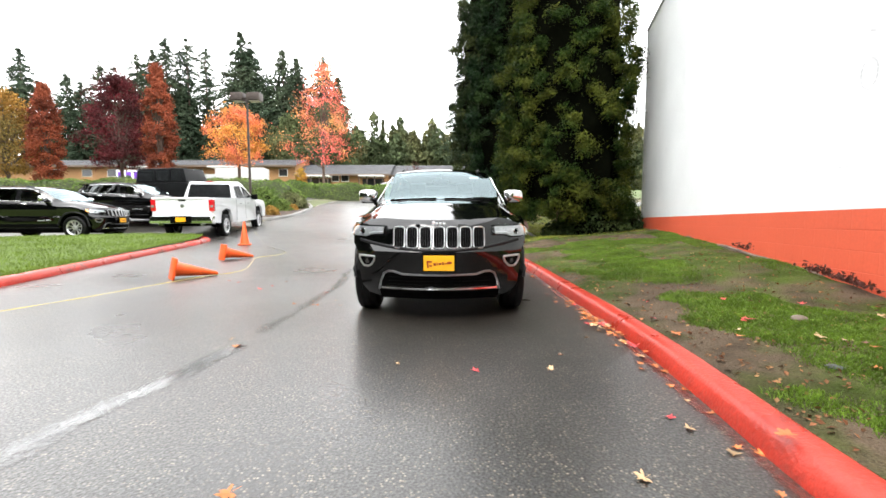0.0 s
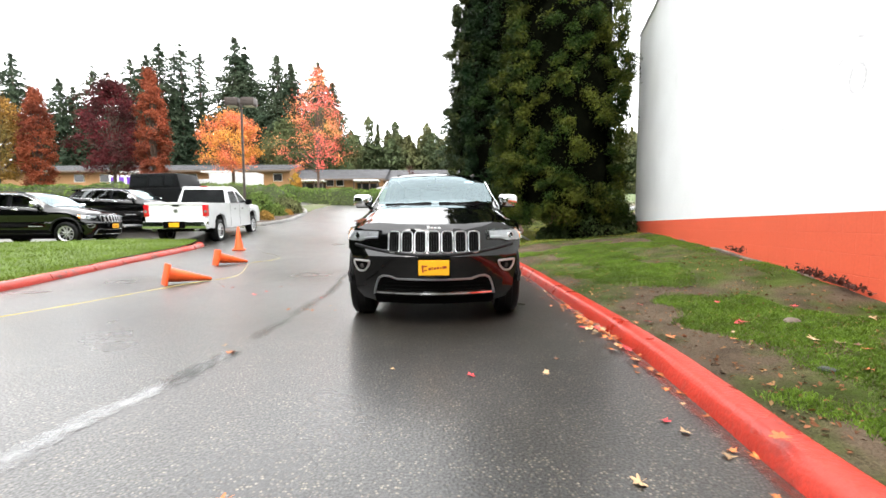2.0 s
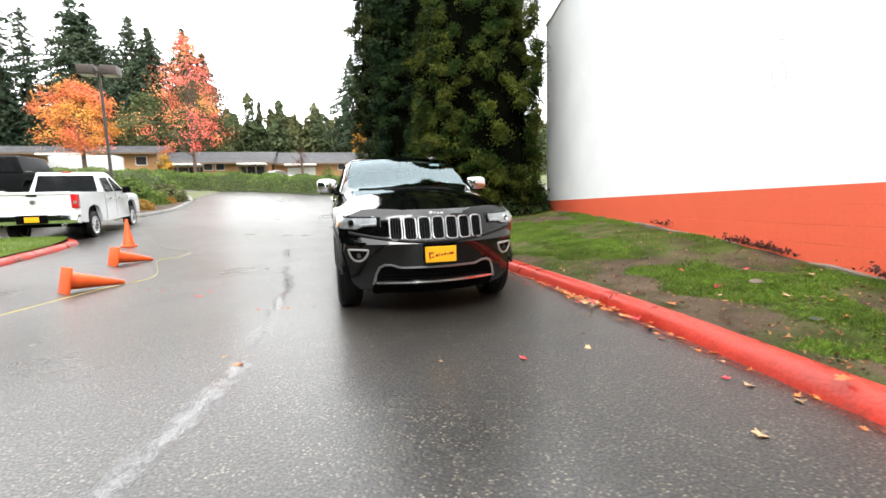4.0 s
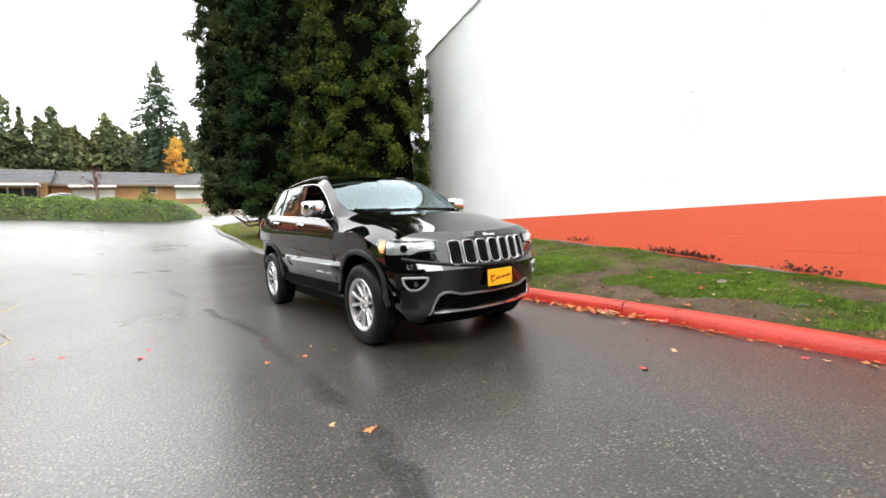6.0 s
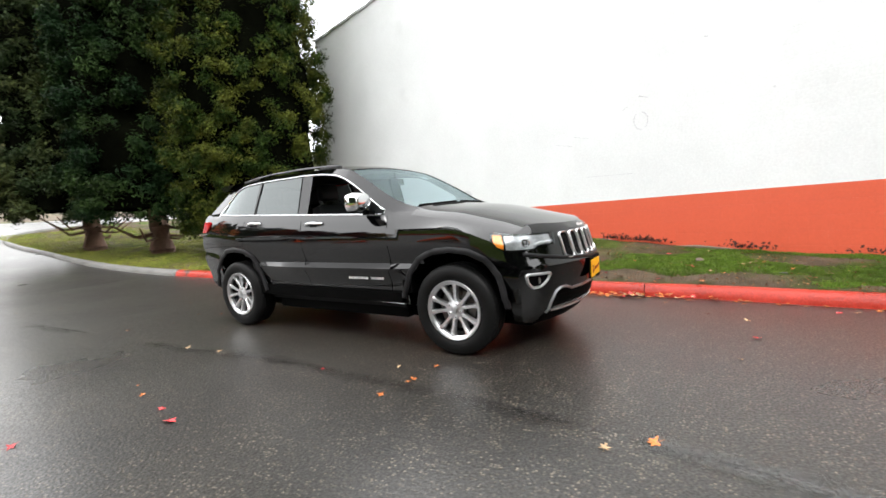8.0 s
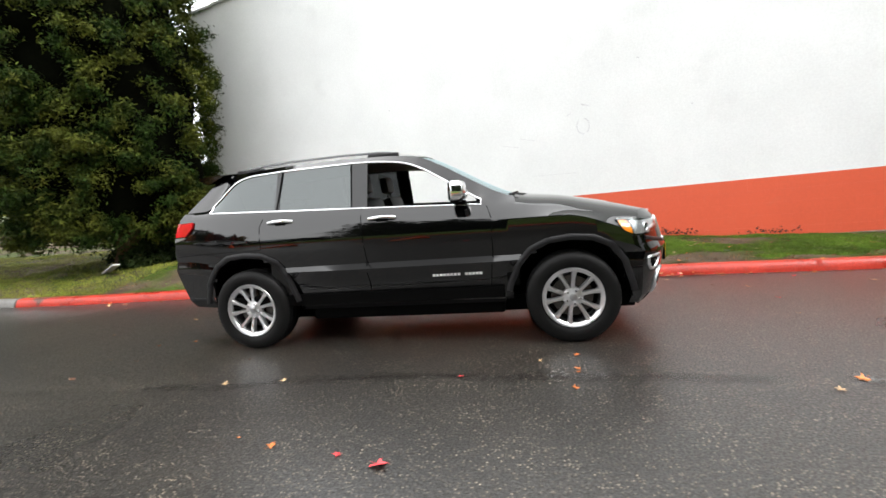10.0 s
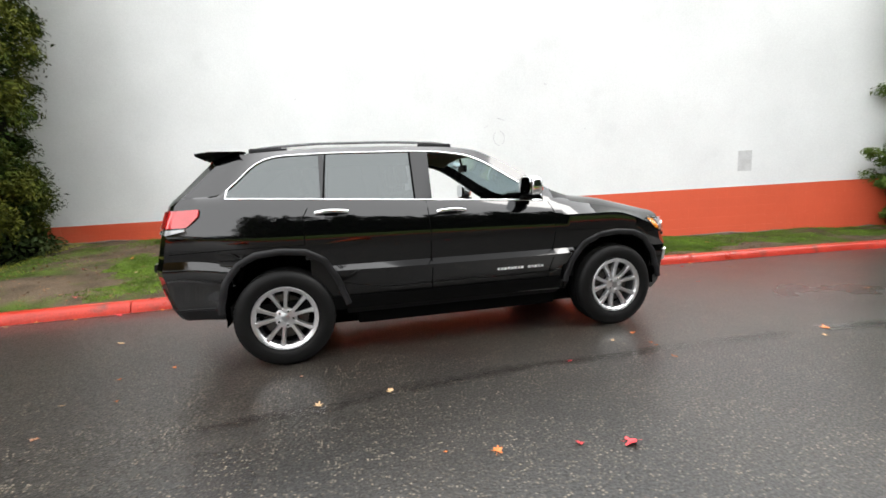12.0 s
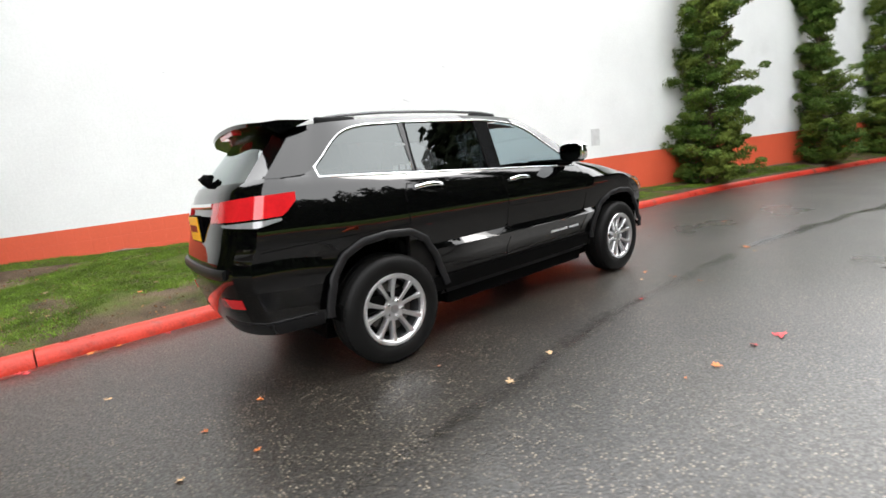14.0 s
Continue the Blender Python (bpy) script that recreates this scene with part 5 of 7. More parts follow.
        ribbon(bm, [cast_corner(a, 0.485) for a in np.linspace(0, 62, 24)], 0.012, 0.004, lambda p: Vector((p.x, p.y - 3.1, 0)))
        if side > 0:
            flip(bm)
        part("bumper_strip", bm, TRIM, car, "grey-black bumper strip")
        part("bumper_skirt", slab(cast_corner, np.linspace(0, 66, 20), lambda a: 0.395, lambda a: 0.475, 3, 0.004, side > 0), TRIM, car, smooth=60)
    bm = bmesh.new()
    for i, x in enumerate(np.linspace(-0.63, 0.63, 21)):
        k = x / 0.63
        z = 1.70 - 0.04 * k * k
        y1 = 3.575 - 0.07 * abs(k) ** 3
        ring = [bm.verts.new(p) for p in ((x, 3.20, z + 0.018), (x, 3.40, z + 0.018), (x, y1, z + 0.004), (x, y1 - 0.006, z - 0.018), (x, 3.40, z - 0.065))]
        if i:
            for j in range(4):
                bm.faces.new((old[j], old[j + 1], ring[j + 1], ring[j]))
            bm.faces.new((old[4], old[0], ring[0], ring[4]))
        else:
            bm.faces.new(ring)
        old = ring
    bm.faces.new(old[::-1])
    bmesh.ops.recalc_face_normals(bm, faces=bm.faces)
    spoiler = part("roof_spoiler", bm, PAINT, car, smooth=40)
    bm = bmesh.new()
    box(bm, -0.17, 3.50, 1.650, 0.17, 3.560, 1.680, 0.006)
    part("high_stop_lamp", bm, TAIL_RED, spoiler, "red high stop lamp")
    bm = bmesh.new()
    lathe(bm, [(0.0, 0.07), (0.03, 0.06), (0.045, 0.02), (0.05, 0.0)], 16, Matrix.Translation((0, 3.71, 1.36)) @ Matrix.Rotation(radians(-60), 4, "X"))
    ribbon(bm, [Vector((x, 3.71 - abs(x) * 0.02, 1.395)) for x in np.linspace(-0.06, 0.33, 8)], 0.026, 0.025, rear_out)
    part("rear_wiper", bm, BLACK, car, "black rear wiper", smooth=40)
    bm = bmesh.new()
    ribbon(bm, [cast_rear(x, 1.20) for x in np.linspace(-0.36, 0.36, 16)], 0.036, 0.02, rear_out)
    part("tailgate_bar", bm, CHROME, car, "chrome tailgate bar", smooth=50)
    plate = new("rear_plate")
    plate.parent = car
    plate.location = (0, 3.865, 1.06)
    bm = bmesh.new()
    box(bm, -0.16, -0.03, -0.09, 0.16, -0.004, 0.09, 0.004)
    part("plate_frame", bm, BLACK, plate)
    bm = bmesh.new()
    box(bm, -0.15, -0.01, -0.08, 0.15, 0.003, 0.08, 0.003)
    part("plate_card", bm, PLATE_YELLOW, plate, "bright yellow dealer card")
    bm = bmesh.new()
    for x0, x1 in ((-0.11, -0.05), (-0.03, 0.03), (0.05, 0.11)):
        box(bm, x0, 0.002, -0.02, x1, 0.006, 0.025, 0.001)
    part("print_bar", bm, PLATE_RED, plate, "dark red print bars")
    bm = bmesh.new()
    ribbon(bm, [cast_rear(x, 0.80) for x in np.linspace(-0.62, 0.62, 24)], 0.06, 0.02, rear_out)
    part("bumper_step", bm, TRIM, car, smooth=50)
    for x in (-0.45, 0.45):
        bm = bmesh.new()
        tube(bm, (x, 3.4, 0.36), (x, 3.6, 0.37), 0.04, 0.045, 14)
        part("exhaust_tip", bm, CHROME, car, "chrome exhaust tip", smooth=40)
    return car


CAR = build_car()


# ---------------------------------------------------------------- trees and shrubs
def leaf_quads(centres, outward, size, rnd, long=1.7, droop=0.0, spread=0.9):
    """A leaf-shaped quad at each centre, facing roughly outward."""
    n = len(centres)
    z = outward + rnd.normal(0, spread, (n, 3))
    z /= np.linalg.norm(z, axis=1)[:, None] + 1e-9
    a = rnd.normal(0, 1, (n, 3))
    a[:, 2] -= droop
    a -= z * (a * z).sum(1)[:, None]
    a /= np.linalg.norm(a, axis=1)[:, None] + 1e-9
    b = np.cross(z, a)
    s = size * rnd.uniform(0.6, 1.35, n)[:, None]
    bend = z * s * 0.18
    verts = np.stack([centres - a * s * long / 2 - bend, centres - b * s * 0.42, centres + a * s * long / 2 - bend, centres + b * s * 0.42], 1).reshape(-1, 3)
    faces = np.arange(4 * n).reshape(n, 4)
    return verts, faces


def leaves_object(name, verts, faces, mat, parent=None, label=""):
    return raw(name, verts.tolist(), faces.tolist(), mat, parent, label)


def trunk_mesh(name, line, radii, mat, parent, sides=10, limbs=()):
    bm = bmesh.new()
    for pts, rads in [(line, radii), *limbs]:
        old = None
        for i, p in enumerate(pts):
            p = Vector(p)
            d = (Vector(pts[min(i + 1, len(pts) - 1)]) - Vector(pts[max(i - 1, 0)])).normalized()
            q = d.to_track_quat("Z", "Y")
            ring = [bm.verts.new(p + q @ Vector((rads[i] * math.cos(2 * math.pi * k / sides) * (1 + 0.12 * math.sin(3 * k)), rads[i] * math.sin(2 * math.pi * k / sides), 0))) for k in range(sides)]
            if old:
                for k in range(sides):
                    j = (k + 1) % sides
                    bm.faces.new((old[k], old[j], ring[j], ring[k]))
            old = ring
        bm.faces.new(old)
    return part(name, bm, mat, parent, smooth=60)


def cedar(x, y, radius, height, mat, seed, tufts, label, low=0.6, lean=(0, 0), sprays=46, blob=0.2, size=0.085, gaps=-0.18):
    """A dense column of drooping evergreen sprays round a dark core, with limbs that show at the foot."""
    rnd = np.random.default_rng(seed)
    z0 = lawn_z(x, y)
    tree = thing("cedar_tree", pose(x, y, z0 - 0.03), label, "tree", "tall evergreens on the tree lawn")
    prof = lambda t: np.interp(t, (0, 0.05, 0.15, 0.4, 0.7, 0.9, 1), (0.72, 0.9, 1.0, 0.98, 0.8, 0.42, 0.04))

    def surface(ang, h):
        t = h / height
        lumps = np.array([noise.noise(Vector((math.cos(a) * 1.6 + seed, math.sin(a) * 1.6, hh * 0.8))) for a, hh in zip(ang, h)])
        small = np.array([noise.noise(Vector((math.cos(a) * 4.5, math.sin(a) * 4.5 + seed, hh * 2.2))) for a, hh in zip(ang, h)])
        return radius * prof(t) * (1 + 0.18 * lumps + 0.13 * small)

    def open_gap(ang, h):
        return np.array([noise.noise(Vector((math.cos(a) * 2.4 + seed * 3, math.sin(a) * 2.4, hh * 1.25))) + 0.7 * noise.noise(Vector((math.cos(a) * 6.0, math.sin(a) * 6.0 + seed, hh * 2.6))) for a, hh in zip(ang, h)]) < gaps

    ang = rnd.uniform(0, 2 * math.pi, tufts)
    h = low + (height - low) * rnd.uniform(0, 1, tufts) ** 1.2
    keep = ~open_gap(ang, h)
    ang, h = ang[keep], h[keep]
    tufts = len(h)
    deep = rnd.uniform(0, 1, tufts)
    r = surface(ang, h) * (0.86 + 0.17 * deep ** 0.6)
    c = np.stack([np.cos(ang) * r, np.sin(ang) * r, h], 1)
    # each tuft is a lumpy fan of sprays, fullest above and outside
    big = blob * rnd.uniform(0.6, 1.35, tufts)
    n = tufts * sprays
    lean = np.stack([np.cos(ang), np.sin(ang), np.full(tufts, 0.55)], 1)
    way = rnd.normal(0, 1, (n, 3)) + 0.9 * np.repeat(lean, sprays, 0)
    way /= np.linalg.norm(way, axis=1)[:, None]
    bulge = 1 + 0.45 * np.sin(way[:, 0] * 9 + np.repeat(rnd.uniform(0, 6, tufts), sprays)) * np.sin(way[:, 2] * 8 + way[:, 1] * 7)
    reach = np.repeat(big, sprays) * rnd.uniform(0.55, 1.1, n) * bulge
    centres = np.repeat(c, sprays, 0) + way * reach[:, None] * np.array([1, 1, 0.85])
    verts, faces = leaf_quads(centres, way + np.array([0, 0, 0.3]), size, rnd, 2.5, -0.4, 0.5)
    leaves_object("crown", verts, faces, mat, tree, "dense evergreen sprays in lumpy tufts")
    # closed core with shade painted in, seen through gaps between the tufts
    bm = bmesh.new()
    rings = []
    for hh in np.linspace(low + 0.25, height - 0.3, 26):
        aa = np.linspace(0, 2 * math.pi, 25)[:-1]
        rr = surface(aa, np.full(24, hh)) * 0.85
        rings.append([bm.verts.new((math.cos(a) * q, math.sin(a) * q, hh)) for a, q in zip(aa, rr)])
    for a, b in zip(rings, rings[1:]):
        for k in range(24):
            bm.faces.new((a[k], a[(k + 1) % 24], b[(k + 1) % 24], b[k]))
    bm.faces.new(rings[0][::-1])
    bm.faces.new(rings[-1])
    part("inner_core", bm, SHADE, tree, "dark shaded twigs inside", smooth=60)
    limbs = []
    for k in range(7):
        a = rnd.uniform(0, 2 * math.pi)
        far_r, hh = radius * rnd.uniform(0.5, 0.8), rnd.uniform(0.5, 1.0)
        limbs.append(([(0.1 * math.cos(a), 0.1 * math.sin(a), hh), (far_r * 0.5 * math.cos(a), far_r * 0.5 * math.sin(a), hh - 0.1), (far_r * math.cos(a + 0.2), far_r * math.sin(a + 0.2), hh + 0.35)], (0.05, 0.035, 0.015)))
    trunk_mesh("trunk", [(0, 0, -0.1), (0.02, 0, 0.15), (0, 0.02, 0.9), (0, 0, 3)], (0.48, 0.36, 0.29, 0.25), BARK_RED, tree, 14, limbs)
    return tree


cedar(4.02, 9.35, 1.93, 12.5, CEDAR_LIGHT, 3, 1500, "broad yellow-green cedar with lumpy foliage beside the wall", low=0.6, sprays=210, blob=0.27, size=0.036, gaps=-0.22)
cedar(3.3, 13.75, 1.95, 15.5, CEDAR_DARK, 8, 1250, "dark green cedar with a bare reddish trunk foot", low=1.25, sprays=130, blob=0.30, size=0.052, gaps=-0.25)
cedar(3.0, 18.2, 2.3, 16.5, CEDAR_MID, 15, 1250, "grey-green cedar at the end of the lawn", low=1.3, sprays=120, blob=0.34, size=0.062, gaps=-0.25)


def juniper(x, y, height, radius, seed, lean=(0.0, 0.0), waist=0.75):
    """A twisted upright juniper: a broad skirt, a leaning narrower top, tufted boughs with gaps between them."""
    rnd = np.random.default_rng(seed)
    z0 = lawn_z(x, y)
    tree = thing("juniper_tree", pose(x, y, z0 - 0.03), "bushy green juniper growing against the painted wall", "tree", "junipers along the wall")
    stem = lambda h: np.array([lean[0] * (h / height) ** 1.5 + 0.06 * math.sin(h * 1.7 + seed), lean[1] * (h / height) ** 1.5 + 0.06 * math.cos(h * 1.3), h])
    boughs, pts, outs = [], [], []
    for k in range(150):
        h = 0.12 + (height - 0.4) * (k / 150) ** 1.2
        a = k * 2.4 + rnd.uniform(-0.5, 0.5)
        reach = radius * np.interp(h / height, (0, 0.06, 0.2, 0.4, 0.5, 0.75, 1), (0.8, 1.0, 1.0, 0.9, waist, waist * 0.85, 0.2)) * (rnd.uniform(0.45, 0.95) if k % 9 else 1.2)
        side = np.array([math.cos(a), math.sin(a), 0])
        start = stem(h)
        end = start + side * reach + np.array([0, 0, reach * rnd.uniform(0.05, 0.5)])
        mid = (start + end) / 2 + np.array([0, 0, -0.08])
        boughs.append(([tuple(start), tuple(mid), tuple(end)], (0.03, 0.02, 0.008)))
        if h > height * 0.42 and rnd.random() < 0.22:
            continue
        for t in (0.42, 0.64, 0.84, 1.0):
            p = start * (1 - t) ** 2 + 2 * mid * t * (1 - t) + end * t * t + rnd.normal(0, 0.05, 3)
            n = 170
            way = rnd.normal(0, 1, (n, 3)) + side * 0.5 + np.array([0, 0, 0.35])
            way /= np.linalg.norm(way, axis=1)[:, None]
            big = rnd.uniform(0.15, 0.28) * (1.15 - 0.4 * t)
            pts.append(p + way * rnd.uniform(0.5, 1.15, (n, 1)) * big * np.array([1.15, 1.15, 0.65]))
            outs.append(way + np.array([0, 0, 0.5]))
    verts, faces = leaf_quads(np.concatenate(pts), np.concatenate(outs), 0.033, rnd, 2.6, -0.5, 0.5)
    leaves_object("crown", verts, faces, JUNIPER, tree, "short needled tufts on up-swept boughs")
    trunk_mesh("trunk", [(0, 0, -0.1)] + [tuple(stem(h)) for h in np.linspace(0.3, height * 0.95, 7)], (0.13, 0.12, 0.1, 0.085, 0.07, 0.05, 0.035, 0.02), BARK, tree, 8, boughs)


juniper(1.45, -9.0, 6.4, 1.12, 21, (-0.1, 0.1), 0.8)
juniper(0.05, -15.0, 6.6, 1.12, 22, (0.5, 0.9), 0.45)
juniper(-1.0, -19.2, 7.4, 0.9, 27, (0.2, 0.9), 0.8)
juniper(-2.1, -23.6, 7.2, 1.2, 23)


def fir(x, y, height, width, seed, mat=None, bare=0.15, thin=1.0, label="tall dark green fir far behind the lot"):
    """A tall fir with drooping whorls, an uneven outline and sky between the boughs."""
    rnd = np.random.default_rng(seed)
    tree = thing("fir_tree", pose(x, y, land(x, y) - 0.2), label, "tree", "firs behind the buildings")
    cs, outs = [], []
    for k in range(int(height * 24)):
        if rnd.random() > 0.85 * thin + 0.12:
            continue
        h = height * (bare + (1 - bare) * (1 - rnd.random() ** 0.72))
        a = rnd.uniform(0, 2 * math.pi)
        lobe = 0.85 + 0.3 * noise.noise(Vector((math.cos(a), math.sin(a) + seed, h * 0.35)))
        rr = 1.55 * min(width, 0.2 + 0.36 * (height - h)) * lobe * rnd.uniform(0.55, 1.25)
        m = 9 + int(rr * 4.5)
        u = rnd.uniform(0.03, 1, m) ** 0.7
        p = np.stack([np.cos(a) * rr * u, np.sin(a) * rr * u, h + 0.16 * rr * u - 0.42 * rr * u ** 2 + rnd.normal(0, 0.1, m)], 1)
        p[:, :2] += rnd.normal(0, 0.16, (m, 2)) * (0.4 + u)[:, None]
        cs.append(p)
        outs.append(np.repeat(np.array([[math.cos(a) * 0.5, math.sin(a) * 0.5, 0.8]]), m, 0))
    verts, faces = leaf_quads(np.concatenate(cs), np.concatenate(outs), 0.3, rnd, 1.9, 0.4, 0.7)
    leaves_object("crown", verts, faces, mat or FIR, tree, "drooping dark boughs")
    trunk_mesh("trunk", [(0, 0, 0), (0, 0, height * 0.5), (0, 0, height * 0.98)], (0.45, 0.28, 0.04), BARK, tree, 7)
    return tree


def broadleaf(name, x, y, height, width, mat, seed, label, column=False, stem=0.18, leaf=0.26, clumps=70, per=55, gap=0.0):
    """A leafy tree: forked trunk and limbs, a crown of leaf clumps with gaps."""
    rnd = np.random.default_rng(seed)
    tree = thing(name, pose(x, y, land(x, y) - 0.1), label, "tree", "autumn trees beyond the lot")
    base = height * stem
    cs, outs, limbs = [], [], []
    for k in range(clumps):
        t = (k + rnd.random()) / clumps
        h = base + (height - base) * t
        prof = np.interp(t, (0, 0.15, 0.4, 0.75, 1), (0.55, 0.9, 1, 0.72, 0.12)) if not column else np.interp(t, (0, 0.12, 0.38, 0.62, 0.84, 1), (0.22, 0.62, 1, 0.86, 0.48, 0.05))
        a = rnd.uniform(0, 2 * math.pi)
        rr = width * prof * rnd.uniform(0.45, 1.02) ** 0.7 * (1 if column else 0.95 + 0.75 * noise.noise(Vector((math.cos(a) * 1.1 + seed, math.sin(a) * 1.1, h * 0.28))))
        c = np.array([math.cos(a) * rr, math.sin(a) * rr, h])
        if rnd.random() < gap:
            continue
        s = width * (rnd.uniform(0.08, 0.19) if not column else 0.14)
        cs.append(c + rnd.normal(0, s, (per, 3)) * np.array([1, 1, 0.75]))
        outs.append(np.repeat(np.array([[math.cos(a), math.sin(a), 0.5]]), per, 0))
        if k % 5 == 0:
            limbs.append(([(0, 0, base * 0.8 + (h - base) * 0.45), tuple(c * np.array([0.5, 0.5, 1]) - np.array([0, 0, 0.2 * (h - base) * 0.5])), tuple(c)], (0.09, 0.05, 0.015)))
    verts, faces = leaf_quads(np.concatenate(cs), np.concatenate(outs), leaf, rnd, 1.3, 0.2, 0.9)
    leaves_object("crown", verts, faces, mat, tree, "loose autumn leaves")
    trunk_mesh("trunk", [(0, 0, -0.2), (0.03, 0, base), (0, 0.03, height * 0.85)], (0.22, 0.17, 0.03), BARK, tree, 8, limbs)
    return tree


# x, height of the tip, reach, bare share of the trunk, fullness
FIRS = ((-86.6, 34.9, 5.0, 0.1, 1), (-77.5, 30.0, 5.5, 0.02, 1), (-74.5, 28.5, 4.5, 0.02, 1), (-70.5, 32.4, 2.6, 0.1, 0.55), (-67.7, 31.8, 2.6, 0.1, 0.55), (-62.8, 33.7, 3.4, 0.1, 0.8), (-59.5, 34.8, 4.5, 0.1, 1), (-56.8, 37.0, 7.0, 0.05, 1), (-54.0, 28.5, 6.5, 0.02, 1),
        (-52.4, 37.2, 1.7, 0.2, 0.5), (-48.7, 35.1, 1.3, 0.25, 0.42), (-41.4, 38.2, 5.2, 0.2, 1), (-39.4, 36.0, 5.0, 0.2, 1), (-33.0, 34.5, 4.2, 0.25, 0.95), (-30.2, 33.0, 4.2, 0.25, 0.9), (-24.6, 33.0, 2.8, 0.3, 0.7), (-21.8, 29.0, 2.2, 0.35, 0.6), (4.6, 30.0, 3.6, 0.3, 0.6))
for i, (x, top, w, bare, thin) in enumerate(FIRS):
    fir(x, 85, top - land(x, 85), w, 100 + i, bare=bare, thin=thin, label="tall thin-crowned conifer with gaps of sky" if thin < 0.8 else "tall dark green fir far behind the lot")
for i, x in enumerate((-89.0, -80.5, -72.0, -64.0, -58.0)):
    fir(x, 95, 20.0, 7.0, 130 + i, bare=0.02)

broadleaf("maple_tree", -45.8, 45, 12.6, 1.75, RUST, 31, "columnar maple with rust-red autumn leaves", True, 0.03, 0.15, 170, 120)
broadleaf("maple_tree", -32.7, 45, 14.6, 1.75, RUST, 32, "columnar maple with rust-red autumn leaves", True, 0.1, 0.15, 170, 120)
broadleaf("plum_tree", -38.0, 46, 13.6, 3.3, PLUM, 33, "round plum tree with dark purple leaves", False, 0.26, 0.16, 150, 130)
broadleaf("maple_tree", -23.7, 45, 9.7, 3.3, ORANGE, 34, "spreading maple with gold, orange and pink leaves", False, 0.4, 0.14, 120, 120, gap=0.3)
broadleaf("maple_tree", -16.2, 53, 16.5, 4.2, SCARLET, 35, "open maple with sparse scarlet and orange leaves", False, 0.24, 0.15, 150, 62, gap=0.38)
broadleaf("small_tree", -4.3, 58, 4.2, 1.3, PLUM, 42, "small nearly bare tree before the white garage door", False, 0.4, 0.1, 40, 9)
broadleaf("maple_tree", -49.5, 44, 11.5, 3.2, YELLOW, 36, "maple with yellow-brown autumn leaves", False, 0.24, 0.16, 120, 120)
broadleaf("maple_tree", -54, 46, 13, 3.6, YELLOW, 37, "maple with yellow-brown autumn leaves", False, 0.24, 0.16, 120, 120)
broadleaf("maple_tree", 4.9, 70, 9.3, 1.55, GOLD, 38, "small maple with golden yellow leaves", False, 0.2, 0.2, 80)
broadleaf("maple_tree", -20.5, 57, 3.2, 1.1, GOLD, 39, "low golden-leaved shrub against the long building", False, 0.05, 0.12, 50)
broadleaf("alder_tree", -21.5, 75, 15.5, 6.0, WOOD_GREEN, 40, "wide green alder behind the long building", False, 0.1, 0.26, 150, 150)
broadleaf("alder_tree", -28, 76, 13, 5.0, WOOD_GREEN, 41, "wide green alder behind the long building", False, 0.1, 0.26, 150, 150)

# woods on the skyline and unseen ones to the west and south, past counting
rnd = np.random.default_rng(77)
cs, outs = [], []


def wood_tree(x, y, height, width, fine=1.0):
    n = int((260 + height * 16) * fine)
    t = rnd.uniform(0.02, 1, n)
    a = rnd.uniform(0, 2 * math.pi, n)
    r = width * (1 - t) ** (0.9 if rnd.random() < 0.3 else 0.38) * np.sqrt(rnd.uniform(0.1, 1.15, n)) * (0.75 + 0.25 * np.sin(t * height * 2.2))
    z0 = land(x, y) - 1
    cs.append(np.stack([x + np.cos(a) * r, y + np.sin(a) * r, z0 + t * height], 1))
    outs.append(np.stack([np.cos(a), np.sin(a), np.full(n, 0.4)], 1))


for k in range(620):
    wood_tree(rnd.uniform(-80, 95), rnd.uniform(96, 125), rnd.uniform(11, 17) if k % 5 else rnd.uniform(16, 20), rnd.uniform(3.4, 6.0) if k % 5 else 3.2, 1.25)
verts, faces = leaf_quads(np.concatenate(cs), np.concatenate(outs), 0.62, rnd, 1.6, 0.5, 0.7)
tagged(leaves_object("distant_woods", verts, faces, leaf_material("distant_woods_foliage", (0.062, 0.082, 0.038), (0.135, 0.13, 0.055), 0.06)), "mixed green and brown woods on the skyline", "woods", kind="stuff")
# unseen woods added west and south to darken reflections in car and road
cs, outs = [], []
for k in range(230):
    a = rnd.uniform(156, 262)
    d = rnd.uniform(29, 50)
    wood_tree(-6 + d * math.cos(radians(a)) * 1.2, 5 + d * math.sin(radians(a)), rnd.uniform(20, 31), rnd.uniform(4, 6.5), 0.7)
for k in range(110):
    wood_tree(rnd.uniform(-55, -12), -rnd.uniform(34, 56), rnd.uniform(17, 25), rnd.uniform(4, 6), 0.7)
verts, faces = leaf_quads(np.concatenate(cs), np.concatenate(outs), 0.75, rnd, 1.6, 0.5, 0.7)
tagged(leaves_object("dark_woods", verts, faces, leaf_material("unseen_dark_foliage", (0.020, 0.030, 0.016), (0.034, 0.042, 0.022), 0.04)), "dark green fir woods across the road", "woods", kind="stuff")


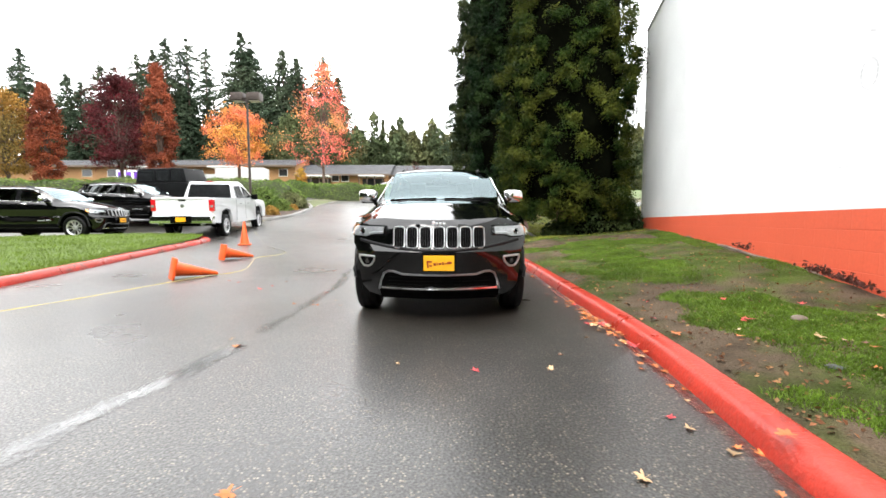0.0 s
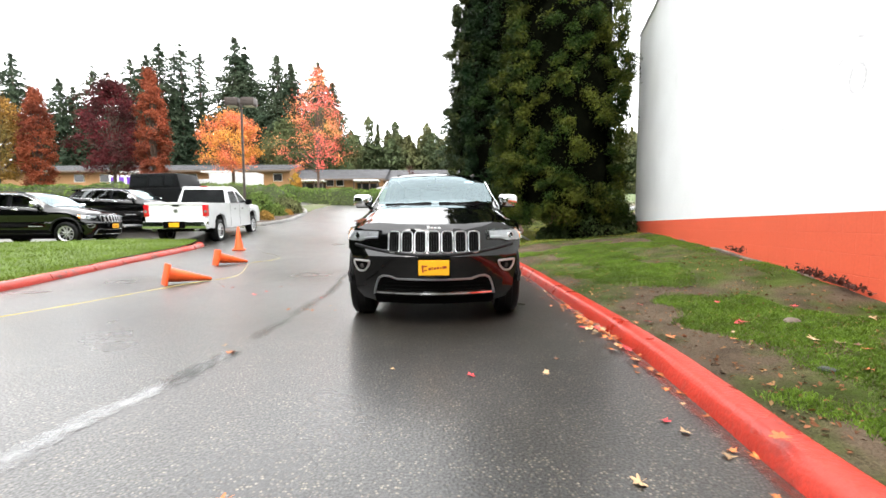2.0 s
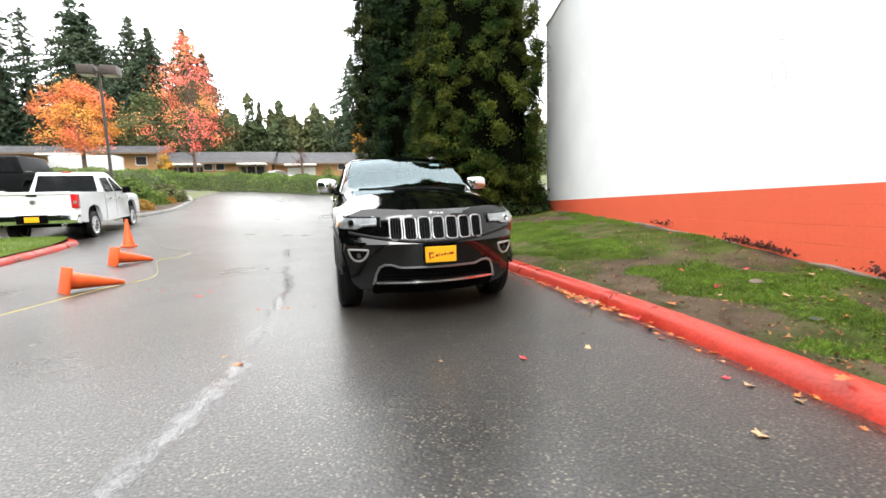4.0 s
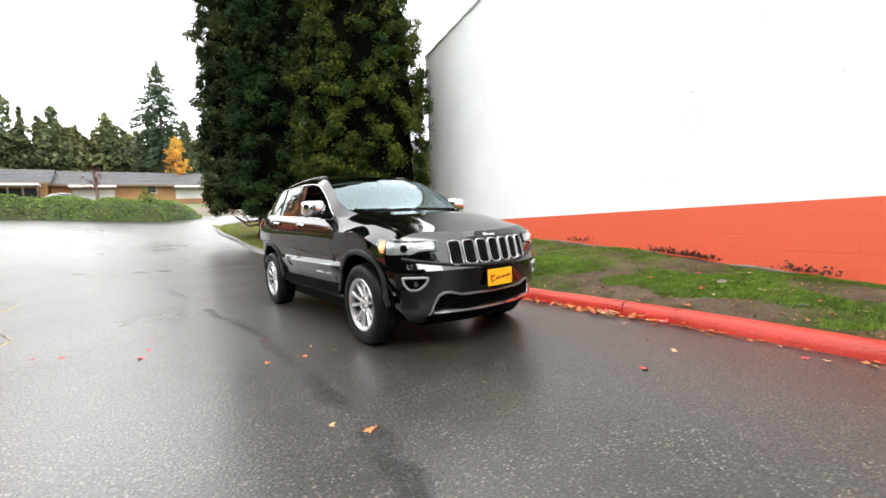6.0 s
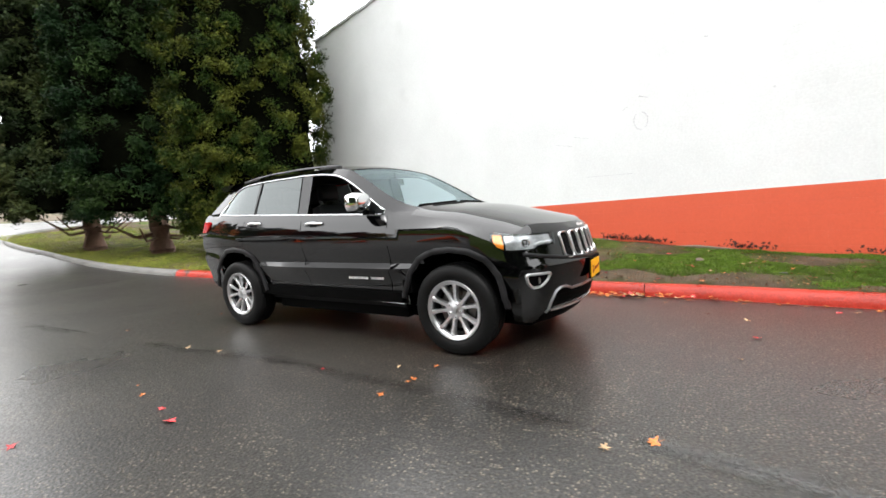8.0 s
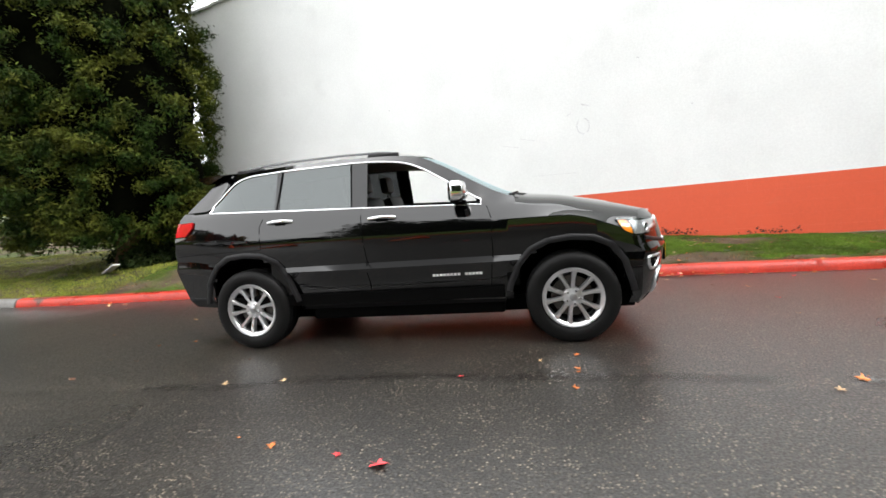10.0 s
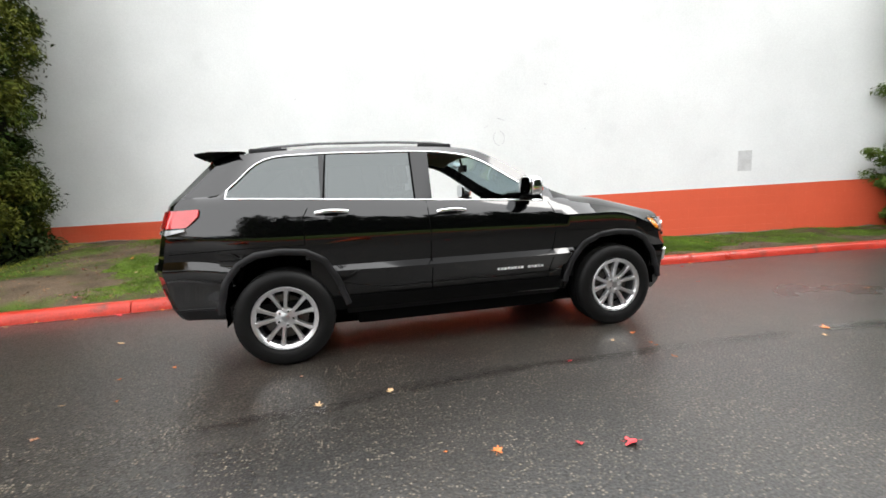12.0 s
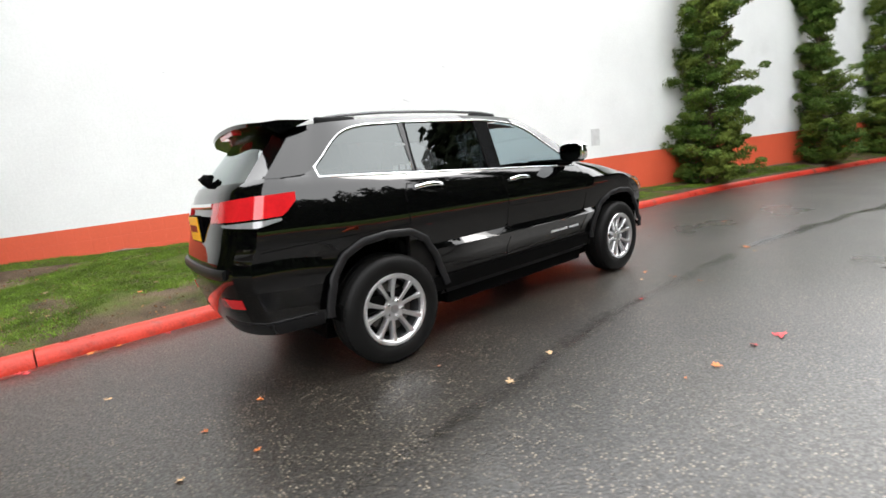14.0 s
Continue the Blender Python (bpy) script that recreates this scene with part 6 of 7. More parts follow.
def shrub(x, y, w, d, h, mat, seed, label, name="shrub", z=None, leaf=0.07, n=2600):
    rnd = np.random.default_rng(seed)
    u = rnd.normal(0, 1, (n, 3))
    u /= np.linalg.norm(u, axis=1)[:, None]
    u[:, 2] = np.abs(u[:, 2])
    lump = np.array([1 + 0.28 * noise.noise(Vector(v) * 2.6 + Vector((seed, 0, 0))) for v in u])
    c = u * np.array([w, d, h]) * (lump * rnd.uniform(0.72, 1.04, n))[:, None]
    verts, faces = leaf_quads(c, u, leaf, rnd, 1.5, 0.0, 0.8)
    bush = thing(name, pose(x, y, (land(x, y) if z is None else z) - 0.03), label, "shrub")
    leaves_object("leaves", verts, faces, mat, bush)
    # near-black core, painted as the shade behind the leaves
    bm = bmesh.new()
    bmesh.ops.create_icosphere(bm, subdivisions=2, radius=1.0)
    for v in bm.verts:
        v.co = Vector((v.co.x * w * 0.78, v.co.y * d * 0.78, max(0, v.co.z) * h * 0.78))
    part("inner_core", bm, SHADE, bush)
    return bush


DARK_SHRUB = leaf_material("dark_shrub_leaves", (0.022, 0.036, 0.012), (0.035, 0.05, 0.015), 1.0)
shrub(4.7, 8.2, 1.1, 0.7, 0.95, DARK_SHRUB, 51, "dark green evergreen shrub at the wall's corner", z=lawn_z(4.7, 8.2))
shrub(5.7, 8.9, 0.9, 0.8, 0.9, DARK_SHRUB, 52, "dark green evergreen shrub at the wall's corner", z=lawn_z(5.0, 8.9))
shrub(5.3, 10.0, 1.2, 0.9, 1.25, DARK_SHRUB, 53, "dark green evergreen shrub behind the cedar", z=lawn_z(5.3, 10.0))
shrub(3.9, 8.6, 0.8, 0.6, 0.6, DARK_SHRUB, 54, "low dark green shrub at the cedar's foot", z=lawn_z(3.9, 8.6))
# ivy-covered bank across the end of the lot
def ivy_bank(name, line, width, height, seed, label, n):
    """A long low mound covered in ivy."""
    rnd = np.random.default_rng(seed)
    pts = np.array([tuple(p) for p in smooth_curve([(x, y, 0) for x, y in line], 14)])
    seg = np.linalg.norm(np.diff(pts, axis=0), axis=1)
    along = np.concatenate([[0], np.cumsum(seg)])
    bank = thing(name, Matrix(), label, "hedge", kind="structure")

    def top(x, y, v, s):
        ends = min(1, s / 1.6, (along[-1] - s) / 1.6)
        bulge = max(0.0, 1 - abs(v) ** 2.6)
        return land(x, y) - 0.03 + height * max(0.0, ends) ** 0.5 * bulge * (1 + 0.35 * noise.noise(Vector((x * 0.5, y * 0.5, seed))) + 0.12 * noise.noise(Vector((x * 1.7, y * 1.7, seed))))

    def place(s, v):
        p = np.array([np.interp(s, along, pts[:, k]) for k in (0, 1)])
        q = np.array([np.interp(min(s + 0.3, along[-1]), along, pts[:, k]) - np.interp(max(s - 0.3, 0), along, pts[:, k]) for k in (0, 1)])
        q /= np.linalg.norm(q) + 1e-9
        x, y = p[0] - q[1] * v * width / 2, p[1] + q[0] * v * width / 2
        return x, y, top(x, y, v, s)
    rows = [[place(s, v) for v in np.linspace(-1, 1, 13)] for s in np.linspace(0, along[-1], 50)]
    flat = [p for r in rows for p in r]
    raw("mound", flat, [(j * 13 + i, j * 13 + i + 1, (j + 1) * 13 + i + 1, (j + 1) * 13 + i) for j in range(49) for i in range(12)], material(name + "_soil", (0.035, 0.045, 0.014), 0.95, vary=0.3), bank, smooth=180)
    cen = []
    for k in range(n):
        v = float(rnd.uniform(-1, 1))
        x, y, z = place(float(rnd.uniform(0, along[-1])), v)
        cen.append((x, y, z + rnd.uniform(-0.02, 0.13)))
    cen = np.array(cen)
    verts, faces = leaf_quads(cen, np.repeat(np.array([[0, -0.5, 0.9]]), n, 0), 0.105, rnd, 1.2, 0, 0.6)
    ob = leaves_object("ivy_leaves", verts, faces, IVY, bank)
    tagged(ob, kind="stuff")
    return bank


ivy_bank("ivy_bank", [(-15.5, 31.5), (-12, 32.3), (-8, 31.8), (-3, 31.6), (0.2, 31.9), (1.0, 33.4)], 3.0, 1.25, 3, "low bank covered in green ivy at the end of the lot", 15000)
ivy_bank("ivy_bank", [(-40, 27.5), (-30, 26.5), (-22, 26), (-14.5, 26.2), (-11.2, 28)], 3.2, 1.25, 4, "long low bank of green ivy behind the parked cars", 15000)
shrub(-0.9, 33.0, 0.85, 0.8, 2.0, IVY, 56, "clipped round green shrub behind the ivy bank", leaf=0.09, n=1800)
# planted island at the truck's nose
PLANTER = [(-13, 17.4), (-10.2, 16.4), (-8.6, 16.6), (-8.0, 18.5), (-8.3, 22), (-9.2, 24.6), (-11.0, 26.2), (-16, 27)]
kerb("grey_kerb", PLANTER[::-1], CONCRETE, "bare grey concrete kerb round a planted island", 2.4)
bm = bmesh.new()
ring = [p for p in smooth_curve([(x, y, 0) for x, y in PLANTER], 6)]
bm.faces.new([bm.verts.new((p.x - 0.1, p.y, land(p.x, p.y) + 0.11)) for p in ring])
bmesh.ops.triangulate(bm, faces=bm.faces)
tagged(part("planting_bed", bm, material("bark_mulch", (0.06, 0.04, 0.028), 0.95, vary=0.4, size=3, fine=20, bump=0.02)), "dark brown bark mulch bed", "planting bed", kind="structure")
for i, (x, y, w, h, mat, tone) in enumerate(((-9.3, 19.2, 0.7, 0.8, IVY, "green"), (-9.0, 21.0, 0.75, 0.9, WOOD_GREEN, "grey-green"), (-9.8, 22.6, 0.8, 0.9, WOOD_GREEN, "grey-green"), (-10.2, 18.3, 0.8, 0.9, IVY, "green"), (-10.8, 20.8, 0.9, 1.0, IVY, "green"), (-9.1, 17.6, 0.45, 0.5, YELLOW, "yellowing"), (-10.3, 24.6, 0.8, 0.8, IVY, "green"), (-8.75, 20.0, 0.3, 0.35, YELLOW, "yellowing"))):
    shrub(x, y, w, w, h, mat, 60 + i, f"low {tone} leafy shrub in the mulch bed", z=land(x, y) + 0.1, leaf=0.09, n=1300)


# ---------------------------------------------------------------- parked vehicles
def parked(x, y, turn):
    """A second car like the first, its front axle at x, y."""
    return copy_thing(CAR, pose(x, y, land(x, y) + 0.01, 0, 0, turn))


one = parked(-11.95, 9.75, 92)
tagged(one, "glossy black sport utility car parked in the lot behind the grass")
two = parked(-11.9, 13.95, 91)
tagged(two, "glossy black sport utility car parked in the second row")

WHITE_PAINT = material("white_car_paint", (0.70, 0.71, 0.72), 0.3, vary=0.04, size=2, fine=30, coat=0.8)
DARK_PAINT = material("dark_grey_car_paint", (0.008, 0.0085, 0.009), 0.4, vary=0.1, size=2, fine=30, coat=0.15, spec=0.1)
GLAZE = material("dark_glazing", (0.012, 0.013, 0.014), 0.08, vary=0.1, size=3, fine=30, spec=0.6)


def profile(bm, outline, x0, x1, lean=None, bevel=0.02):
    """A side outline of (y, z) drawn from x0 to x1; lean(z) draws both sides in."""
    lean = lean or (lambda z: 0.0)
    a = [bm.verts.new((x0 + lean(z), y, z)) for y, z in outline]
    b = [bm.verts.new((x1 - lean(z), y, z)) for y, z in outline]
    faces = [bm.faces.new(a[::-1]), bm.faces.new(b)]
    n = len(outline)
    for i in range(n):
        j = (i + 1) % n
        faces.append(bm.faces.new((a[i], a[j], b[j], b[i])))
    bmesh.ops.recalc_face_normals(bm, faces=faces)
    if bevel:
        edges = list({e for f in faces for e in f.edges})
        bmesh.ops.bevel(bm, geom=edges, offset=bevel, segments=2, affect="EDGES", profile=0.6)


def flat_panel(points, thick=0.012):
    """A thin plate on four or more corner points, thick along its normal."""
    bm = bmesh.new()
    vs = [bm.verts.new(p) for p in points]
    f = bm.faces.new(vs)
    bm.normal_update()
    n = f.normal.copy()
    out = bmesh.ops.extrude_face_region(bm, geom=[f])
    for v in out["geom"]:
        if isinstance(v, bmesh.types.BMVert):
            v.co += n * thick
    bmesh.ops.recalc_face_normals(bm, faces=bm.faces)
    return bm


def pickup(m):
    """A crew cab pickup: its rear axle's middle is the origin, it looks along +y."""
    truck = thing("pickup_truck", m, "white crew cab pickup truck with a chrome rear bumper, parked", "truck")
    bm = bmesh.new()
    profile(bm, [(-1.02, 0.55), (-0.52, 0.5), (-0.48, 0.75), (-0.36, 0.92), (0, 1.0), (0.36, 0.92), (0.48, 0.75), (0.52, 0.46), (0.92, 0.44), (0.92, 1.36), (-1.02, 1.39)], -1.0, -0.9, bevel=0.012)
    part("bed_side", bm, WHITE_PAINT, truck, smooth=40)
    bm = bmesh.new()
    profile(bm, [(-1.02, 0.55), (-0.52, 0.5), (-0.48, 0.75), (-0.36, 0.92), (0, 1.0), (0.36, 0.92), (0.48, 0.75), (0.52, 0.46), (0.92, 0.44), (0.92, 1.36), (-1.02, 1.39)], 0.9, 1.0, bevel=0.012)
    part("bed_side", bm, WHITE_PAINT, truck, smooth=40)
    bm = bmesh.new()
    box(bm, -0.9, -1.06, 0.72, 0.9, -0.98, 1.39, 0.02)
    box(bm, -0.86, -1.085, 1.33, 0.86, -0.99, 1.40, 0.015)
    box(bm, -0.80, -1.068, 0.95, 0.80, -1.05, 1.22, 0.012)
    gate = part("tailgate", bm, WHITE_PAINT, truck, smooth=40)
    bm = bmesh.new()
    box(bm, -0.11, -1.09, 1.28, 0.11, -1.06, 1.325, 0.01)
    part("gate_handle", bm, BLACK, gate, "black gate handle")
    bm = bmesh.new()
    lathe(bm, [(0.0, 0.02), (0.06, 0.015), (0.075, 0.0)], 16, Matrix.Translation((0, -1.068, 1.12)) @ Matrix.Rotation(radians(90), 4, "X"))
    part("gate_emblem", bm, SATIN, gate, "round silver emblem")
    bm = bmesh.new()
    box(bm, -0.9, -0.98, 0.62, 0.9, 0.9, 0.72)
    part("bed_floor", bm, BLACK, truck)
    for side in (-1, 1):
        bm = bmesh.new()
        box(bm, side * 0.84, -1.075, 0.93, side * 1.008, -0.93, 1.33, 0.03)
        lamp = part("tail_lamp", bm, TAIL_RED, truck, "tall red tail lamp", smooth=40)
        bm = bmesh.new()
        box(bm, side * 0.90, -1.08, 1.06, side * 0.985, -1.07, 1.14, 0.01)
        part("reverse_lens", bm, LENS_WHITE, lamp, "clear reversing lens")
    bm = bmesh.new()
    profile(bm, [(-1.24, 0.54), (-1.0, 0.5), (-0.9, 0.54), (-0.9, 0.77), (-1.22, 0.77)], -1.0, 1.0, bevel=0.03)
    bumper = part("rear_bumper", bm, CHROME, truck, "chrome rear step bumper", smooth=40)
    bm = bmesh.new()
    box(bm, -0.34, -1.25, 0.55, 0.34, -1.2, 0.78, 0.01)
    part("bumper_step", bm, BLACK, bumper)
    bm = bmesh.new()
    box(bm, -0.16, -1.262, 0.59, 0.16, -1.248, 0.735, 0.004)
    part("plate_card", bm, PLATE_YELLOW, bumper, "bright yellow dealer card")
    for side in (-1, 1):
        bm = bmesh.new()
        lathe(bm, [(0.05, -0.1), (0.055, 0.05), (0.045, 0.05), (0.04, -0.1)], 16, Matrix.Translation((side * 0.66, -1.16, 0.5)) @ Matrix.Rotation(radians(90), 4, "X"))
        part("exhaust_tip", bm, CHROME, truck, smooth=40)
    lean = lambda z: 0.0 if z < 1.28 else (z - 1.28) * 0.34
    bm = bmesh.new()
    profile(bm, [(0.98, 0.42), (3.2, 0.42), (3.14, 0.7), (3.12, 1.30), (2.98, 1.34), (2.2, 1.93), (1.9, 2.0), (1.15, 1.98), (1.02, 1.35)], -0.99, 0.99, lean, 0.025)
    cab = part("cab", bm, WHITE_PAINT, truck, smooth=35)
    bm = bmesh.new()
    profile(bm, [(3.0, 0.55), (3.04, 0.8), (3.15, 0.95), (3.5, 1.03), (3.88, 0.95), (4.0, 0.75), (4.04, 0.5), (4.38, 0.5), (4.44, 0.9), (4.4, 1.18), (4.2, 1.24), (3.0, 1.33)], -0.99, 0.99, lambda z: 0.0 if z < 1.1 else (z - 1.1) * 0.4, 0.03)
    part("hood", bm, WHITE_PAINT, truck, smooth=35)
    bm = flat_panel([(-0.80, 1.005, 1.36), (-0.71, 1.142, 1.87), (0.71, 1.142, 1.87), (0.80, 1.005, 1.36)][::-1], 0.02)
    part("rear_window", bm, GLAZE, cab, "dark tinted rear window")
    bm = flat_panel([(-0.84, 2.94, 1.40), (-0.74, 2.27, 1.86), (0.74, 2.27, 1.86), (0.84, 2.94, 1.40)], 0.02)
    part("windscreen", bm, GLAZE, cab)
    for side in (-1, 1):
        for pts in (((1.16, 1.36), (1.24, 1.80), (1.86, 1.83), (1.88, 1.36)), ((1.98, 1.36), (1.98, 1.83), (2.18, 1.80), (2.80, 1.40), (2.82, 1.36))):
            corner = [(side * (0.992 - lean(z)), y, z) for y, z in pts]
            bm = flat_panel(corner if side > 0 else corner[::-1], 0.006)
            part("door_window", bm, GLAZE, cab, "dark door window")
        bm = bmesh.new()
        box(bm, side * 0.98, 2.62, 1.28, side * 1.22, 2.78, 1.5, 0.04)
        part("door_mirror", bm, BLACK, cab, smooth=40)
        for y in (1.3, 2.1):
            bm = bmesh.new()
            box(bm, side * 0.985, y, 1.12, side * 1.012, y + 0.18, 1.155, 0.008)
            part("door_handle", bm, CHROME, cab, smooth=40)
        bm = bmesh.new()
        for y in (0.99, 1.93, 3.1):
            box(bm, side * 0.988, y, 0.5, side * 0.9925, y + 0.008, 1.3)
        part("shut_line", bm, BLACK, cab)
        for y in (0.0, 3.53):
            w = wheel(truck, side * 0.86, y, side)
            w.scale = (1.06, 1.06, 1.06)
            bm = bmesh.new()
            box(bm, side * 0.62, y - 0.46, 0.35, side * 0.9, y + 0.46, 1.0, 0.02)
            part("wheel_well", bm, BLACK, truck)
    bm = bmesh.new()
    box(bm, -0.7, -0.9, 0.42, 0.7, 4.2, 0.62)
    part("chassis", bm, BLACK, truck)
    bm = bmesh.new()
    box(bm, -0.13, 1.12, 1.97, 0.13, 1.2, 2.0, 0.008)
    part("high_stop_lamp", bm, TAIL_RED, cab, "red high stop lamp")
    return truck


pickup(pose(-8.85, 10.55, land(-8.85, 11.3) - 0.05, 2.6, 0, 5.5))


def boxy_suv(m):
    """A square off-road car, seen over the truck; it looks along +x."""
    car = thing("off_road_car", m, "dark square-built off-road car with a hard top, parked behind the truck", "car")
    bm = bmesh.new()
    box(bm, -2.0, -0.78, 0.5, 1.95, 0.78, 1.18, 0.06)
    box(bm, 0.75, -0.68, 1.1, 1.9, 0.68, 1.24, 0.05)
    part("body", bm, DARK_PAINT, car, smooth=40)
    bm = bmesh.new()
    for v in box(bm, -1.98, -0.76, 1.15, 0.72, 0.76, 1.86, 0.07):
        if v.is_valid and v.co.z > 1.4:
            v.co.y *= 0.92
            v.co.x = v.co.x * 0.97 - (0.16 if v.co.x > 0 else 0)
    top = part("hard_top", bm, DARK_PAINT, car, "dark grey hard top", smooth=40)
    for side in (-1, 1):
        for x0, x1 in ((-1.85, -1.0), (-0.86, -0.18), (-0.08, 0.48)):
            bm = flat_panel([(x0, side * 0.765, 1.26), (x1, side * 0.765, 1.26), (x1 - (0.1 if x1 > 0.4 else 0), side * 0.712, 1.74), (x0, side * 0.712, 1.74)][::-side], 0.01)
            part("side_window", bm, GLAZE, top, "dark side window")
        for x in (-1.28, 1.28):
            bm = bmesh.new()
            profile(bm, [(-0.58, 0.72), (-0.46, 1.0), (0.46, 1.0), (0.58, 0.72), (0.52, 0.72), (0.4, 0.92), (-0.4, 0.92), (-0.52, 0.72)], side * 0.7, side * 0.92, bevel=0.01)
            bmesh.ops.transform(bm, matrix=Matrix.Translation((x, 0, 0)) @ Matrix.Rotation(radians(-90), 4, "Z") @ Matrix.Identity(4), verts=[])
            for v in bm.verts:
                v.co = Vector((v.co.y + x, v.co.x, v.co.z))
            bmesh.ops.recalc_face_normals(bm, faces=bm.faces)
            part("fender", bm, TRIM, car, "black plastic fender")
            bm = bmesh.new()
            lathe(bm, [(0.0, 0.1), (0.22, 0.1), (0.25, 0.12), (0.37, 0.1), (0.4, 0.06), (0.4, -0.08), (0.3, -0.1)], 28, Matrix.Translation((x, side * 0.78, 0.4)) @ Matrix.Rotation(radians(-90 * side), 4, "X"))
            part("wheel", bm, RUBBER, car, "black tyre and wheel", smooth=40)
    bm = flat_panel([(0.70, -0.66, 1.25), (0.70, 0.66, 1.25), (0.50, 0.6, 1.76), (0.50, -0.6, 1.76)], 0.012)
    part("windscreen", bm, GLAZE, top)
    bm = bmesh.new()
    box(bm, 1.93, -0.75, 0.55, 2.06, 0.75, 0.74, 0.03)
    box(bm, -2.12, -0.75, 0.55, -1.98, 0.75, 0.74, 0.03)
    part("bumper", bm, BLACK, car)
    return car


boxy_suv(pose(-13.6, 17.7, land(-14.1, 17.7) - 0.02, 0, 0, -8) @ Matrix.Scale(1.08, 4))


def far_sedan(x, y, turn, mat, label):
    """A saloon car far off: body, cabin with glass, wheels; it looks along +x."""
    car = thing("saloon_car", pose(x, y, land(x, y), 0, 0, turn), label, "car", "cars parked by the long building")
    bm = bmesh.new()
    profile(bm, [(-2.2, 0.35), (2.2, 0.32), (2.25, 0.6), (1.9, 0.82), (1.0, 0.92), (-1.6, 0.95), (-2.2, 0.88)], -0.88, 0.88, bevel=0.05)
    for v in bm.verts:
        v.co = Vector((v.co.y, -v.co.x, v.co.z))
    part("body", bm, mat, car, smooth=40)
    bm = bmesh.new()
    profile(bm, [(-1.75, 0.9), (1.15, 0.88), (0.45, 1.36), (-0.2, 1.44), (-0.9, 1.40)], -0.78, 0.78, lambda z: (z - 0.9) * 0.3, 0.04)
    for v in bm.verts:
        v.co = Vector((v.co.y, -v.co.x, v.co.z))
    part("cabin", bm, GLAZE, car, "dark glazed cabin", smooth=40)
    bm = bmesh.new()
    profile(bm, [(-0.95, 1.39), (0.42, 1.36), (-0.2, 1.46)], -0.62, 0.62, bevel=0.01)
    for v in bm.verts:
        v.co = Vector((v.co.y, -v.co.x, v.co.z))
    part("roof", bm, mat, car, smooth=40)
    for side in (-1, 1):
        for x in (-1.35, 1.35):
            bm = bmesh.new()
            lathe(bm, [(0.0, 0.08), (0.18, 0.08), (0.2, 0.1), (0.3, 0.09), (0.32, 0.04), (0.32, -0.1)], 20, Matrix.Translation((x, side * 0.78, 0.32)) @ Matrix.Rotation(radians(-90 * side), 4, "X"))
            part("wheel", bm, RUBBER, car, smooth=40)


SILVER = material("silver_car_paint", (0.45, 0.46, 0.47), 0.3, 0.4, vary=0.05, size=2, fine=30, coat=0.8)
far_sedan(-47, 54, 3, SILVER, "silver saloon parked by the long building")
far_sedan(-54, 54, 3, WHITE_PAINT, "white saloon parked by the long building")
far_sedan(-38.5, 53, -5, SILVER, "silver saloon parked by the long building")
far_sedan(-34.5, 54, 0, WHITE_PAINT, "white saloon parked by the long building")
far_sedan(-5.9, 44, 2, WHITE_PAINT, "white saloon parked beyond the ivy bank")


# ---------------------------------------------------------------- long low buildings
TAN = material("tan_stucco", (0.33, 0.18, 0.08), 0.85, vary=0.12, size=0.6, fine=12)
SHINGLE = material("grey_shingle", (0.05, 0.05, 0.054), 0.8, vary=0.25, size=0.8, fine=9, bump=0.01)
FASCIA = material("white_fascia", (0.62, 0.62, 0.60), 0.6, vary=0.06)
POST_BROWN = material("brown_post", (0.07, 0.05, 0.04), 0.7, vary=0.15)
DOOR_DARK = material("dark_window", (0.03, 0.03, 0.032), 0.15, vary=0.2, size=1, fine=9)


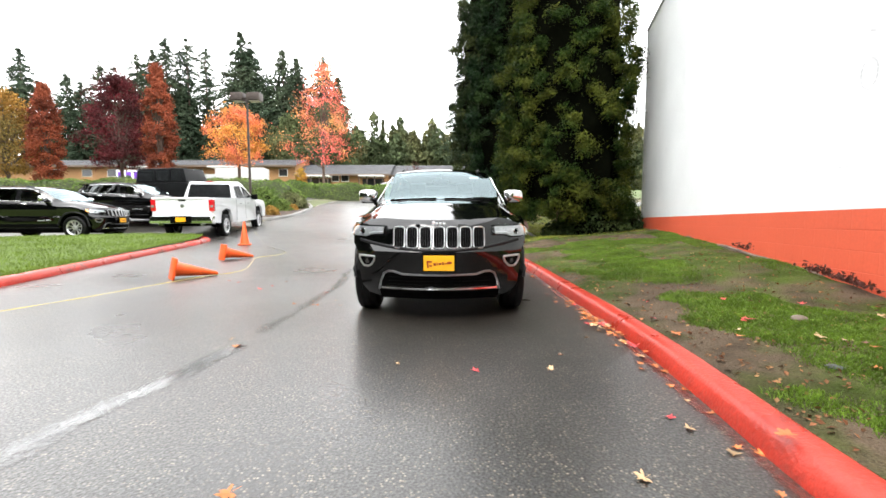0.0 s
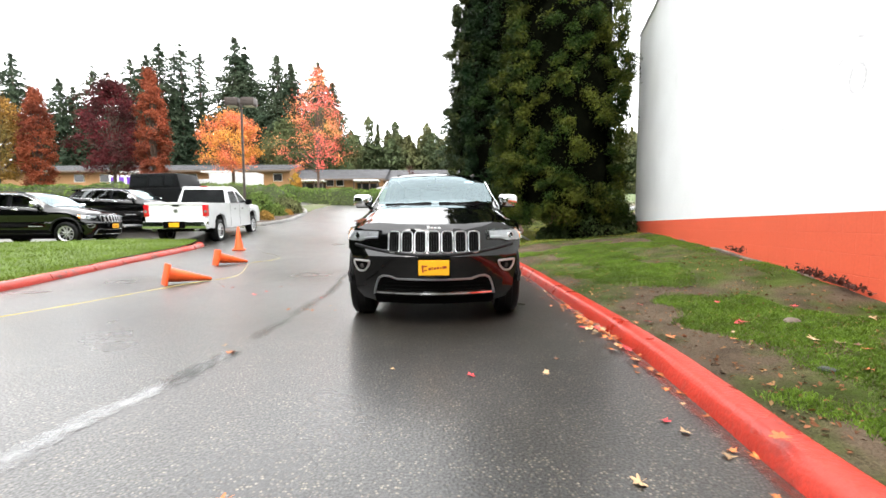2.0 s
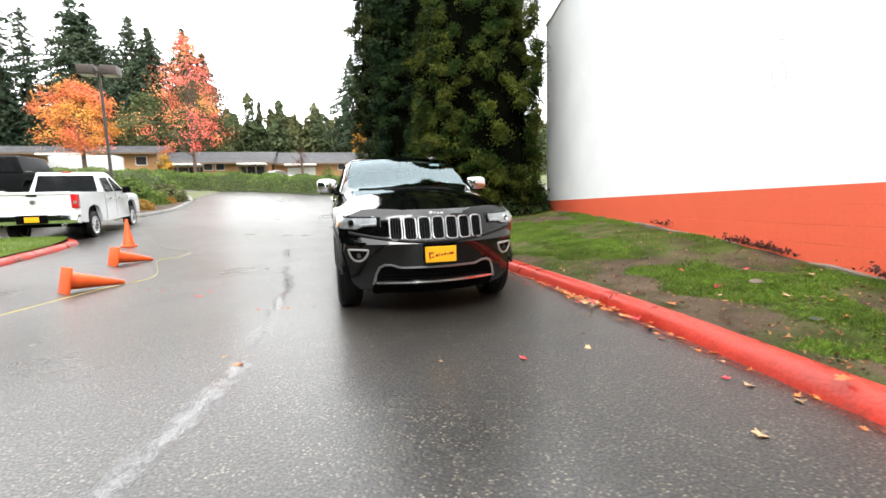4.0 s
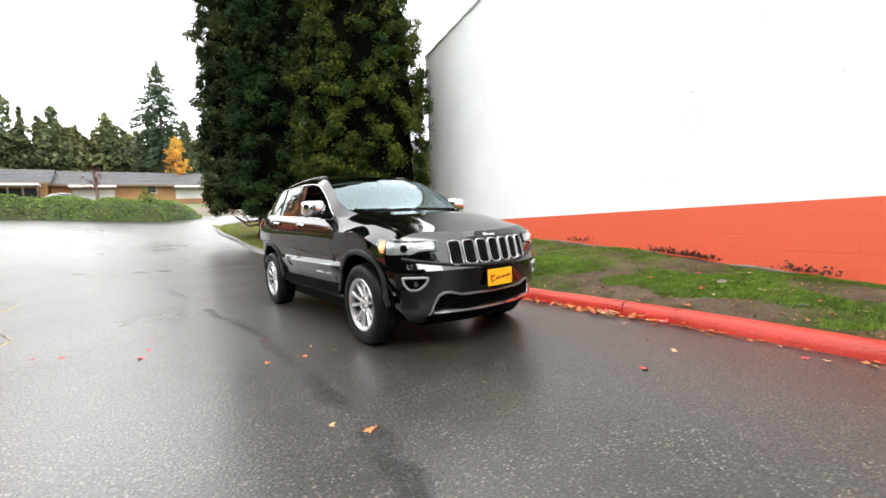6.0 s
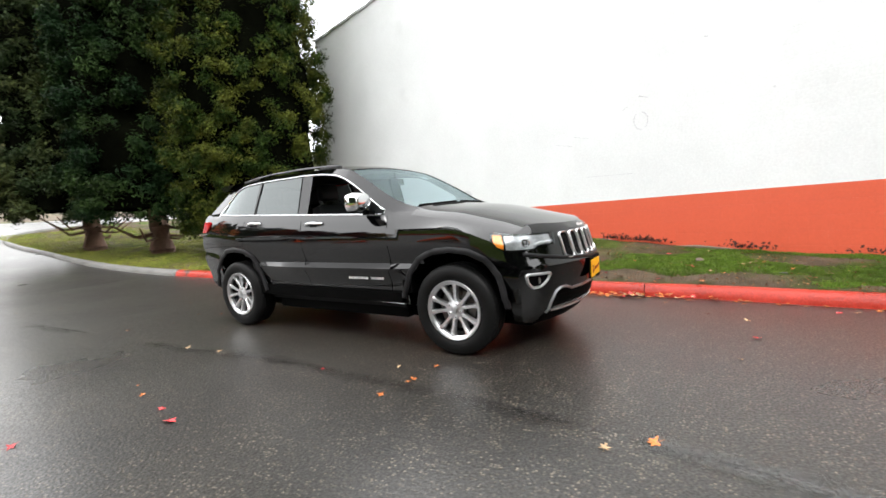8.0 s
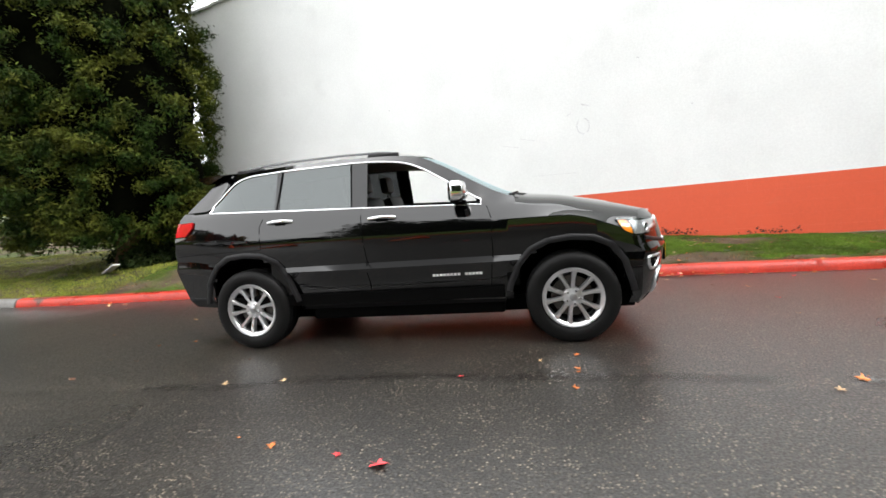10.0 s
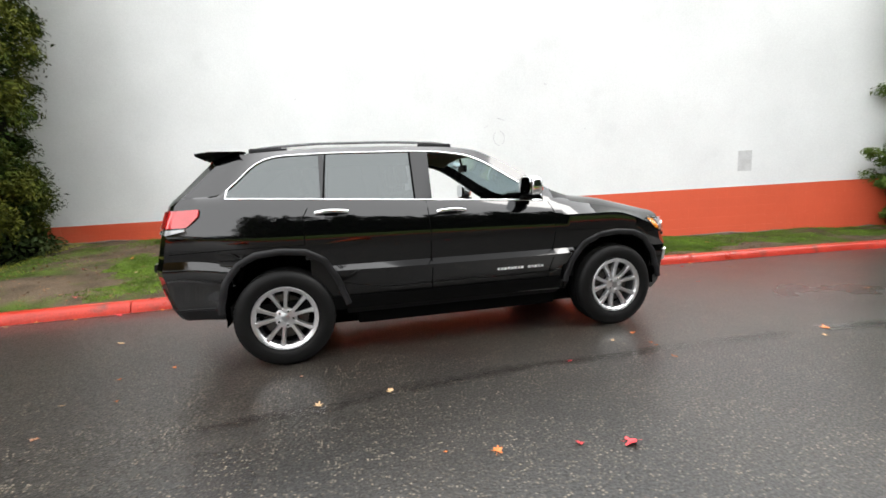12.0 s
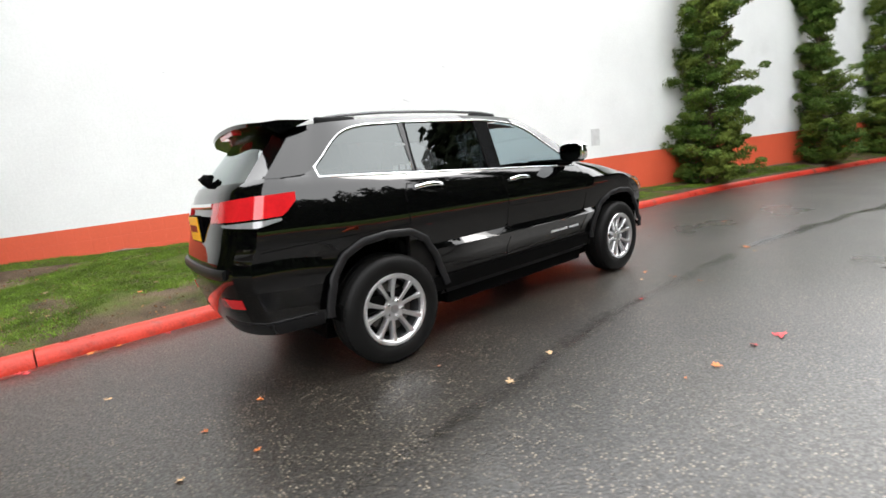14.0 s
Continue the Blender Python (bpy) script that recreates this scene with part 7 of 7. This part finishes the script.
def long_house(x0, x1, y, z, eave, ridge, label, porches, deep=11.0, windows=()):
    """A low gabled building; porches: (start, end, white) along its front."""
    house = thing("long_building", pose(0, y, z), label, "building", "low buildings beyond the lot")
    bm = bmesh.new()
    box(bm, x0, 0, -1.5, x1, deep, eave)
    part("wall", bm, TAN, house, "tan stucco wall")
    bm = bmesh.new()
    a, b = x0 - 0.5, x1 + 0.5
    for (y0, z0), (y1, z1) in (((-1.0, eave - 0.1), (deep / 2, ridge)), ((deep + 1.0, eave - 0.1), (deep / 2, ridge))):
        n = 9
        for i in range(n):
            t0, t1 = i / n, (i + 1) / n
            q = [(a, y0 + (y1 - y0) * t0, z0 + (z1 - z0) * t0 + 0.03), (b, y0 + (y1 - y0) * t0, z0 + (z1 - z0) * t0 + 0.03), (b, y0 + (y1 - y0) * t1, z0 + (z1 - z0) * t1), (a, y0 + (y1 - y0) * t1, z0 + (z1 - z0) * t1)]
            bm.faces.new([bm.verts.new(p) for p in q])
            bm.faces.new([bm.verts.new(p) for p in (q[0], q[1], (q[1][0], q[1][1], q[1][2] - 0.03), (q[0][0], q[0][1], q[0][2] - 0.03))])
    bmesh.ops.remove_doubles(bm, verts=bm.verts, dist=0.001)
    part("roof", bm, SHINGLE, house, "grey shingle roof")
    for x in (x0 + 0.01, x1 - 0.01):
        bm = bmesh.new()
        bm.faces.new([bm.verts.new(p) for p in ((x, 0, eave), (x, deep, eave), (x, deep / 2, ridge - 0.1))])
        part("gable", bm, TAN, house)
    bm = bmesh.new()
    box(bm, a, -1.06, eave - 0.32, b, -0.98, eave - 0.06)
    part("fascia", bm, material("brown_fascia", (0.12, 0.085, 0.06), 0.7, vary=0.1), house, "brown eaves board")
    for p0, p1, white in porches:
        porch = new("porch")
        porch.parent = house
        bm = bmesh.new()
        box(bm, p0, -2.4, eave - 0.55, p1, 0.05, eave - 0.32, 0.02)
        part("porch_roof", bm, FASCIA, porch, "white porch canopy")
        bm = bmesh.new()
        box(bm, p0 + 0.2, -0.06, 0.0, p1 - 0.2, 0.02, eave - 0.7)
        part("porch_front", bm, FASCIA if white else DOOR_DARK, porch)
        for x in () if white else np.linspace(p0 + 0.1, p1 - 0.1, 4):
            bm = bmesh.new()
            box(bm, x - 0.07, -2.3, -1.2, x + 0.07, -2.16, eave - 0.5)
            part("post", bm, POST_BROWN, porch)
    for x, w in windows:
        win = new("window")
        win.parent = house
        bm = bmesh.new()
        box(bm, x, -0.05, 0.75, x + w, 0.03, 1.95)
        part("frame", bm, FASCIA, win)
        bm = bmesh.new()
        box(bm, x + 0.08, -0.07, 0.83, x + w - 0.08, -0.03, 1.87)
        part("pane", bm, DOOR_DARK, win)
    return house


long_house(-75, -23.4, 63, 6.2, 2.5, 4.0, "long low tan building with a grey shingle roof", ((-49, -44, False), (-36, -31, True)), windows=((-62, 1.6), (-57, 1.6), (-53, 1.6), (-42, 1.6), (-39.5, 1.6), (-29.5, 1.4), (-26, 1.4)))
long_house(-22.6, -8.8, 62, 5.3, 1.9, 3.9, "low tan building with a dark porch and grey shingle roof", ((-21.4, -17.4, False), (-12.9, -9.2, False)), windows=((-17.5, 1.2), (-16, 1.2)))
long_house(-8.6, 11.5, 64, 5.3, 1.9, 4.0, "low tan building with white doors and grey shingle roof", ((-6.9, -2.5, True), (3.6, 7.2, True)), windows=((0.6, 1.1), (9.2, 1.1)))
# purple and white banner on the far porch
bm = bmesh.new()
box(bm, -49.2, 59.8, 6.3, -44.0, 59.9, 7.7, 0.02)
banner = part("banner", bm, material("white_banner", (0.75, 0.75, 0.78), 0.6, vary=0.05))
tagged(banner, "white banner with purple stripes on the porch", "banner")
for x in (-48.9, -47.7, -46.5, -45.3):
    bm = bmesh.new()
    box(bm, x, 59.74, 6.4, x + 0.75, 59.79, 7.4)
    part("stripe", bm, material("purple_cloth", (0.14, 0.03, 0.42), 0.6, vary=0.1), banner, "purple stripe")
# box van
van = thing("box_van", pose(-26.8, 52.5, land(-26.8, 52.5)), "white box van parked before the long building", "van")
bm = bmesh.new()
box(bm, -3.1, -1.1, 0.8, 3.1, 1.1, 3.1, 0.05)
part("box", bm, WHITE_PAINT, van, smooth=40)
bm = bmesh.new()
box(bm, -4.6, -1.0, 0.5, -3.12, 1.0, 2.3, 0.15)
part("cab", bm, WHITE_PAINT, van, smooth=40)
for x in (-3.9, 1.9):
    for side in (-1, 1):
        bm = bmesh.new()
        lathe(bm, [(0.0, 0.1), (0.25, 0.1), (0.4, 0.08), (0.42, 0.0)], 18, Matrix.Translation((x, side * 0.95, 0.42)) @ Matrix.Rotation(radians(-90 * side), 4, "X"))
        part("wheel", bm, RUBBER, van)


# ---------------------------------------------------------------- lamp posts
POLE_BROWN = material("bronze_pole", (0.055, 0.042, 0.035), 0.5, 0.3, vary=0.15, size=3, fine=30)


def lamp_post(x, y, height, heads, label):
    z = land(x, y)
    post = thing("street_lamp", pose(x, y, z), label, "lamp post")
    bm = bmesh.new()
    tube(bm, (0, 0, -0.2), (0, 0, height), 0.075, 0.06, 12)
    part("pole", bm, POLE_BROWN, post, smooth=40)
    bm = bmesh.new()
    tube(bm, (0, 0, 0), (0, 0, 0.5), 0.22, 0.2, 16)
    part("base", bm, CONCRETE, post, smooth=40)
    for side in heads:
        bm = bmesh.new()
        tube(bm, (0, 0, height - 0.25), (side * 0.35, 0, height - 0.25), 0.04, 0.04, 8)
        part("arm", bm, POLE_BROWN, post)
        bm = bmesh.new()
        box(bm, side * 0.12, -0.3, height - 0.42, side * 0.82, 0.3, height + 0.02, 0.03)
        head = part("lamp_head", bm, POLE_BROWN, post, "square bronze lamp head", smooth=40)
        bm = bmesh.new()
        box(bm, side * 0.18, -0.25, height - 0.435, side * 0.76, 0.25, height - 0.42)
        part("lens", bm, LENS_WHITE, head, "unlit lens")


lamp_post(-11.2, 20.0, 6.3, (-1, 1), "bronze parking lot lamp post with two square heads")
lamp_post(-25, 90, 15.0, (1,), "distant street lamp before the woods")


# ---------------------------------------------------------------- cones and caution tape
CONE = material("orange_cone", (0.80, 0.10, 0.015), 0.45, vary=0.1, size=5, fine=40)


def traffic_cone(m, label):
    cone = thing("traffic_cone", m, label, "traffic cone", "traffic cones by the grass island")
    bm = bmesh.new()
    lathe(bm, [(0.135, 0.03), (0.125, 0.06), (0.03, 0.69), (0.022, 0.705), (0.014, 0.69)], 28)
    part("cone_body", bm, CONE, cone, smooth=50)
    bm = bmesh.new()
    box(bm, -0.18, -0.18, 0.0, 0.18, 0.18, 0.035, 0.012)
    part("base", bm, CONE, cone, "scuffed square orange base", smooth=40)


def lying(tip, base):
    """The pose of a cone on its side, from the places of tip and base."""
    d = Vector((tip[0] - base[0], tip[1] - base[1], 0)).normalized()
    up = Vector((0, 0, 1))
    axis = (d * 0.98 - up * 0.2).normalized()
    z = axis
    x = d.cross(up).normalized()
    y = z.cross(x)
    m = Matrix((x, y, z)).transposed().to_4x4()
    return Matrix.Translation((base[0], base[1], land(*base) + 0.175)) @ m


traffic_cone(pose(-6.03, 8.02, land(-6.03, 8.02), 0, 0, 20), "orange rubber traffic cone standing upright")
traffic_cone(lying((-3.94, 2.55), (-4.47, 2.07)), "orange rubber traffic cone lying on its side")
traffic_cone(lying((-4.50, 5.2), (-5.0, 4.7)), "orange rubber traffic cone lying on its side")
TAPE = material("yellow_tape", (0.45, 0.36, 0.10), 0.35, vary=0.15, size=4, fine=30)
bm = bmesh.new()
line = [(-6.03, 8.02, 0.72 + land(-6, 8)), (-5.7, 7.95, 0.42 + land(-6, 8)), (-5.25, 7.7, 0.03 + land(-5.3, 7.7))] + [(x, y, land(x, y) + 0.014) for x, y in ((-4.7, 7.0), (-4.15, 6.3), (-4.1, 5.6), (-4.35, 5.0), (-4.1, 4.2), (-3.8, 3.3), (-3.75, 2.75), (-4.05, 2.2), (-4.3, 1.4), (-4.55, 0.5), (-4.85, -0.35), (-5.3, -1.3), (-5.6, -2.2))]
old = None
for i, p in enumerate(smooth_curve(line, 8)):
    tilt = math.sin(i * 0.55) * 0.3
    side = Vector((math.cos(tilt) * 0.0045, 0.002, abs(math.sin(tilt)) * 0.012))
    pair = [bm.verts.new(p - side * 0.9 + Vector((0, 0, 0.012))), bm.verts.new(p + side)]
    if old:
        bm.faces.new((old[0], old[1], pair[1], pair[0]))
    old = pair
tagged(part("caution_tape", bm, TAPE, smooth=60), "loose yellow caution tape trailing over the asphalt", "tape")


# ---------------------------------------------------------------- small things on the bank
def stone(x, y, r, mat, label, name="stone", flat=0.6):
    bm = bmesh.new()
    bmesh.ops.create_icosphere(bm, subdivisions=3, radius=r)
    for v in bm.verts:
        v.co *= 1 + 0.25 * noise.noise(v.co * 9 + Vector((x, y, 0)))
        v.co.z *= flat
    tagged(part(name, bm, mat, smooth=60, m=pose(x, y, lawn_z(x, y) + r * 0.1)), label, name.replace("_", " "))


stone(2.84, -1.65, 0.06, FOOTING, "pale rounded stone lying in the grass")
stone(2.36, -2.5, 0.05, material("wet_dark_cloth", (0.03, 0.035, 0.033), 0.6, vary=0.3, size=8, fine=40), "crumpled dark grey scrap lying on the grass", "scrap", 0.22)
bm = bmesh.new()
box(bm, -0.55, -0.06, 0, 0.55, 0.06, 0.03, 0.004)
tagged(part("board", bm, FASCIA, m=pose(2.75, 8.6, lawn_z(2.75, 8.6) + 0.1, 6, 12, 60)), "weathered white board lying below the cedar", "board")
DRY = material("dry_creeper", (0.10, 0.03, 0.02), 0.8, vary=0.3, size=6, fine=30)
for k, (at_y, n) in enumerate(((-2.2, 60), (-0.9, 120), (-0.4, 90), (-3.6, 50), (1.4, 50))):
    rnd = np.random.default_rng(200 + k)
    ys = at_y + rnd.normal(0, 0.16, n)
    c = np.stack([[wall_x(y) - 0.07 for y in ys], ys, [between(BASE, y) + 0.05 for y in ys] + np.abs(rnd.normal(0, 0.035, n))], 1)
    verts, faces = leaf_quads(c, np.repeat(np.array([[-1, 0, 0.3]]), n, 0), 0.035, rnd, 1.4)
    tagged(leaves_object("creeper", verts, faces, DRY), "withered dark red creeper at the foot of the wall", "creeper", kind="stuff")


# ---------------------------------------------------------------- fallen leaves
LEAF_RED = material("fallen_red", (0.55, 0.045, 0.05), 0.55, vary=0.2, size=8, fine=60, random_ob=0.3)
LEAF_ORANGE = material("fallen_orange", (0.50, 0.15, 0.035), 0.55, vary=0.2, size=8, fine=60, random_ob=0.35)
LEAF_TAN = material("fallen_tan", (0.42, 0.28, 0.15), 0.6, vary=0.2, size=8, fine=60, random_ob=0.35)
LEAF_BROWN = material("fallen_brown", (0.16, 0.07, 0.035), 0.6, vary=0.25, size=8, fine=60, random_ob=0.3)


def leaf_mesh(seed, mat, name):
    """A dry maple leaf: five toothed lobes on a stalk, curled at the edges."""
    rnd = random.Random(seed)
    bm = bmesh.new()
    rim = []
    lobes = 5
    for k in range(lobes * 4):
        a = -2.35 + 4.7 * k / (lobes * 4 - 1)
        ph = (k % 4)
        r = (0.55, 0.76, 1.0, 0.74)[ph] * (1.0 - 0.18 * abs(a) / 2.35) * rnd.uniform(0.75, 1.2)
        curl = 0.22 * r * r * (0.4 + math.sin(a * 2.3 + seed))
        rim.append(bm.verts.new((math.sin(a) * r * 0.055, math.cos(a) * r * 0.06, curl * 0.055 + 0.006)))
    hub = bm.verts.new((0, -0.005, 0.004))
    for a, b in zip(rim, rim[1:]):
        bm.faces.new((hub, b, a))
    stalk = [bm.verts.new(p) for p in ((-0.0018, -0.008, 0.005), (0.0018, -0.008, 0.005), (0.006, -0.055, 0.009), (0.003, -0.056, 0.009))]
    bm.faces.new(stalk)
    data = bpy.data.meshes.new(name)
    bm.to_mesh(data)
    bm.free()
    data.materials.append(mat)
    return data


KINDS = {c: [leaf_mesh(i * 7 + k, m, "fallen_leaf") for k in range(3)] for i, (c, m) in enumerate((("red", LEAF_RED), ("orange", LEAF_ORANGE), ("tan", LEAF_TAN), ("brown", LEAF_BROWN)))}
rl = random.Random(42)


def fallen(x, y, tone, size=1.0, lift=0.0):
    on_bank = x > kerb_x(y) + 0.2
    on_kerb = kerb_x(y) <= x <= kerb_x(y) + 0.2
    z = lawn_z(x, y) + 0.02 if on_bank else land(x, y) + (0.145 if on_kerb else 0.004)
    ob = new("fallen_leaf", rl.choice(KINDS[tone]))
    ob.matrix_basis = pose(x, y, z + lift, rl.uniform(-14, 14), rl.uniform(-14, 14), rl.uniform(0, 360)) @ Matrix.Scale(0.66 * size * rl.uniform(0.85, 1.15), 4)
    tagged(ob, f"fallen {tone} maple leaf on the " + ("grass" if on_bank else ("kerb" if on_kerb else "wet asphalt")), "leaf", "fallen leaves")


for x, y, size in ((1.26, -2.77, 1.1), (0.27, -2.10, 1.1), (-3.42, 1.86, 0.9), (-1.57, 0.86, 0.7), (-2.6, 1.13, 1.5), (-2.53, 1.37, 0.8), (-3.2, 1.72, 1.0), (2.5, -1.54, 1.4), (2.45, -1.6, 1.1)):
    fallen(x, y, "red", size)
for x, y, size in ((0.79, -2.06, 1.0), (1.29, -2.89, 1.1), (1.36, -3.12, 1.0), (-0.28, -1.96, 0.6), (0.87, -3.3, 1.1), (0.22, 4.54, 0.9), (-1.69, 2.67, 1.0), (-1.62, 2.22, 0.9), (-1.79, -1.34, 0.9), (-1.3, 0.3, 0.6), (-1.15, 4.3, 0.8), (2.62, -2.1, 1.2), (2.7, -2.2, 1.1), (2.35, -2.9, 1.1)):
    fallen(x, y, "tan", size)
for x, y, size in ((1.50, -3.22, 1.4), (1.57, -2.11, 1.2), (1.47, -2.35, 1.0), (1.5, -2.72, 1.0), (-0.78, -3.4, 1.2), (-1.51, 0.06, 0.8), (-1.19, 0.02, 0.8), (-1.19, 3.97, 0.8), (-0.78, 4.14, 0.8), (-2.47, 1.79, 1.1), (-0.65, 3.8, 1.0), (-1.64, -1.55, 1.2), (-1.45, 0.05, 0.9), (-1.75, 0.1, 0.8), (2.2, -1.9, 1.0), (1.85, -1.7, 1.4), (1.8, -1.2, 1.0), (2.5, -2.6, 1.1)):
    fallen(x, y, "orange", size)
for x, y, size in ((0.95, -1.75, 0.7), (-1.18, 2.81, 0.6), (-1.6, 4.2, 0.8)):
    fallen(x, y, "brown", size)
for k in range(150):
    y = rl.gauss(-0.75, 0.5) if k < 105 else rl.uniform(-4.5, 9)
    x = kerb_x(y) - abs(rl.gauss(0, 0.09)) - 0.02
    fallen(x, y, rl.choice(("orange", "orange", "orange", "tan", "red", "brown")), rl.uniform(0.8, 1.2), rl.uniform(0, 0.04) if k < 105 else 0)
for k in range(46):
    y = rl.uniform(-5, 8)
    x = rl.uniform(kerb_x(y) + 0.2, min(wall_x(y) - 0.2, kerb_x(y) + 2.6))
    fallen(x, y, rl.choice(("orange", "tan", "red", "brown", "brown")), rl.uniform(0.7, 1.1))
for k in range(16):
    y = rl.uniform(-1, 10)
    x = kerb_x(y) - rl.uniform(0.15, 1.0) ** 2 * 4.5
    if -1.0 < x < 1.0 and -0.9 < y < 4.0:
        continue
    fallen(x, y, rl.choice(("orange", "tan", "tan", "brown")), rl.uniform(0.45, 0.9))


# crumbs of leaf and bark on the bank, past counting
rb = np.random.default_rng(71)
spots = []
while len(spots) < 3000:
    y = rb.uniform(-5, 9)
    a, b = kerb_x(y) + 0.21, wall_x(y) - 0.05
    x = a + (b - a) * rb.random() ** 1.3
    spots.append((x, y, lawn_z(x, y) + 0.012))
verts, faces = leaf_quads(np.array(spots), np.repeat(np.array([[0, 0, 1.0]]), len(spots), 0), 0.024, rb, 1.5, 0.0, 0.35)
tagged(leaves_object("leaf_litter", verts, faces, leaf_material("leaf_litter", (0.14, 0.06, 0.03), (0.22, 0.13, 0.06), 6.0, 0.6)), "small brown and rust leaf litter on the bank", "leaf litter", kind="stuff")


# ---------------------------------------------------------------- grass
def blades(name, spots, mat, seed, height, label):
    """Short bent blades, three to a tuft, past counting."""
    rnd = np.random.default_rng(seed)
    c = np.array(spots)
    n = len(c)
    a = rnd.uniform(0, 2 * math.pi, n)
    w = rnd.uniform(0.002, 0.0045, n)
    h = height * rnd.uniform(0.5, 1.3, n)
    lean = rnd.normal(0, 0.5, (n, 2)) * h[:, None]
    side = np.stack([np.cos(a) * w, np.sin(a) * w, np.zeros(n)], 1)
    mid = c + np.stack([lean[:, 0] * 0.3, lean[:, 1] * 0.3, h * 0.6], 1)
    tip = c + np.stack([lean[:, 0], lean[:, 1], h], 1)
    verts = np.stack([c - side, c + side, mid + side * 0.8, tip, mid - side * 0.8], 1).reshape(-1, 3)
    faces = np.arange(5 * n).reshape(n, 5)
    tagged(raw(name, verts.tolist(), faces.tolist(), mat), label, "grass", kind="stuff")


rg = np.random.default_rng(5)
spots = []
while len(spots) < 210000:
    y = rg.uniform(-14, 12) if rg.random() < 0.35 else rg.uniform(-4.5, 6)
    a, b = kerb_x(y) + 0.205, wall_x(y) - 0.03 if y < 8 else 6.5
    x = a + (b - a) * rg.random()
    cover = noise.noise(Vector((x * 0.75, y * 0.55, 3.3))) + 0.5 * noise.noise(Vector((x * 2.6, y * 2.2, 7.7)))
    u = (x - a) / (b - a)
    if y < 6:
        cover += 0.55 * (1 - ((u - 0.4) / 0.27) ** 2 if u < 0.62 else 0.0) * 0.8 - 0.12 + (0.45 if u > 0.88 else 0.0)
    if cover > -0.12 + 0.3 * rg.random():
        spots.append((x, y, lawn_z(x, y) - 0.004))
while len(spots) < 290000:
    y = rg.uniform(7.5, 26)
    x = kerb_x(min(y, 24)) + 0.17 + 5.5 * rg.random() ** 1.3
    spots.append((x, y, lawn_z(x, y) - 0.004))
blades("bank_grass", spots[:210000], BLADE, 6, 0.024, "short wet green grass in patches on the bank")
blades("tree_lawn_grass", spots[210000:], material("yellowing_blade", (0.25, 0.27, 0.04), 0.6, vary=0.3, size=1.0, fine=9, island=0.3, spec=0.3), 7, 0.045, "yellow-green grass below the tall evergreens")
spots = []
while len(spots) < 40000:
    y = rg.uniform(-5, 9.2)
    x = island_edge(y) - 0.17 - 6.5 * rg.random() ** 1.5
    if y < island_back(x) - 0.1:
        lump = 0.035 * noise.noise(Vector((x * 0.7, y * 0.7, 8)))
        spots.append((x, y, land(x, y) + 0.12 + 0.1 * step(-x, 6.5, 9) + lump * step(-x, 6.8, 7.6)))
blades("island_grass", spots, material("mown_blade", (0.120, 0.180, 0.020), 0.6, vary=0.2, size=2.0, fine=9, island=0.25, spec=0.1), 8, 0.05, "short mown green grass on the island")

# ---------------------------------------------------------------- painted blocks of the wall's base
BLOCK = [bpy.data.meshes.new("block") for k in range(2)]
for k, data in enumerate(BLOCK):
    bm = bmesh.new()
    box(bm, -0.001, 0.0003, 0.0018, 0.02, 0.3997, 0.1982, 0.0008)
    bm.to_mesh(data)
    bm.free()
    data.materials.append(RED_WALL)
    data.shade_flat()
tilt = Matrix.Rotation(-0.018, 4, "X")
rest = bmesh.new()
for course in range(5):
    s = s0 + (0.2 if course % 2 else 0.0)
    while s + 0.4 < s1:
        z = band_z(s) - 0.2 * (course + 1) - 0.002
        y = s / UNIT
        if z + 0.2 > between(BASE, y) - 0.05:
            m = Matrix.Translation((0, s, z)) @ tilt
            if -6.5 < y < 8 and course < 5:
                ob = new("block", BLOCK[0])
                ob.parent = wall
                ob.matrix_basis = m
            else:
                box(rest, -0.002, 0.0015, 0.0015, 0.02, 0.3985, 0.1985, m=m)
        s += 0.4
tagged(part("base_block", rest, RED_WALL, wall), kind="stuff")
